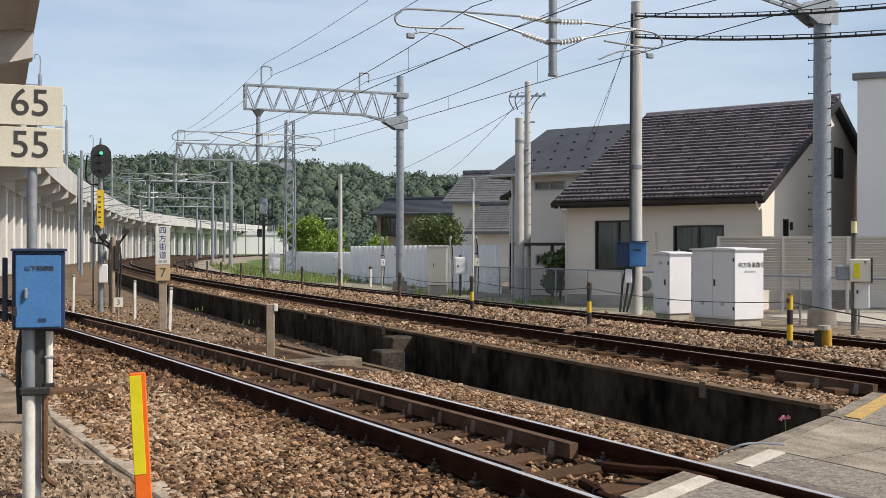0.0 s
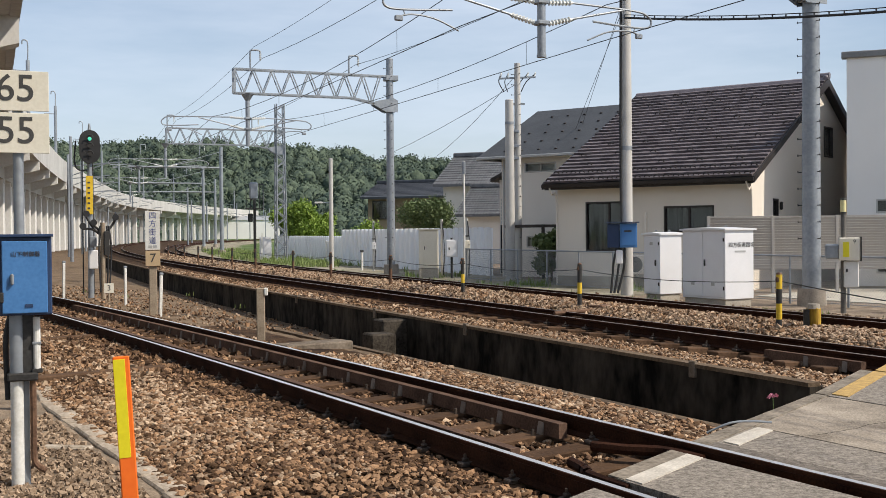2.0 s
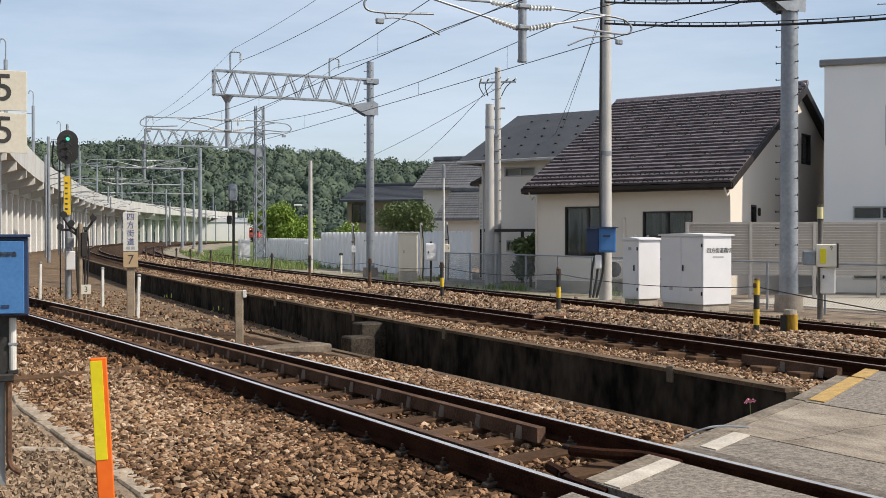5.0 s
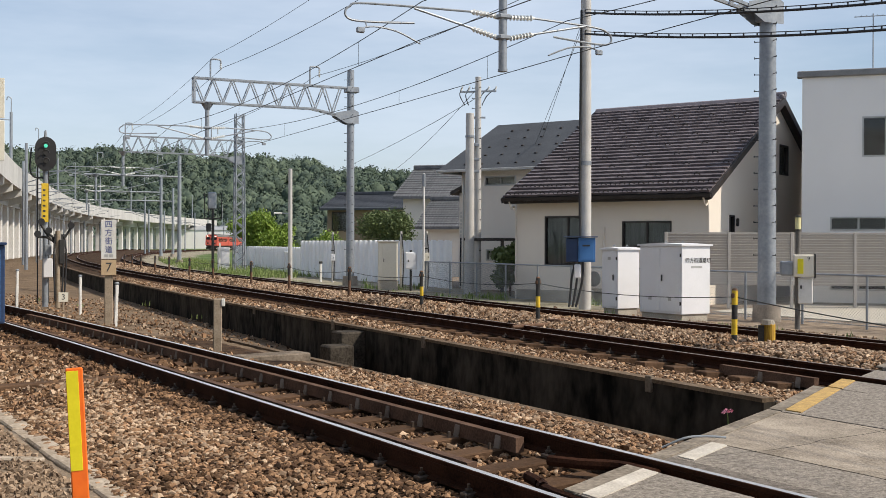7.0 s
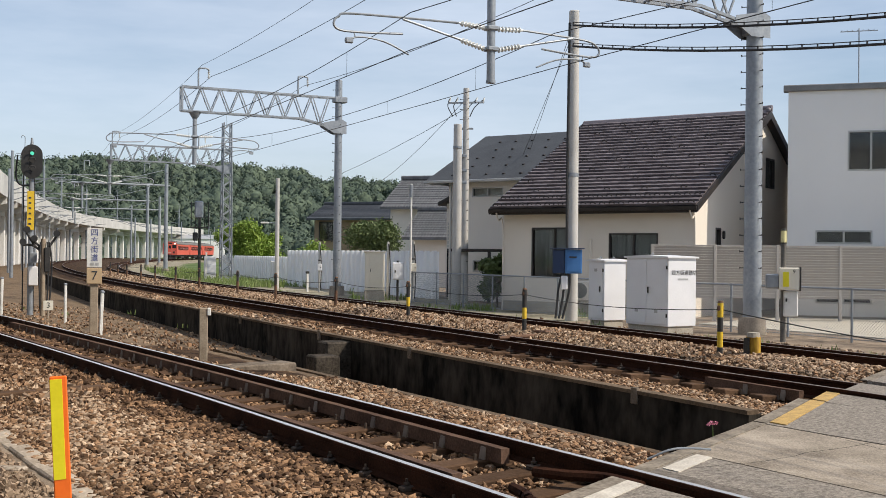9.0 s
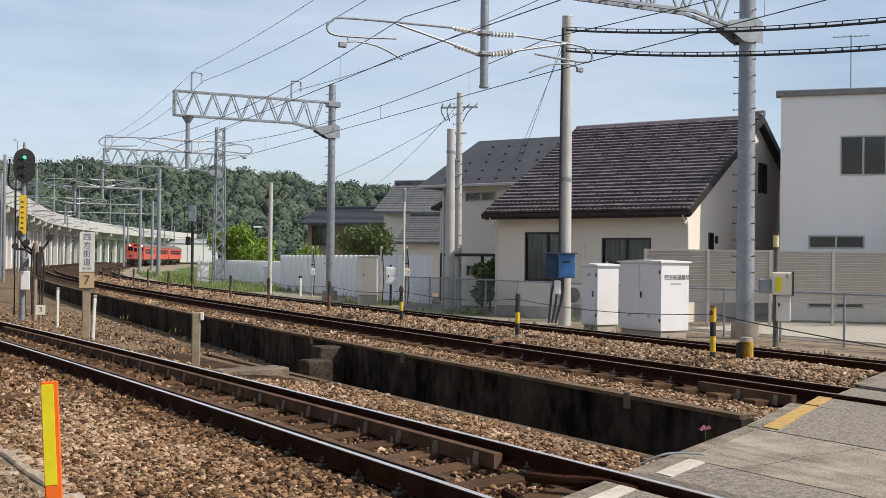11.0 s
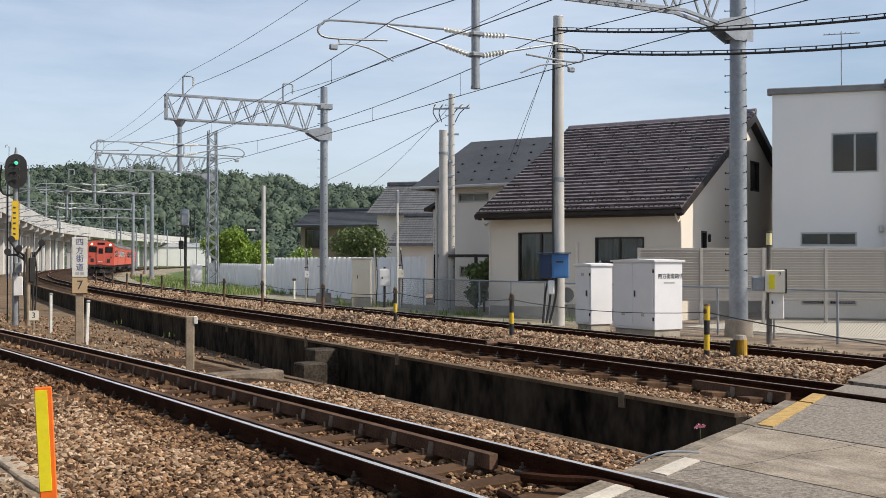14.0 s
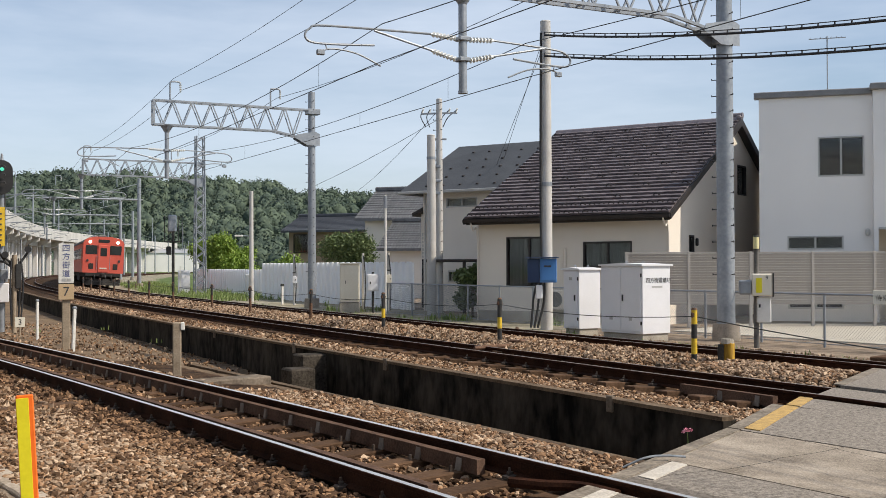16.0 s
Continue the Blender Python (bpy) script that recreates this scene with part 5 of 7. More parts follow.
    n = thing("distance_plate", facing(6.98, 31.9, -0.3, -10), "small white plate numbered three on a low stake", "number plate")
    part("stake", rod(B(), (0, 0.02, -0.1), (0, 0.02, 0.2), 0.03, seg=8), M_POST, n)
    pl = part("plate", box(B(), 0.26, 0.02, 0.27, 0, 0, 0.15, bevel=0.004), M_SIGN, n)
    lettering("3", 0.22, M_INK, pl, Matrix.Translation((0, -0.013, 0.285)))


signal_mast()


def name_sign():
    t = thing("distance_post", facing(6.2, 24.0, -0.32, -14), "concrete post with a white name plate and number seven", "railway sign")
    part("post", box(B(), 0.17, 0.15, 1.62, 0, 0.05, -0.2, bevel=0.015), M_POST, t)
    pl = part("name_plate", box(B(), 0.31, 0.02, 0.84, 0, -0.04, 1.48, bevel=0.004), M_WPAINT, t, "white name plate")
    for k, ch in enumerate("四方街道"):
        lettering(ch, 0.165, M_INK_BLUE, pl, Matrix.Translation((0, -0.053, 2.215 - 0.18 * k)))
    for k in range(2):
        part("small_mark", box(B(), 0.08, 0.004, 0.06, -0.05 + 0.1 * k, -0.052, 1.52), M_ALU, pl)
    np_ = part("number_plate", box(B(), 0.31, 0.05, 0.33, 0, -0.04, 1.13, bevel=0.006), M_TAN, t, "tan number plate")
    lettering("7", 0.28, M_INK, np_, Matrix.Translation((0, -0.068, 1.295)))


name_sign()


def stakes():
    for x, y, h, lean in ((6.45, 24.4, 0.95, 2), (7.07, 30.3, 0.95, 0), (5.6, 31.1, 1.1, 1)):
        t = thing("white_stake", pose(x, y, -0.36, 0, lean, 0), "thin white marker stake in the gravel", "marker stake", "white stakes")
        part("stake", box(B(), 0.07, 0.07, h + 0.1, 0, 0, -0.1, bevel=0.012), M_WPAINT, t)
        part("cap", box(B(), 0.085, 0.085, 0.06, 0, 0, h, bevel=0.015), M_GALV, t)
    t = thing("concrete_post", pose(6.04, 16.75, -0.3, 0, 0, -20), "weathered square concrete post with a white clip", "post")
    part("post", box(B(), 0.135, 0.12, 1.08, 0, 0, -0.15, bevel=0.014), M_POST, t)
    part("clip", box(B(), 0.06, 0.09, 0.12, 0.085, -0.03, 0.81, bevel=0.01), M_WPAINT, t)
    s = thing("concrete_slab", pose(6.38, 15.4, -0.31, 0, 0, 8), "worn concrete slab lying on the gravel", "concrete slab")
    part("slab", box(B(), 1.15, 0.42, 0.2, 0, 0, -0.03, bevel=0.02), M_STEP_PALE, s)
    for x, y, rz, L in ((2.9, 13.6, 8, 1.6), (4.4, 21.0, 4, 1.2), (3.2, 18.5, 12, 1.4)):
        b = thing("timber_baulk", pose(x, y, -0.24, 0, 0, rz), "weathered timber baulk lying in the ballast", "timber", "timber baulks")
        part("baulk", box(B(), L, 0.22, 0.1, 0, 0, 0, bevel=0.015), M_SLEEPER, b)


stakes()


def guard_planks():
    """Steel guard strips and timber between the rails by the crossing."""
    tab = mesh_of("tab", box(B(), 0.018, 0.075, 0.125, 0, 0, 0, bevel=0.004), M_TAB)
    bolt = mesh_of("bolt", rod(B(), (0, 0, -0.16), (0, 0, -0.10), 0.013, seg=6), M_FAST)
    for fn, off, y0, y1, lab in ((c1, 0.435, 7.15, 25, "long rusty guard rail inside the running rail"), (c1, -0.435, 6.5, 25, "long rusty guard rail inside the running rail"), (c2, -0.72, 8.6, 10.2, "rusty guard rail ending at the crossing")):
        ys = [y0 + (y1 - y0) * k / 16 for k in range(17)]
        o = Vector((fn(y0) + off, y0, 0))
        t = thing("guard_rail", Matrix.Translation(o), lab, "guard rail", "guard rails")
        bm = sweep(B(), [(-0.04, -0.15), (0.04, -0.15), (0.04, -0.03), (-0.04, -0.03)], line_frames(fn, ys, off))
        bm.transform(Matrix.Translation(-o))
        part("bar", bm, M_GUARD, t)
        for k in range(int((y1 - y0) / 0.62)):
            p = line_frames(fn, [y0 + 0.25 + 0.62 * k], off)[0][0] - o
            inner = -0.055 if off > 0 or fn is c2 else 0.055
            share("tab", tab, t, pose(p.x + inner, p.y, -0.17, random.uniform(-4, 4), 9 if inner < 0 else -9, random.uniform(-6, 6)))
            share("bolt", bolt, t, Matrix.Translation((p.x + inner * 2.2, p.y, 0)))
    for pts in (((4.86, 6.45, -0.07), (4.95, 6.2, -0.06), (5.1, 5.95, -0.05), (5.13, 5.6, -0.05)), ((4.42, 6.1, -0.08), (4.34, 5.85, -0.07), (4.22, 5.6, -0.06), (4.2, 5.2, -0.06))):
        o = Vector(pts[0])
        g = thing("wing_rail", Matrix.Translation(o), "flared rusty wing rail at the crossing edge", "guard rail", "wing rails")
        part("bar", tube_path([Vector(p) - o for p in pts], 0.04, 8), M_RAIL, g, smooth=True)


guard_planks()


# ---- between the tracks ----
def hazard_posts():
    ys = (12.13, 17.82, 23.22, 28.08, 33.59, 38.21, 44.19, 49.03, 54.04, 58.42, 63.48, 67.33, 71.23)
    tops = []
    for k, y in enumerate(ys):
        x = c2(y) + 1.3
        t = thing("hazard_post", pose(x, y, -0.12, random.uniform(-1, 1), random.uniform(-1, 1), 0), "thin black and yellow striped post in the ballast", "marker post", "striped posts")
        z = -0.15
        for j, (h, mt) in enumerate(((0.18, M_YELLOW), (0.22, M_IRON), (0.24, M_YELLOW), (0.22, M_IRON), (0.22, M_YELLOW)) if k == 0 else ((0.30, M_YELLOW if k == 0 else M_POST), (0.22, M_IRON if k < 3 else M_RUST), (0.22, M_YELLOW if k < 3 else M_RUST), (0.36, M_IRON if k else M_YELLOW))):
            part("band", rod(B(), (0, 0, z), (0, 0, z + h), 0.045, seg=14), mt, t, smooth=True)
            z += h
        part("cap", rod(B(), (0, 0, z), (0, 0, z + 0.03), 0.05, 0.03, 12), M_RUST, t)
        part("eye", box(B(), 0.12, 0.06, 0.08, 0, 0, z - 0.12, bevel=0.015), M_RUST, t)
        tops.append((x, y, -0.12 + z - 0.1))
    for a, b in zip(tops, tops[1:]):
        ob = wire(span(a, b, 0.10, 8), 0.007, "thin dark rope strung between striped posts", "rope")
        ob["category"] = "rope"
    ob = wire(span(tops[0], (15.9, 9.0, 0.0), 0.06, 8), 0.010, "thin dark rope strung between striped posts", "rope")
    b = thing("hazard_block", pose(c2(11.7) + 1.65, 11.75, -0.1, 0, 0, 10), "chunky worn yellow and black timber bollard", "bollard")
    part("body", box(B(), 0.13, 0.2, 0.52, 0, 0, -0.1, bevel=0.02), surface("worn_hazard_yellow", (0.16, 0.08, 0.01), (0.62, 0.38, 0.03), 0.12, 0.8, bump=0.4, grain=30, streak=0.15), b)
    part("stripe", box(B(), 0.03, 0.10, 0.47, -0.09, 0.06, -0.08, bevel=0.008), M_IRON, b)
    part("top", rod(B(), (0, 0, 0.40), (0, 0, 0.47), 0.10, 0.09, 12), M_CONC, b)
    j = thing("junction_box", pose(13.2, 17.2, -0.14, 0, 0, 6), "low rusty iron junction box on timber", "junction box")
    part("box", box(B(), 0.5, 0.35, 0.2, 0, 0, 0, bevel=0.02), M_RUST, j)
    part("plank", box(B(), 1.2, 0.25, 0.05, -0.5, -0.4, 0.0, bevel=0.01), M_SLEEPER, j)
    part("pipe", rod(B(), (-0.3, 0, 0.1), (-1.2, 0.1, 0.08), 0.04, seg=8), M_RUST, j)


hazard_posts()


# ---- far side cabinets ----
def relay_cabinet(x, y, w, l, h, z, label, doors):
    """Its near corner at x, y; l runs along the track, w away from it."""
    t = thing("relay_cabinet", pose(x + w / 2, y + l / 2, z), label, "relay cabinet", "relay cabinets")
    part("plinth", box(B(), w - 0.1, l - 0.08, 0.22, 0, 0, -0.2), M_CONC, t, "concrete plinth")
    part("body", box(B(), w, l, h, 0, 0, 0.02, bevel=0.012), M_CABINET, t)
    part("lid", prism(B(), [(-w / 2 - 0.05, -l / 2 - 0.05, h + 0.02), (-w / 2 - 0.05, 0, h + 0.055), (-w / 2 - 0.05, l / 2 + 0.05, h + 0.02), (-w / 2 - 0.05, l / 2 + 0.05, h - 0.02), (-w / 2 - 0.05, -l / 2 - 0.05, h - 0.02)], (w + 0.1, 0, 0)), M_CABINET, t, "shallow pitched lid")
    for k in range(doors):
        dl = (l - 0.1) / doors
        yc = -l / 2 + 0.05 + dl * (k + 0.5)
        d = part("door", box(B(), 0.02, dl - 0.012, h - 0.14, -w / 2 - 0.008, yc, 0.08, bevel=0.005), M_CABINET, t)
        if k == 0:
            part("handle", box(B(), 0.05, 0.03, 0.16, -w / 2 - 0.03, yc + (dl / 2 - 0.08 if doors > 1 else -dl / 2 + 0.1), h * 0.48, bevel=0.01), M_IRON, d, "dark handle")
        part("label_plate", box(B(), 0.006, 0.12, 0.08, -w / 2 - 0.02, yc, h * (0.82 if doors == 1 else 0.2)), M_ALU, d)
        for z in (0.25, h - 0.3):
            part("hinge", rod(B(), (-w / 2 - 0.02, -l / 2 + 0.03, z), (-w / 2 - 0.02, -l / 2 + 0.03, z + 0.09), 0.02, seg=8), M_IRON, d)
    for s in (-1, 1):
        part("lifting_eye", tube_path([(s * w * 0.3 - 0.05, 0, h + 0.04), (s * w * 0.3, 0, h + 0.11), (s * w * 0.3 + 0.05, 0, h + 0.04)], 0.012), M_GALV, t)
    return t


cab = relay_cabinet(19.3, 20.35, 0.96, 1.55, 1.75, -0.25, "large white steel relay cabinet with double doors", 2)
for k, ch in enumerate("四方街道踏切"):
    lettering(ch, 0.14, M_INK, cab, pose(-0.30 + 0.145 * k, -0.783, 1.36))
part("small_print", box(B(), 0.36, 0.004, 0.045, 0.02, -0.779, 1.18), M_ALU, cab)
relay_cabinet(19.4, 22.9, 0.76, 0.66, 1.63, -0.24, "narrow white steel relay cabinet with one door", 1)


def far_side_boxes():
    c = thing("relay_cabinet", pose(22.5, 41.6, -0.45, 0, 0, -26), "tall beige steel cabinet on a concrete base", "relay cabinet", "relay cabinets")
    part("base", box(B(), 0.85, 0.7, 0.45, 0, 0, -0.05, bevel=0.02), M_CONC, c)
    part("body", box(B(), 0.82, 0.66, 1.6, 0, 0, 0.42, bevel=0.015), M_BEIGE, c)
    part("lid", box(B(), 0.92, 0.76, 0.07, 0, 0, 2.02, bevel=0.02), M_BEIGE, c)
    d = part("door", box(B(), 0.6, 0.02, 1.4, 0.06, -0.335, 0.52, bevel=0.005), M_BEIGE, c)
    part("handle", box(B(), 0.03, 0.03, 0.14, -0.18, -0.36, 1.2, bevel=0.008), M_IRON, d)
    w = thing("meter_box", pose(22.9, 40.3, -0.45, 0, 0, -26), "white steel meter box on a dark post", "meter box")
    part("post", rod(B(), (0, 0.05, -0.1), (0, 0.05, 1.7), 0.05, seg=10), M_IRON, w)
    part("box", box(B(), 0.5, 0.26, 0.72, 0, -0.1, 0.9, bevel=0.02), M_CABINET, w)
    part("door", box(B(), 0.42, 0.02, 0.62, 0, -0.24, 0.95, bevel=0.005), M_CABINET, w)
    part("latch", box(B(), 0.05, 0.03, 0.1, -0.12, -0.26, 1.2, bevel=0.01), M_IRON, w)
    # blue boxes on the slim concrete pole
    b = thing("control_box", pose(20.78, 25.98, 1.05, 0, 0, -38), "blue hooded control box strapped to a concrete pole", "control box")
    part("body", box(B(), 0.5, 0.26, 0.72, 0.02, -0.1, -0.06, bevel=0.015), M_BLUE, b)
    part("body", box(B(), 0.36, 0.36, 0.7, -0.42, 0.0, -0.06, bevel=0.015), M_BLUE_DARK, b, "dark blue side case")
    part("hood", box(B(), 1.02, 0.5, 0.03, -0.17, -0.08, 0.67, bevel=0.006), M_BLUE_DARK, b)
    part("door", box(B(), 0.4, 0.02, 0.58, 0.02, -0.24, 0.0, bevel=0.004), M_BLUE, b)
    part("label_bar", box(B(), 0.22, 0.005, 0.05, 0.0, -0.253, 0.4), M_INK, b)
    part("meter", box(B(), 0.2, 0.16, 0.42, -0.25, -0.12, -0.55, bevel=0.03), M_CABINET, b, "pale meter below the box")
    for k in range(3):
        part("cable", tube_path([(-0.3 + 0.1 * k, -0.1, 0), (-0.42 + 0.16 * k, -0.15, -0.5), (-0.45 + 0.14 * k, -0.15, -0.9), (-0.5 + 0.1 * k, -0.2, -1.4)], 0.035), M_BLACK, b)
    # yellow-banded box on a post
    y = thing("obstacle_detector", pose(20.42, 17.7, -0.45, 0, 0, -45), "grey and yellow signal boxes on a steel post", "signal box")
    part("post", rod(B(), (0, 0, -0.1), (0, 0, 2.65), 0.065, 0.055, 14), M_POST_DARK, y, "weathered dark post", smooth=True)
    part("top_band", rod(B(), (0, 0, 2.3), (0, 0, 2.62), 0.066, seg=14), M_PALE_YELLOW, y, "faded yellow band", smooth=True)
    for z in (2.3, 2.6):
        part("band_edge", rod(B(), (0, 0, z), (0, 0, z + 0.025), 0.069, seg=14), M_IRON, y)
    part("box", box(B(), 0.46, 0.3, 0.52, 0.12, -0.12, 1.22, bevel=0.02), M_BEIGE, y)
    part("yellow_panel", box(B(), 0.13, 0.01, 0.34, 0.04, -0.277, 1.3), M_REFLECT, y)
    part("lens_hood", box(B(), 0.3, 0.3, 0.34, -0.25, -0.05, 1.25, bevel=0.03), M_GALV, y)
    part("lower_box", box(B(), 0.32, 0.18, 0.6, 0.16, -0.1, 0.6, bevel=0.02), M_WPAINT, y, "white lower box")
    part("latch", box(B(), 0.04, 0.03, 0.08, 0.06, -0.2, 0.95, bevel=0.01), M_IRON, y)
    lettering("9", 0.13, M_INK, y, Matrix.Translation((0.22, -0.274, 1.645)))
    part("box_edge", box(B(), 0.03, 0.32, 0.56, 0.365, -0.12, 1.2, bevel=0.006), M_IRON, y, "black rubber edge")
    s = thing("warning_sign", pose(19.5, 13.55, -0.3, 0, 0, -50), "small white lettered warning board on a pale post", "sign")
    part("post", rod(B(), (0, 0.05, -0.1), (0, 0.05, 1.3), 0.035, seg=10), M_WPAINT, s)
    pl = part("board", box(B(), 0.62, 0.02, 0.28, 0.02, 0, 1.0, bevel=0.004), M_SIGN, s)
    for k, ch in enumerate("待避禁止"):
        lettering(ch, 0.125, M_INK, pl, Matrix.Translation((-0.18 + 0.13 * k, -0.013, 1.12)))
    m = thing("timber_baulk", pose(17.6, 12.0, -0.42, 0, 0, 10), "dark timber cover boards beside the track", "timber", "timber baulks")
    part("board", box(B(), 1.5, 0.7, 0.14, 0, 0, 0, bevel=0.02), M_SLEEPER, m)
    part("board", box(B(), 0.9, 0.4, 0.12, 0.3, 0.3, 0.14, bevel=0.02), M_SLEEPER, m)
    q = thing("signal_rear", pose(27.05, 76.4, -0.45, 0, 0, -20), "rear of a railway signal with ladder and relay case", "railway signal")
    part("mast", rod(B(), (0, 0, -0.1), (0, 0, 5.6), 0.1, seg=12), M_IRON, q)
    part("head", box(B(), 0.62, 0.3, 1.25, -0.05, 0, 4.4, bevel=0.1), M_GALV, q, "pale signal case")
    part("platform", box(B(), 1.3, 0.7, 0.08, 0, 0, 3.7), M_IRON, q)
    for x in (-0.6, -0.3, 0.35, 0.62):
        part("rail", rod(B(), (x, 0.3, 3.7), (x, 0.3, 5.6), 0.035, seg=6), M_IRON, q)
    for z in (4.5, 5.5):
        part("rail", bar(B(), (-0.6, 0.3, z), (0.62, 0.3, z), 0.05), M_IRON, q)
    part("lower_head", box(B(), 0.36, 0.3, 0.6, -0.3, 0, 2.8, bevel=0.06), M_BLACK, q)
    part("relay_case", box(B(), 0.85, 0.6, 1.7, 0.75, 0.2, 0, bevel=0.02), M_CABINET, q, "white relay case")
    part("stake", box(B(), 0.12, 0.12, 2.0, 0.5, -0.5, 0), M_WPAINT, q)


far_side_boxes()


def cable_posts():
    """Thin grey posts with small boxes in front of the hoarding, and one low white stake."""
    for x, y, h, boxed in ((24.3, 50.8, 2.55, 1), (23.1, 41.5, 2.5, 0), (23.3, 39.7, 2.5, 2)):
        t = thing("cable_post", (x, y, GZ, 0, 0, -28), "thin grey post carrying a black cable" + (" and a small box" if boxed else ""), "post", "cable posts")
        part("post", rod(B(), (0, 0, -0.1), (0, 0, h), 0.065, 0.05, 12), M_POLE, t, smooth=True)
        part("cable", tube_path([(0.06, -0.05, 0.1), (0.1, -0.06, h * 0.4), (0.08, -0.06, h * 0.7), (0.02, -0.05, h - 0.1)], 0.022), M_BLACK, t, "black riser cable", smooth=True)
        if boxed:
            z = 1.1 if boxed == 1 else 1.25
            bx = part("box", box(B(), 0.2, 0.14, 0.34, 0.02, -0.12, z, bevel=0.015), M_BEIGE if boxed == 2 else M_CABINET, t, "small steel box")
            part("latch", box(B(), 0.03, 0.02, 0.06, 0.07, -0.195, z + 0.14, bevel=0.004), M_IRON, bx)
            part("clip", box(B(), 0.16, 0.16, 0.05, 0, 0, z + 0.5, bevel=0.01), M_IRON, t)
    t = thing("white_stake", (24.2, 52.0, GZ), "low white stake with a dark top in the weeds", "marker stake", "white stakes")
    part("stake", box(B(), 0.1, 0.1, 1.05, 0, 0, -0.1, bevel=0.012), M_WPAINT, t)
    part("cap", box(B(), 0.16, 0.13, 0.12, 0, 0, 0.93, bevel=0.015), M_IRON, t)


cable_posts()


# ---- fences ----
def chain_link(x0, y0, x1, y1, h=1.25, label="galvanised chain-link fence with steel posts"):
    L = math.hypot(x1 - x0, y1 - y0)
    t = thing("chain_link_fence", Matrix.Translation((x0, y0, GZ)) @ pose(0, 0, 0, 0, 0, math.degrees(math.atan2(y1 - y0, x1 - x0))), label, "fence", "chain-link fences")
    n = max(int(L / 1.9), 1)
    for k in range(n + 1):
        part("post", rod(B(), (L * k / n, 0, -0.1), (L * k / n, 0, h + 0.03), 0.03, seg=10), M_GALV, t, smooth=True)
    part("top_rail", rod(B(), (0, 0, h), (L, 0, h), 0.024, seg=8), M_GALV, t)
    part("bottom_wire", rod(B(), (0, 0, 0.08), (L, 0, 0.08), 0.008, seg=5), M_GALV, t)
    bm = B()
    s = 0.085
    k = -int(h / s)
    while k * s < L:
        for d in (1, -1):
            xa, xb = k * s, k * s + h
            za, zb = (0.05, h) if d > 0 else (h, 0.05)
            u0, u1 = max((0 - xa) / (xb - xa), 0), min((L - xa) / (xb - xa), 1)
            if u1 > u0:
                bar(bm, (xa + (xb - xa) * u0, 0.004 * d, za + (zb - za) * u0), (xa + (xb - xa) * u1, 0.004 * d, za + (zb - za) * u1), 0.0042)
        k += 1
    tagged(part("mesh", bm, M_GALV, t, "woven wire mesh"), kind="stuff")
    return t


chain_link(21.7, 13.0, 22.3, 30.5)
chain_link(22.3, 30.5, 22.6, 38.6)


def louvre_fence():
    p, q = Vector((23.6, 25.6, 0)), Vector((36.5, 17.2, 0))
    d = q - p
    t = thing("louvre_fence", Matrix.Translation((p.x, p.y, GZ)) @ pose(0, 0, 0, 0, 0, math.degrees(math.atan2(d.y, d.x))), "grey-brown aluminium louvre screen fence", "fence")
    n = 8
    L = d.length
    mt = surface("grey_brown_aluminium", (0.30, 0.28, 0.26), (0.40, 0.375, 0.35), 0.8, 0.5, 0.1, 0.03, 30)
    slat = mesh_of("slat", box(B(), L / n - 0.08, 0.025, 0.074, 0, 0, 0, m=pose(0, 0, 0, 14)), mt)
    for k in range(n + 1):
        part("post", box(B(), 0.09, 0.09, 2.36, L * k / n, 0, 0, bevel=0.008), mt, t)
        if k < n:
            part("cap_rail", box(B(), L / n - 0.09, 0.07, 0.05, L * (k + 0.5) / n, 0, 2.3), mt, t)
            for j in range(20):
                share("slat", slat, t, Matrix.Translation((L * (k + 0.5) / n, 0, 0.72 + 0.079 * j)))
    return t


louvre_fence()


def hoarding():
    mt = surface("white_steel_sheet", (0.86, 0.87, 0.885), (0.91, 0.92, 0.935), 1.5, 0.55, bump=0.04, grain=20)
    for x0, y0, x1, y1, h in ((25.6, 41.4, 28.0, 63.0, 2.1), (29.5, 66, 34.7, 92, 1.7)):
        L = math.hypot(x1 - x0, y1 - y0)
        t = thing("steel_hoarding", Matrix.Translation((x0, y0, GZ)) @ pose(0, 0, 0, 0, 0, math.degrees(math.atan2(y1 - y0, x1 - x0))), "white ribbed steel hoarding along the railway", "fence", "white hoardings")
        n = int(L / 0.72)
        bm = B()
        w = L / n
        prism(bm, [(0, 0, 0), (0.26 * w, 0, 0), (0.36 * w, 0.14, 0), (0.62 * w, 0.14, 0), (0.72 * w, 0, 0), (w - 0.004, 0, 0), (w - 0.004, -0.012, 0), (0.71 * w, -0.012, 0), (0.61 * w, 0.128, 0), (0.37 * w, 0.128, 0), (0.27 * w, -0.012, 0), (0, -0.012, 0)], (0, 0, h))
        me = mesh_of("sheet", bm, mt)
        cap = mesh_of("cap", box(B(), w * 0.34, 0.15, 0.06, w * 0.52, 0.06, h - 0.02, bevel=0.01), mt)
        for k in range(n):
            share("sheet", me, t, Matrix.Translation((k * w, 0, 0)))
            share("cap", cap, t, Matrix.Translation((k * w, 0, 0)))
    k = thing("concrete_kiosk", pose(31.5, 70, GZ, 0, 0, -20), "low white block hut beside the hoarding", "hut")
    part("wall", box(B(), 3.0, 1.6, 1.35, 0, 0, 0, bevel=0.02), M_WHITE, k)
    part("roof", box(B(), 3.1, 1.7, 0.06, 0, 0, 1.35, bevel=0.01), M_WHITE, k)


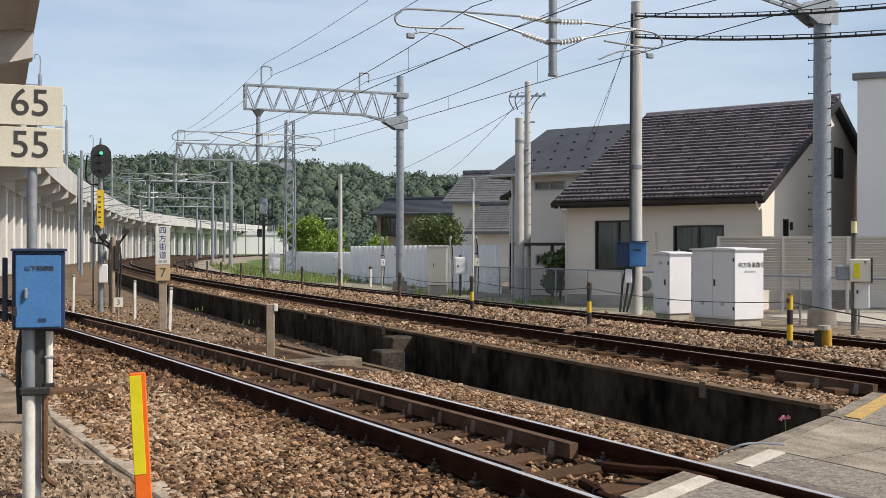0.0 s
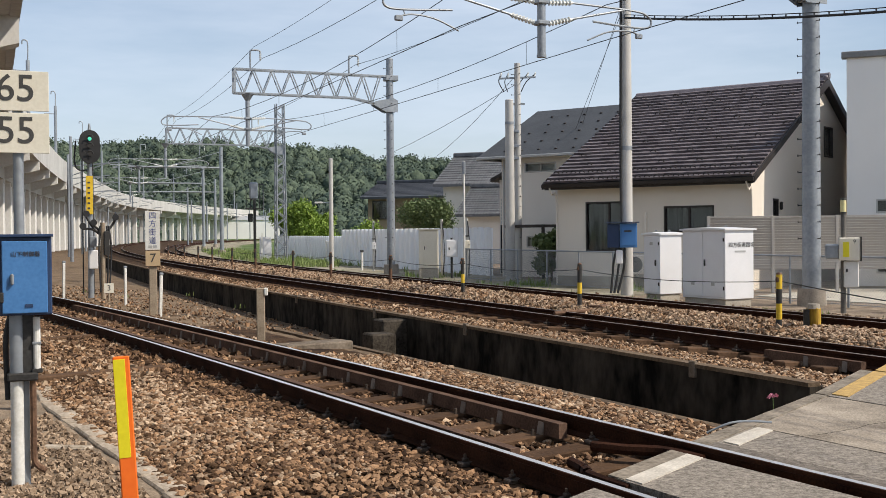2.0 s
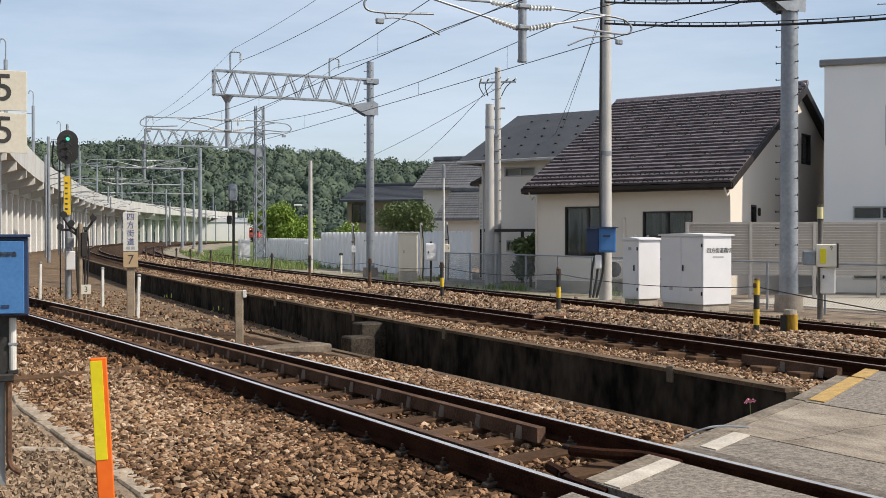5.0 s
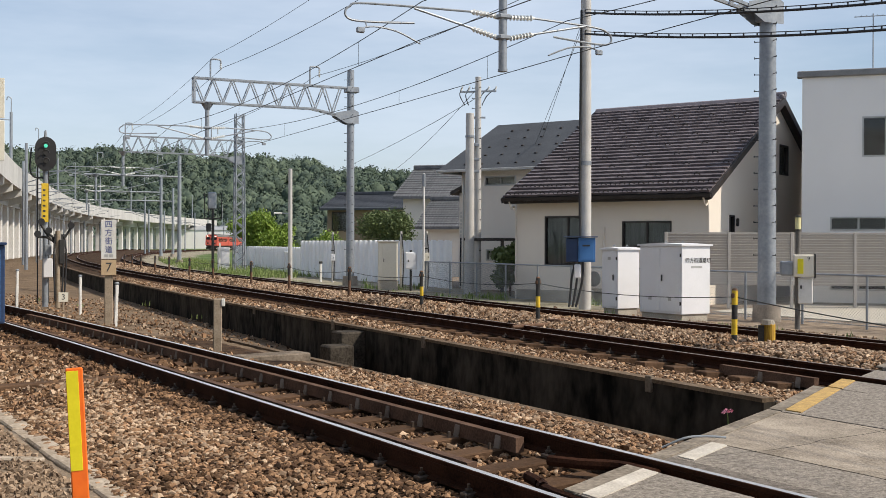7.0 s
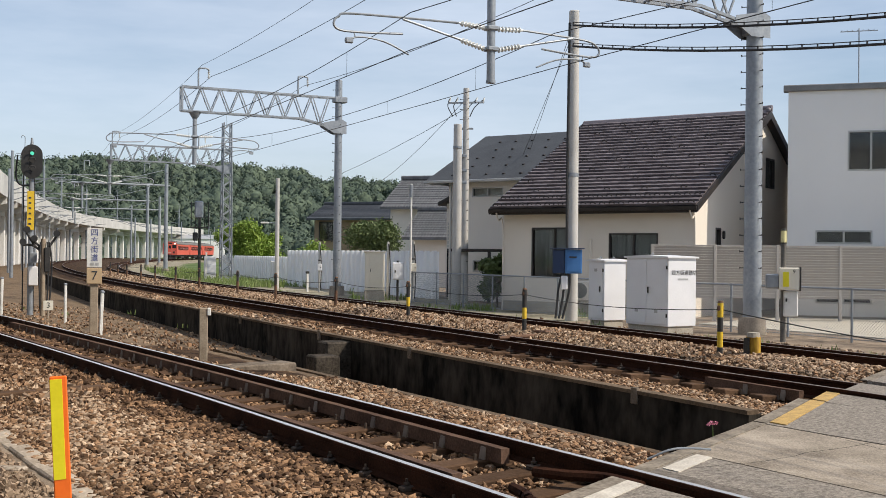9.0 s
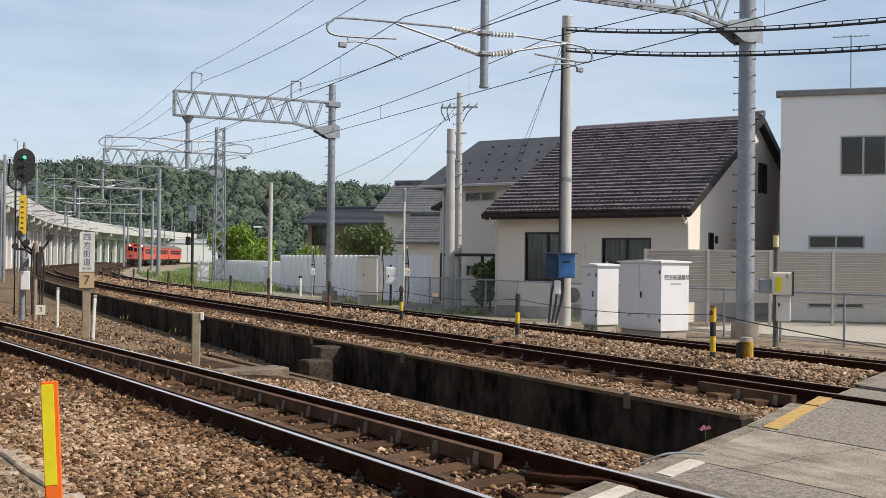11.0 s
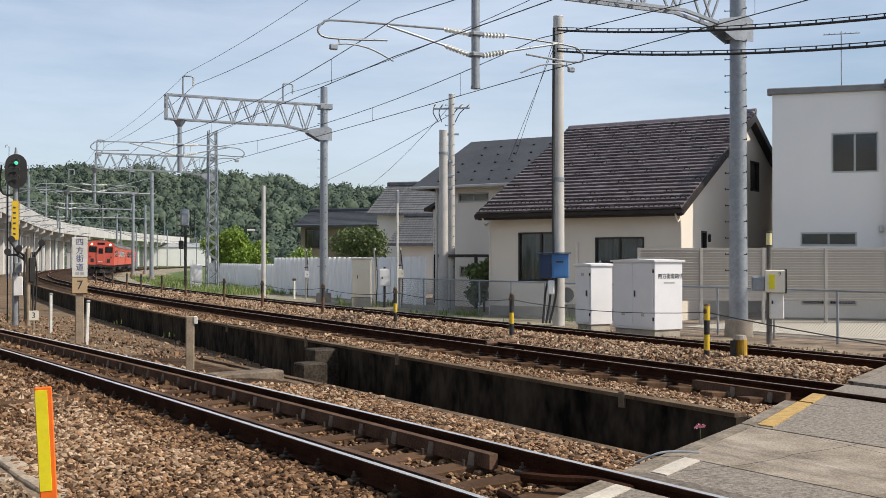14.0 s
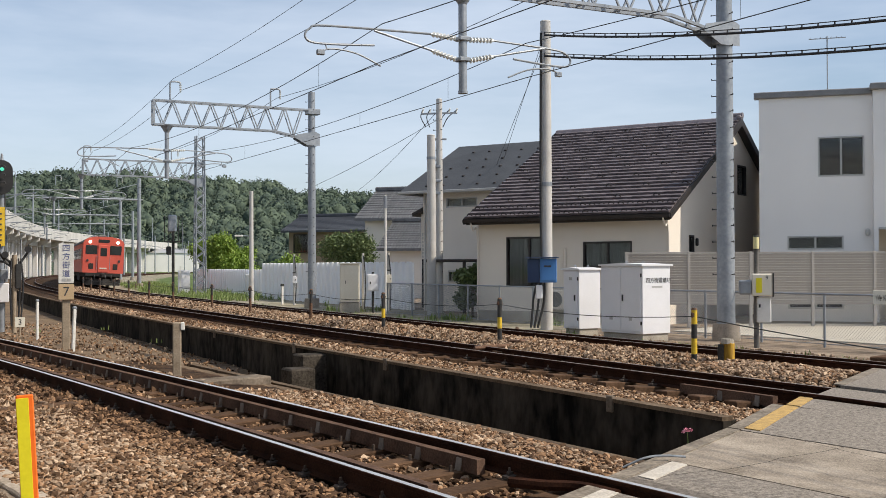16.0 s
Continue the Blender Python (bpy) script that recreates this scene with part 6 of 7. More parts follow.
hoarding()
apron = part("apron", prism(B(), [(23.5, 10, GZ - 0.1), (60, 0, GZ - 0.1), (60, 14, GZ - 0.1), (29, 25, GZ - 0.1), (23.5, 23.5, GZ - 0.1)], (0, 0, 0.13)), surface("pale_concrete_apron", (0.42, 0.38, 0.31), (0.54, 0.50, 0.42), 2, 0.9, bump=0.2, grain=20))
tagged(apron, "pale concrete parking apron by the houses", "pavement", kind="structure")


# ---- trees and weeds ----
M_LEAF = surface("leaf_green", (0.035, 0.075, 0.012), (0.12, 0.19, 0.035), 0.5, 0.6, bump=0, grain=6, island=0.7)
M_LEAF_BRIGHT = surface("leaf_bright", (0.09, 0.17, 0.015), (0.24, 0.33, 0.04), 0.5, 0.6, bump=0, grain=6, island=0.7)
M_LEAF_DARK = surface("leaf_dark", (0.035, 0.065, 0.018), (0.15, 0.195, 0.06), 0.5, 0.6, bump=0, grain=6, island=0.7)
M_BARK = surface("grey_brown_bark", (0.06, 0.045, 0.03), (0.16, 0.12, 0.085), 0.2, 0.9, bump=0.8, grain=30)


def leaf_cloud(name, centres, radii, count, size, mat, seed, parent=None, m=None, label="", kind=""):
    """Small two-triangle leaves scattered through several lobes."""
    rs = np.random.RandomState(seed)
    vs, fs = [], []
    C, R = np.array(centres), np.array(radii)
    pick = rs.choice(len(C), count, p=R**2 / np.sum(R**2))
    d = rs.normal(size=(count, 3))
    d /= np.linalg.norm(d, axis=1)[:, None]
    rad = rs.uniform(0.35, 1.0, count) ** 0.5 * (1 + 0.18 * rs.normal(size=count))
    P = C[pick] + d * (R[pick] * rad)[:, None] * np.array([1, 1, 0.85])
    a = rs.normal(size=(count, 3))
    a /= np.linalg.norm(a, axis=1)[:, None]
    b = np.cross(a, rs.normal(size=(count, 3)))
    b /= np.linalg.norm(b, axis=1)[:, None]
    s = size * rs.uniform(0.6, 1.4, count)[:, None]
    V = np.stack([P - a * s, P + b * s * 0.55, P + a * s, P - b * s * 0.55], 1).reshape(-1, 3)
    F = (np.arange(count)[:, None] * 4 + np.arange(4)[None]).tolist()
    me = bpy.data.meshes.new(name)
    me.from_pydata(V.tolist(), [], F)
    me.materials.append(mat)
    ob = new(name, me)
    if parent:
        ob.parent = parent
    if m is not None:
        ob.matrix_basis = m
    return tagged(ob, label, kind=kind)


def tree(x, y, h, spread, mat, seed, label, name="tree", leaves=5000, size=0.09, trunk=0.12, z=GZ):
    rs = np.random.RandomState(seed)
    t = thing(name, (x, y, z), label, "tree" if name == "tree" else "shrub", "trees and shrubs")
    part("trunk", rod(B(), (0, 0, -0.1), (0.05, 0, h * 0.6), trunk, trunk * 0.4, 10), M_BARK, t, smooth=True)
    cs, rr = [], []
    for k in range(9):
        a = rs.uniform(0, 6.28)
        q = rs.uniform(0.1, 0.75) * spread
        c = (q * math.cos(a), q * math.sin(a), h * (rs.uniform(0.3, 0.85) if name == "tree" else rs.uniform(0.1, 0.82)))
        cs.append(c)
        rr.append(spread * rs.uniform(0.28, 0.5))
        part("limb", rod(B(), (0, 0, h * rs.uniform(0.2, 0.45)), c, trunk * 0.4, trunk * 0.12, 7), M_BARK, t)
    leaf_cloud("crown", cs, rr, leaves, size, mat, seed, t, label="leafy crown")
    return t


tree(34.6, 86.5, 4.7, 2.4, M_LEAF_BRIGHT, 11, "bright green young tree beside the lattice tower", leaves=16000, size=0.10)
tree(36.6, 88.5, 4.0, 2.0, M_LEAF_BRIGHT, 12, "bright green young tree beside the lattice tower", leaves=12000, size=0.10)
tree(29.0, 53.5, 4.0, 2.0, M_LEAF_DARK, 13, "dark green garden tree behind the hoarding", leaves=16000, size=0.075)
tree(31.6, 47.0, 2.6, 1.2, M_LEAF, 15, "green garden shrub behind the hoarding", "shrub", leaves=3000)
tree(36.5, 77, 3.2, 1.8, M_LEAF, 16, "green hedge shrub behind the hoarding", "shrub", leaves=3500)
tree(33.0, 70, 2.9, 1.6, M_LEAF_BRIGHT, 17, "yellow-green hedge shrub behind the hoarding", "shrub", leaves=3500)
tree(24.0, 34.6, 2.2, 0.95, M_LEAF_DARK, 18, "dark green hedge shrub beside the cream house", "shrub", leaves=6000, size=0.07, trunk=0.05)
tree(24.4, 33.7, 2.1, 0.8, M_LEAF_DARK, 19, "dark green hedge shrub beside the cream house", "shrub", leaves=5000, size=0.07, trunk=0.05)


def weeds():
    rs = np.random.RandomState(8)
    vs, fs = [], []

    def tuft(x, y, h, n, z):
        for k in range(n):
            a = rs.uniform(0, 6.28)
            px, py = x + rs.normal(0, 0.12), y + rs.normal(0, 0.12)
            hh = h * rs.uniform(0.5, 1.2)
            lx, ly = math.cos(a), math.sin(a)
            w = 0.012 + 0.01 * rs.uniform()
            bend = hh * rs.uniform(0.1, 0.5)
            i = len(vs)
            vs.extend([(px - ly * w, py + lx * w, z), (px + ly * w, py - lx * w, z), (px + lx * bend * 0.4 + ly * w * 0.7, py + ly * bend * 0.4 - lx * w * 0.7, z + hh * 0.6), (px + lx * bend * 0.4 - ly * w * 0.7, py + ly * bend * 0.4 + lx * w * 0.7, z + hh * 0.6), (px + lx * bend, py + ly * bend, z + hh)])
            fs.extend([(i, i + 1, i + 2, i + 3), (i + 3, i + 2, i + 4)])

    for k in range(1500):
        y = rs.uniform(23, 100)
        x = c3(y) + rs.uniform(2.8, 6.5)
        dens = noise.noise(Vector((x * 0.3, y * 0.2, 0)))
        if dens > 0.27:
            tuft(x, y, rs.uniform(0.10, 0.36), 14, -0.47)
    for k in range(600):
        y = rs.uniform(58, 125)
        tuft(c3(y) + rs.uniform(3.4, 8.0), y, rs.uniform(0.2, 0.55), 12, -0.47)
    for k in range(260):
        y = rs.uniform(9, 40)
        x = c3(y) + rs.uniform(1.8, 3.5)
        tuft(x, y, rs.uniform(0.08, 0.25), 6, -0.47)
    for k in range(5):
        y = rs.uniform(24, 45)
        tuft(mixv(c1(y) + 2.4, c2(y) - 2.1, rs.uniform(0, 1)), y, rs.uniform(0.08, 0.3), 5, -0.6)
    me = bpy.data.meshes.new("weeds")
    me.from_pydata(vs, [], fs)
    me.materials.append(surface("grass_blades", (0.07, 0.13, 0.025), (0.26, 0.32, 0.10), 0.8, 0.7, bump=0, grain=3, island=0.7))
    tagged(new("weeds", me), "green and straw weeds along the far track", "weeds", kind="stuff")
    hz = thing("cable_end", (6.08, 6.22, -0.075), "short pale cable end at the crossing edge", "cable end")
    part("tube", tube_path([(-0.25, 0.1, 0.03), (-0.1, 0.02, 0.1), (0.05, -0.03, 0.11), (0.2, -0.12, 0.1)], 0.009), M_GALV, hz, smooth=True)
    # a flower
    f = thing("flower", (6.93, 6.72, -0.28), "single pink wild flower at the ditch edge", "flower")
    part("stem", tube_path([(0, 0, 0), (0.01, 0, 0.2), (0.0, 0.0, 0.36)], 0.004), M_LEAF, f)
    leaf_cloud("blossom", [(0, 0, 0.38), (0.04, 0, 0.38), (-0.04, 0, 0.375)], [0.022, 0.018, 0.018], 60, 0.010, surface("pink_petal", (0.55, 0.12, 0.22), (0.8, 0.4, 0.5), 0.1, 0.6, bump=0, grain=30, island=0.6), 5, f)


weeds()


# ---- train ----
M_VERMILION = surface("vermilion_train_paint", (0.56, 0.085, 0.055), (0.65, 0.12, 0.08), 1.5, 0.5, bump=0.03, grain=20)
M_TRAIN_ROOF = surface("grey_train_roof", (0.10, 0.095, 0.09), (0.18, 0.17, 0.16), 1.0, 0.8, bump=0.1, grain=10)
M_UNDER = surface("train_underframe", (0.012, 0.011, 0.010), (0.045, 0.04, 0.036), 0.5, 0.85, bump=0.2, grain=20)
M_TGLASS = surface("train_window", (0.008, 0.009, 0.010), (0.02, 0.022, 0.024), 0.6, 0.08, bump=0, grain=10)


def railcar(lead):
    c = thing("railcar", (0, 0, 0), "vermilion diesel railcar with lit headlamps" if lead else "vermilion diesel railcar trailing the first car", "train", "train")
    w, h0, h1 = 1.46, 1.05, 3.25
    sec = [(-w, h0), (w, h0), (w, h1), (w * 0.93, h1 + 0.2), (w * 0.75, h1 + 0.38), (w * 0.4, h1 + 0.48), (-w * 0.4, h1 + 0.48), (-w * 0.75, h1 + 0.38), (-w * 0.93, h1 + 0.2), (-w, h1)]
    part("body", prism(B(), [(x, -9.9, z) for x, z in sec[:3] + sec[-1:]], (0, 19.8, 0)), M_VERMILION, c, "vermilion body shell")
    part("roof", prism(B(), [(x, -9.88, z) for x, z in sec[2:]], (0, 19.76, 0)), M_TRAIN_ROOF, c, "weathered grey roof")
    for end in (-1, 1):
        m = Matrix() if end < 0 else pose(0, 0, 0, 0, 0, 180)
        face = part("cab_front", prism(B(), [(x * 0.99, -10.0, z) for x, z in sec], (0, 0.12, 0)), M_VERMILION, c, "vermilion cab front", m=m)
        for s in (-1, 1):
            part("windscreen", box(B(), 0.82, 0.03, 0.66, s * 0.86, -10.01, 2.42, bevel=0.03), M_TGLASS, face, "dark windscreen")
            part("headlamp", rod(B(), (s * 0.98, -10.06, 3.32), (s * 0.98, -9.95, 3.32), 0.11, seg=16), M_LAMP_ON if (lead and end < 0) else M_GALV, face, "lit round headlamp")
            part("tail_lamp", rod(B(), (s * 1.12, -10.04, 1.95), (s * 1.12, -9.95, 1.95), 0.09, seg=12), M_INK, face)
            part("grille", box(B(), 0.34, 0.03, 0.42, s * 0.86, -10.01, 1.32, bevel=0.02), M_UNDER, face)
            part("handrail", rod(B(), (s * 0.46, -10.06, 1.3), (s * 0.46, -10.06, 2.3), 0.02, seg=6), M_GALV, face)
            part("step", box(B(), 0.3, 0.3, 0.06, s * 1.05, -9.95, 0.62), M_UNDER, face)
        door = part("gangway_door", box(B(), 0.78, 0.06, 1.98, 0, -10.02, 1.12, bevel=0.02), M_VERMILION, face)
        part("door_window", box(B(), 0.46, 0.03, 0.6, 0, -10.055, 2.3, bevel=0.02), M_TGLASS, door)
        part("number_bar", box(B(), 0.5, 0.02, 0.1, 0, -10.06, 1.35), M_SIGN, door)
        part("destination_box", box(B(), 0.8, 0.05, 0.24, 0, -10.0, 3.28, bevel=0.03), M_TGLASS, face)
        part("buffer_beam", box(B(), 2.5, 0.3, 0.3, 0, -9.85, 0.78, bevel=0.03), M_UNDER, face)
        part("coupler", box(B(), 0.3, 0.6, 0.3, 0, -10.2, 0.72, bevel=0.05), M_UNDER, face)
        part("snow_plough", prism(B(), [(-1.25, -9.9, 0.15), (0, -10.25, 0.15), (1.25, -9.9, 0.15), (1.25, -9.7, 0.15), (-1.25, -9.7, 0.15)], (0, 0, 0.45)), M_UNDER, face, "dark snow plough")
        for k in range(4):
            part("hose", tube_path([(-0.6 + 0.4 * k, -10.02, 0.9), (-0.6 + 0.4 * k, -10.16, 0.7), (-0.55 + 0.4 * k, -10.04, 0.45)], 0.03), M_BLACK, face)
    for s in (-1, 1):
        for k in range(9):
            y = -6.4 + 1.6 * k
            wdw = part("window", box(B(), 0.03, 1.1, 0.82, s * (w + 0.004), y, 2.05, bevel=0.012), M_TGLASS, c)
            part("frame", box(B(), 0.03, 1.15, 0.05, s * (w + 0.012), y, 2.42), M_GALV, wdw)
        for y in (-8.1, 8.1):
            d = part("door", box(B(), 0.03, 1.0, 2.0, s * (w + 0.003), y, 1.1, bevel=0.012), M_VERMILION, c)
            part("door_window", box(B(), 0.03, 0.6, 0.7, s * (w + 0.012), y, 2.15, bevel=0.01), M_TGLASS, d)
        part("rain_strip", box(B(), 0.05, 19.6, 0.05, s * (w + 0.02), 0, h1 - 0.02), M_TRAIN_ROOF, c)
        part("skirt_box", box(B(), 0.5, 5.0, 0.65, s * 1.05, 0, 0.38, bevel=0.03), M_UNDER, c)
    part("underframe", box(B(), 2.5, 19.2, 0.35, 0, 0, 0.72), M_UNDER, c)
    for k in range(6):
        part("roof_vent", box(B(), 0.6, 0.9, 0.2, 0, -7.5 + 3 * k, 3.7, bevel=0.05), M_TRAIN_ROOF, c)
    for y in (-7, 7):
        b = part("bogie", box(B(), 2.1, 3.2, 0.3, 0, y, 0.45, bevel=0.03), M_UNDER, c)
        for dy in (-1.05, 1.05):
            for s in (-1, 1):
                part("wheel", rod(B(), (s * 0.5, y + dy, 0.43), (s * 0.62, y + dy, 0.43), 0.43, seg=20), M_UNDER, b)
    return c


railcar_lead = railcar(True)
railcar_rear = railcar(False)
railcar_last = railcar(False)


# ---- roof tiles of the cream house ----
def roof_tiles():
    rows, cols = 27, 22
    slope_len = math.hypot(HW, HR - HE)
    ang = math.degrees(math.atan2(HR - HE, HW))
    tl, tw = slope_len / rows, HL / cols
    prof = [(-0.5, 0.0), (-0.3, 0.005), (-0.1, 0.006), (0.1, 0.002), (0.3, 0.0), (0.5, 0.001)]
    bm = B()
    top0 = [bm.verts.new((x * tw, 0, z + 0.092)) for x, z in prof]
    top1 = [bm.verts.new((x * tw, tl * 1.06, z + 0.012)) for x, z in prof]
    bot0 = [bm.verts.new((x * tw, 0.004, z + 0.012)) for x, z in prof]
    for k in range(5):
        bm.faces.new((top0[k], top0[k + 1], top1[k + 1], top1[k]))
        bm.faces.new((bot0[k], bot0[k + 1], top0[k + 1], top0[k]))
    for a, b, c in ((top0[0], top1[0], bot0[0]), (top0[-1], bot0[-1], top1[-1])):
        bm.faces.new((a, b, c))
    bmesh.ops.recalc_face_normals(bm, faces=bm.faces[:])
    me = mesh_of("roof_tile", bm, M_TILE)
    gm = mesh_of("snow_guard", tube_path([(-0.1, 0, 0), (-0.08, -0.02, 0.08), (0, -0.03, 0.12), (0.08, -0.02, 0.08), (0.1, 0, 0)], 0.022, 5, 2), M_TRIM)
    deck = Matrix.Translation((0, -0.03, HE)) @ pose(0, 0, 0, ang)
    upper = B()
    for r in range(rows):
        for c in range(cols):
            m = deck @ pose(tw * (c + 0.5), tl * r, random.uniform(-0.004, 0.004), 0, 0, random.uniform(-0.5, 0.5))
            if r < 13:
                share("roof_tile", me, house, m)
            else:
                old = len(upper.verts)
                upper.from_mesh(me)
                upper.verts.ensure_lookup_table()
                for v in upper.verts[old:]:
                    v.co = m @ v.co
            if r in (0, 2) or (r % 3 == 1 and r > 3 and (c + 2 * (r // 3)) % 4 == 1):
                share("snow_guard", gm, house, deck @ pose(tw * (c + 0.5), tl * (r + 0.35), 0.04))
    tagged(part("upper_tiles", upper, M_TILE_FAR, house, "upper courses of dark roof tiles"), kind="stuff")


roof_tiles()


# ---- ballast ----
def stone_shapes(n, seed):
    rs = np.random.RandomState(seed)
    v = np.array([(x, y, z) for x in (-1, 1) for y in (-1, 1) for z in (-1, 1)], float) * 0.68
    f = np.array([(0, 1, 3), (0, 3, 2), (4, 6, 7), (4, 7, 5), (0, 4, 5), (0, 5, 1), (2, 3, 7), (2, 7, 6), (0, 2, 6), (0, 6, 4), (1, 5, 7), (1, 7, 3)])
    out = []
    for k in range(n):
        w = (v + rs.uniform(-0.36, 0.36, v.shape)) * np.array([1.15, rs.uniform(0.65, 1.0), rs.uniform(0.5, 0.85)])
        q = Euler(rs.uniform(0, 6.28, 3)).to_matrix()
        out.append(w @ np.array(q).T)
    return out, f


def round_shapes(n, seed):
    """Worn twelve-cornered stones."""
    rs = np.random.RandomState(seed)
    bm = B()
    bmesh.ops.create_icosphere(bm, subdivisions=1, radius=1)
    v = np.array([q.co[:] for q in bm.verts])
    f = np.array([[q.index for q in p.verts] for p in bm.faces])
    bm.free()
    out = []
    for k in range(n):
        w = v * rs.uniform(0.58, 1.24, (len(v), 1)) * np.array([1.15, rs.uniform(0.7, 1.0), rs.uniform(0.5, 0.8)])
        q = Euler((rs.normal(0, 0.35), rs.normal(0, 0.35), rs.uniform(0, 6.28))).to_matrix()
        out.append(w @ np.array(q).T)
    return out, f


SHAPES, STONE_F = stone_shapes(40, 2)
ROUND, ROUND_F = round_shapes(48, 7)


def scatter(name, spots, sizes, mat, label, seed, shapes=SHAPES, tris=STONE_F):
    rs = np.random.RandomState(seed)
    n = len(spots)
    P, S = np.array(spots), np.array(sizes)
    base = np.array(shapes)
    V = base[rs.randint(0, len(base), n)]
    a = rs.uniform(0, 6.28, n)
    c, s = np.cos(a)[:, None], np.sin(a)[:, None]
    x = V[:, :, 0] * c - V[:, :, 1] * s
    y = V[:, :, 0] * s + V[:, :, 1] * c
    V = np.stack([x, y, V[:, :, 2]], -1) * S[:, None, None] + P[:, None, :]
    nv, nf = V.shape[1], len(tris)
    F = (tris[None] + (np.arange(n) * nv)[:, None, None]).reshape(-1)
    me = bpy.data.meshes.new(name)
    me.vertices.add(n * nv)
    me.vertices.foreach_set("co", V.reshape(-1))
    me.loops.add(len(F))
    me.loops.foreach_set("vertex_index", F)
    me.polygons.add(n * nf)
    me.polygons.foreach_set("loop_start", np.arange(0, len(F), 3))
    me.update(calc_edges=True)
    me.shade_flat()
    me.materials.append(mat)
    return tagged(new(name, me), label, "ballast", kind="stuff")


def spread(lo, hi, y0, y1, per, r0, r1, seed, keep=None):
    """Random places between two lines along the tracks."""
    rs = np.random.RandomState(seed)
    width = np.mean([hi(y) - lo(y) for y in np.linspace(y0, y1, 9)])
    n = int(per * width * (y1 - y0))
    ps, ss = [], []
    for k in range(n):
        y = rs.uniform(y0, y1)
        x = rs.uniform(lo(y), hi(y))
        if y < road_edge(x) + 0.12 or (keep and not keep(x, y)):
            continue
        for fn in (c1, c2):
            if abs(x - fn(y)) < 1.06 and abs((y - (5.6 if fn is c1 else 9.0)) / 0.62 % 1 - 0.5) > 0.3 and rs.uniform() < (0.45 if abs(x - fn(y)) < 0.5 else 0.75):
                break
        else:
            r = rs.uniform(r0, r1) * (1.4 if rs.uniform() < 0.15 else 1)
            ps.append((x, y, ground_z(x, y) + r * rs.uniform(0.05, 0.75)))
            ss.append(r)
    return ps, ss


NEAR = lambda x, y: not (2.35 < x < 3.75 and 6.3 < y < 6.95)
BEDS = [
    (lambda y: 2.02, lambda y: c1(y) - 0.64, 5.2, 13, 1450, 0.015, 0.031, NEAR),
    (lambda y: 2.02, lambda y: c1(y) - 0.64, 13, 28, 480, 0.023, 0.040, None),
    (lambda y: c1(y) - 0.49, lambda y: c1(y) + 0.49, 5.4, 14, 620, 0.015, 0.031, None),
    (lambda y: c1(y) - 0.5, lambda y: c1(y) + 0.5, 14, 32, 150, 0.03, 0.055, None),
    (lambda y: c1(y) + 0.64, lambda y: 6.72 + 0.02 * y, 6.0, 14, 1050, 0.016, 0.031, None),
    (lambda y: c1(y) + 0.64, lambda y: c1(y) + 1.4, 14, 34, 240, 0.018, 0.034, None),
    (lambda y: c2(y) - 1.95, lambda y: c2(y) - 0.64, 7.8, 20, 900, 0.015, 0.030, None),
    (lambda y: c2(y) - 1.95, lambda y: c2(y) - 0.64, 20, 55, 230, 0.028, 0.05, None),
    (lambda y: c2(y) - 0.49, lambda y: c2(y) + 0.49, 8.5, 30, 90, 0.03, 0.05, None),
    (lambda y: c2(y) + 0.64, lambda y: c3(y) - 0.64, 8.5, 20, 850, 0.018, 0.035, None),
    (lambda y: c2(y) + 0.64, lambda y: c3(y) - 0.64, 20, 40, 420, 0.024, 0.045, None),
    (lambda y: c2(y) + 0.64, lambda y: c3(y) - 0.64, 40, 80, 150, 0.035, 0.06, None),
    (lambda y: c3(y) + 0.64, lambda y: c3(y) + 1.6, 10, 40, 90, 0.03, 0.055, None),
    (lambda y: c1(y) + 1.7, lambda y: c2(y) - 2.1, 19, 46, 14, 0.015, 0.04, None),
]
allp, alls = [], []
for i, (lo, hi, a, b, per, r0, r1, keep) in enumerate(BEDS):
    p, s = spread(lo, hi, a, b, per, r0, r1, 40 + i, keep)
    allp += p
    alls += s
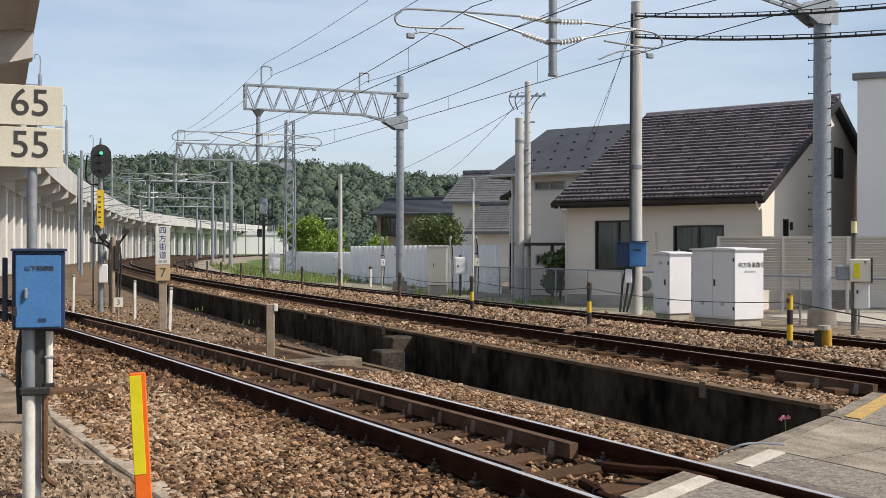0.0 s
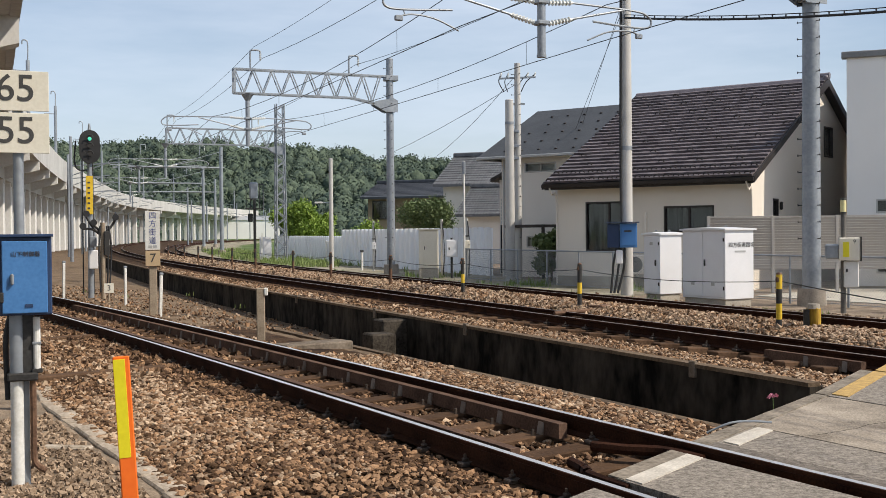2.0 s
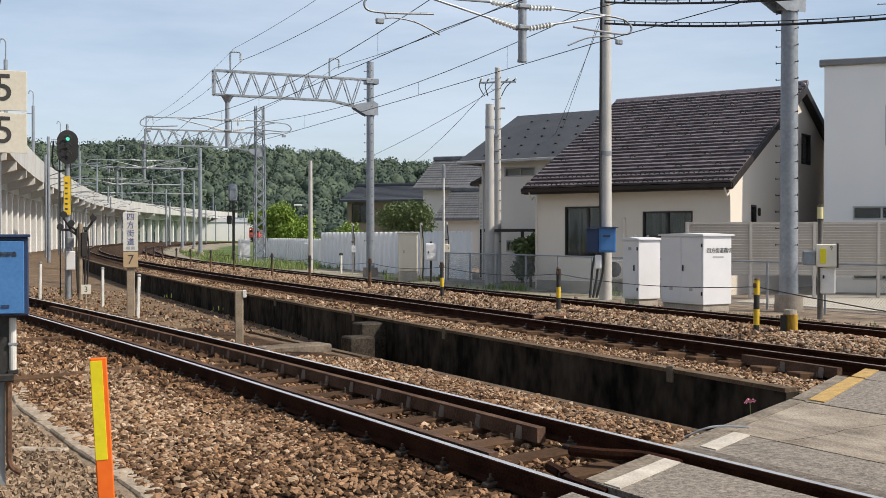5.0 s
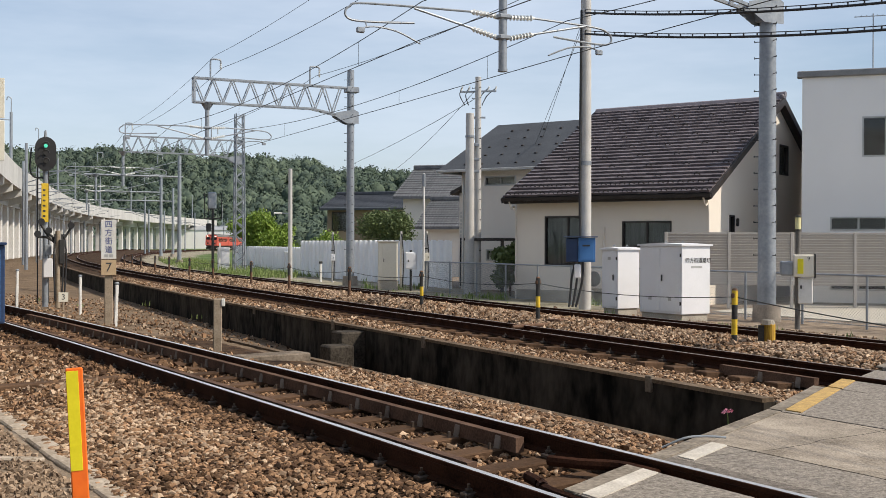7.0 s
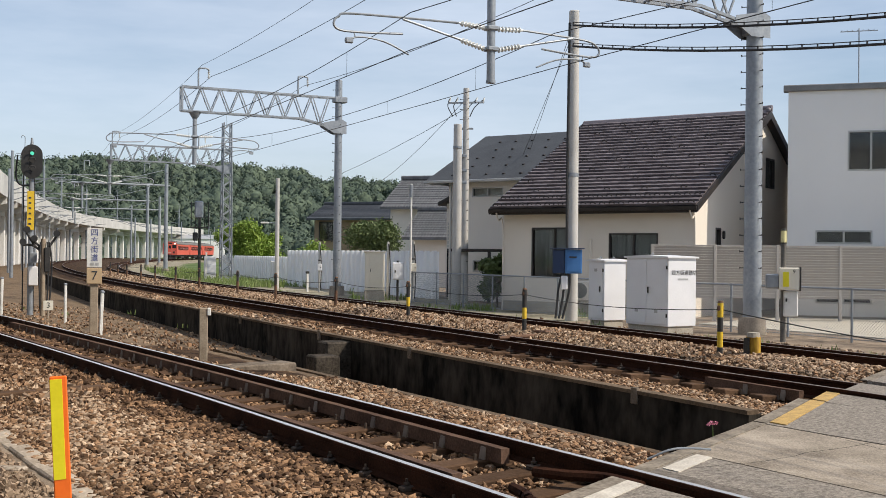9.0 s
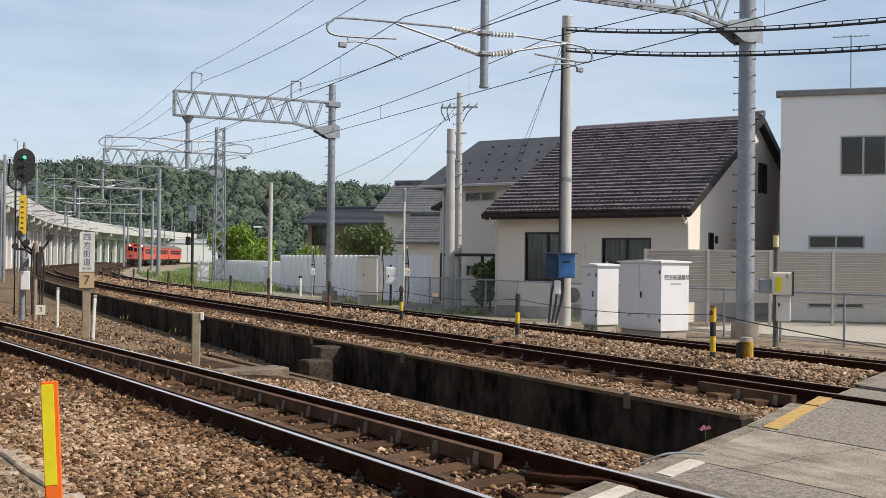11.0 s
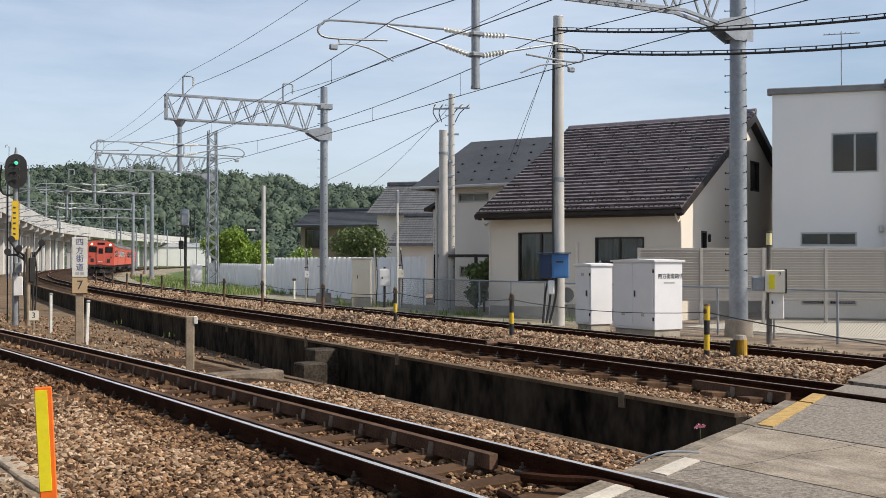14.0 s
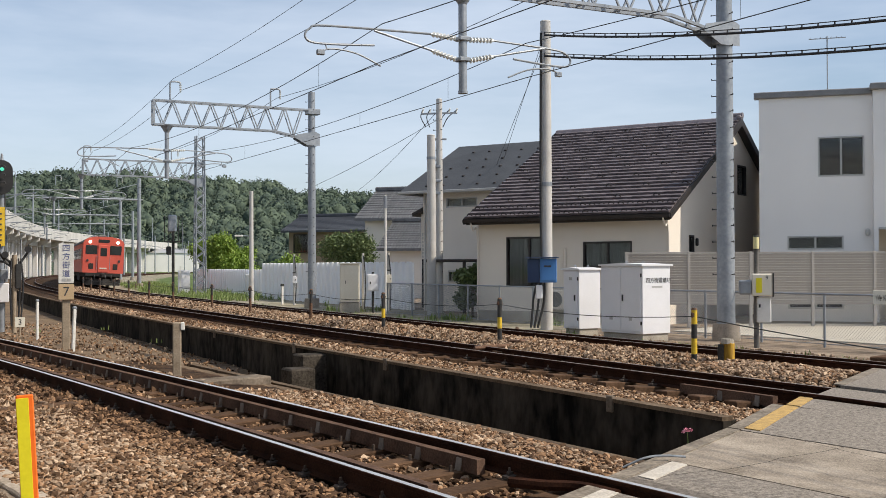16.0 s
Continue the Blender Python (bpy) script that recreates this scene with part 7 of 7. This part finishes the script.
# rusty stones lie close to the rails, pale ones on the banks, in uneven drifts
draw = np.random.RandomState(31)
kinds = []
for x, y, z in allp:
    d = min(abs(x - c1(y)), abs(x - c2(y)), abs(x - c3(y)))
    drift = noise.noise(Vector((x * 0.9, y * 0.6, 2.0)))
    bank = c2(y) + 0.85 < x < c3(y) - 0.75
    pale = (0.62 if bank else 0.07 if d < 1.15 else 0.32) + 0.3 * drift
    dark = (0.04 if bank else 0.32 if d < 1.15 else 0.14) - 0.2 * drift
    u = draw.uniform()
    kinds.append(1 if u < pale else 2 if u > 1 - dark else 0)
for k, (mt, lab) in enumerate(((M_STONE, "rust-brown crushed ballast stones"), (M_STONE_PALE, "pale beige crushed ballast stones"), (M_STONE_DARK, "dark brown crushed ballast stones"))):
    for near, (shp, tri) in ((True, (ROUND, ROUND_F)), (False, (SHAPES, STONE_F))):
        sel = [i for i, j in enumerate(kinds) if j == k and (allp[i][1] < 12) == near]
        scatter("ballast_stones", [allp[i] for i in sel], [alls[i] for i in sel], mt, lab, 5 + k, shp, tri)
p, s = spread(lambda y: -0.4, lambda y: 1.86, 4.2, 11, 820, 0.012, 0.024, 70)
p2, s2 = spread(lambda y: c3(y) + 1.7, lambda y: c3(y) + 4.5, 10, 24, 110, 0.02, 0.045, 71)
M_PEBBLE = surface("grey_gravel_stone", (0.05, 0.032, 0.021), (0.50, 0.37, 0.26), 0.3, 0.9, grain=60, island=0.7)
scatter("gravel_stones", p + p2, s + s2, M_PEBBLE, "grey crushed gravel stones", 6)

# the stones nearest to the crossing, one by one
one = []
for k in range(8):
    me = bpy.data.meshes.new("stone")
    me.from_pydata((ROUND[k] * 0.026).tolist(), [], ROUND_F.tolist())
    me.materials.append(M_STONE_PART)
    one.append(me)
rs = np.random.RandomState(9)
for k in range(300):
    x, y = rs.uniform(2.35, 3.75), rs.uniform(6.3, 6.95)
    share("stone", one[k % 8], ground, pose(x, y, ground_z(x, y) + rs.uniform(0, 0.025), 0, 0, rs.uniform(0, 360)) @ Matrix.Scale(rs.uniform(0.75, 1.25), 4))


# ---- movement ----
TRAIN_YS = np.arange(40.0, 900.0, 0.5)
TRAIN_XS = np.array([c3(y) for y in TRAIN_YS])
TRAIN_S = np.concatenate([[0], np.cumsum(np.hypot(np.diff(TRAIN_XS), np.diff(TRAIN_YS)))])


def on_track(s):
    y = float(np.interp(s, TRAIN_S, TRAIN_YS))
    return Vector((c3(y), y, 0.0))


def car_pose(front):
    """A car whose front stands at that distance along the far track."""
    a, b = on_track(front + 3.0), on_track(front + 17.0)
    mid, d = (a + b) / 2, b - a
    return pose(mid.x, mid.y, 0.0, 0, 2.5, -math.degrees(math.atan2(d.x, d.y)))


def motions():
    s_end = float(np.interp(82.2, TRAIN_YS, TRAIN_S))
    for car, behind in ((railcar_lead, 0.0), (railcar_rear, 20.6), (railcar_last, 41.2)):
        rows = []
        for k in range(33):
            t = 0.5 * k
            rows.append((t, car_pose(s_end + 21.5 * (16.0 - t) + behind)))
        walk(car, rows)


motions()
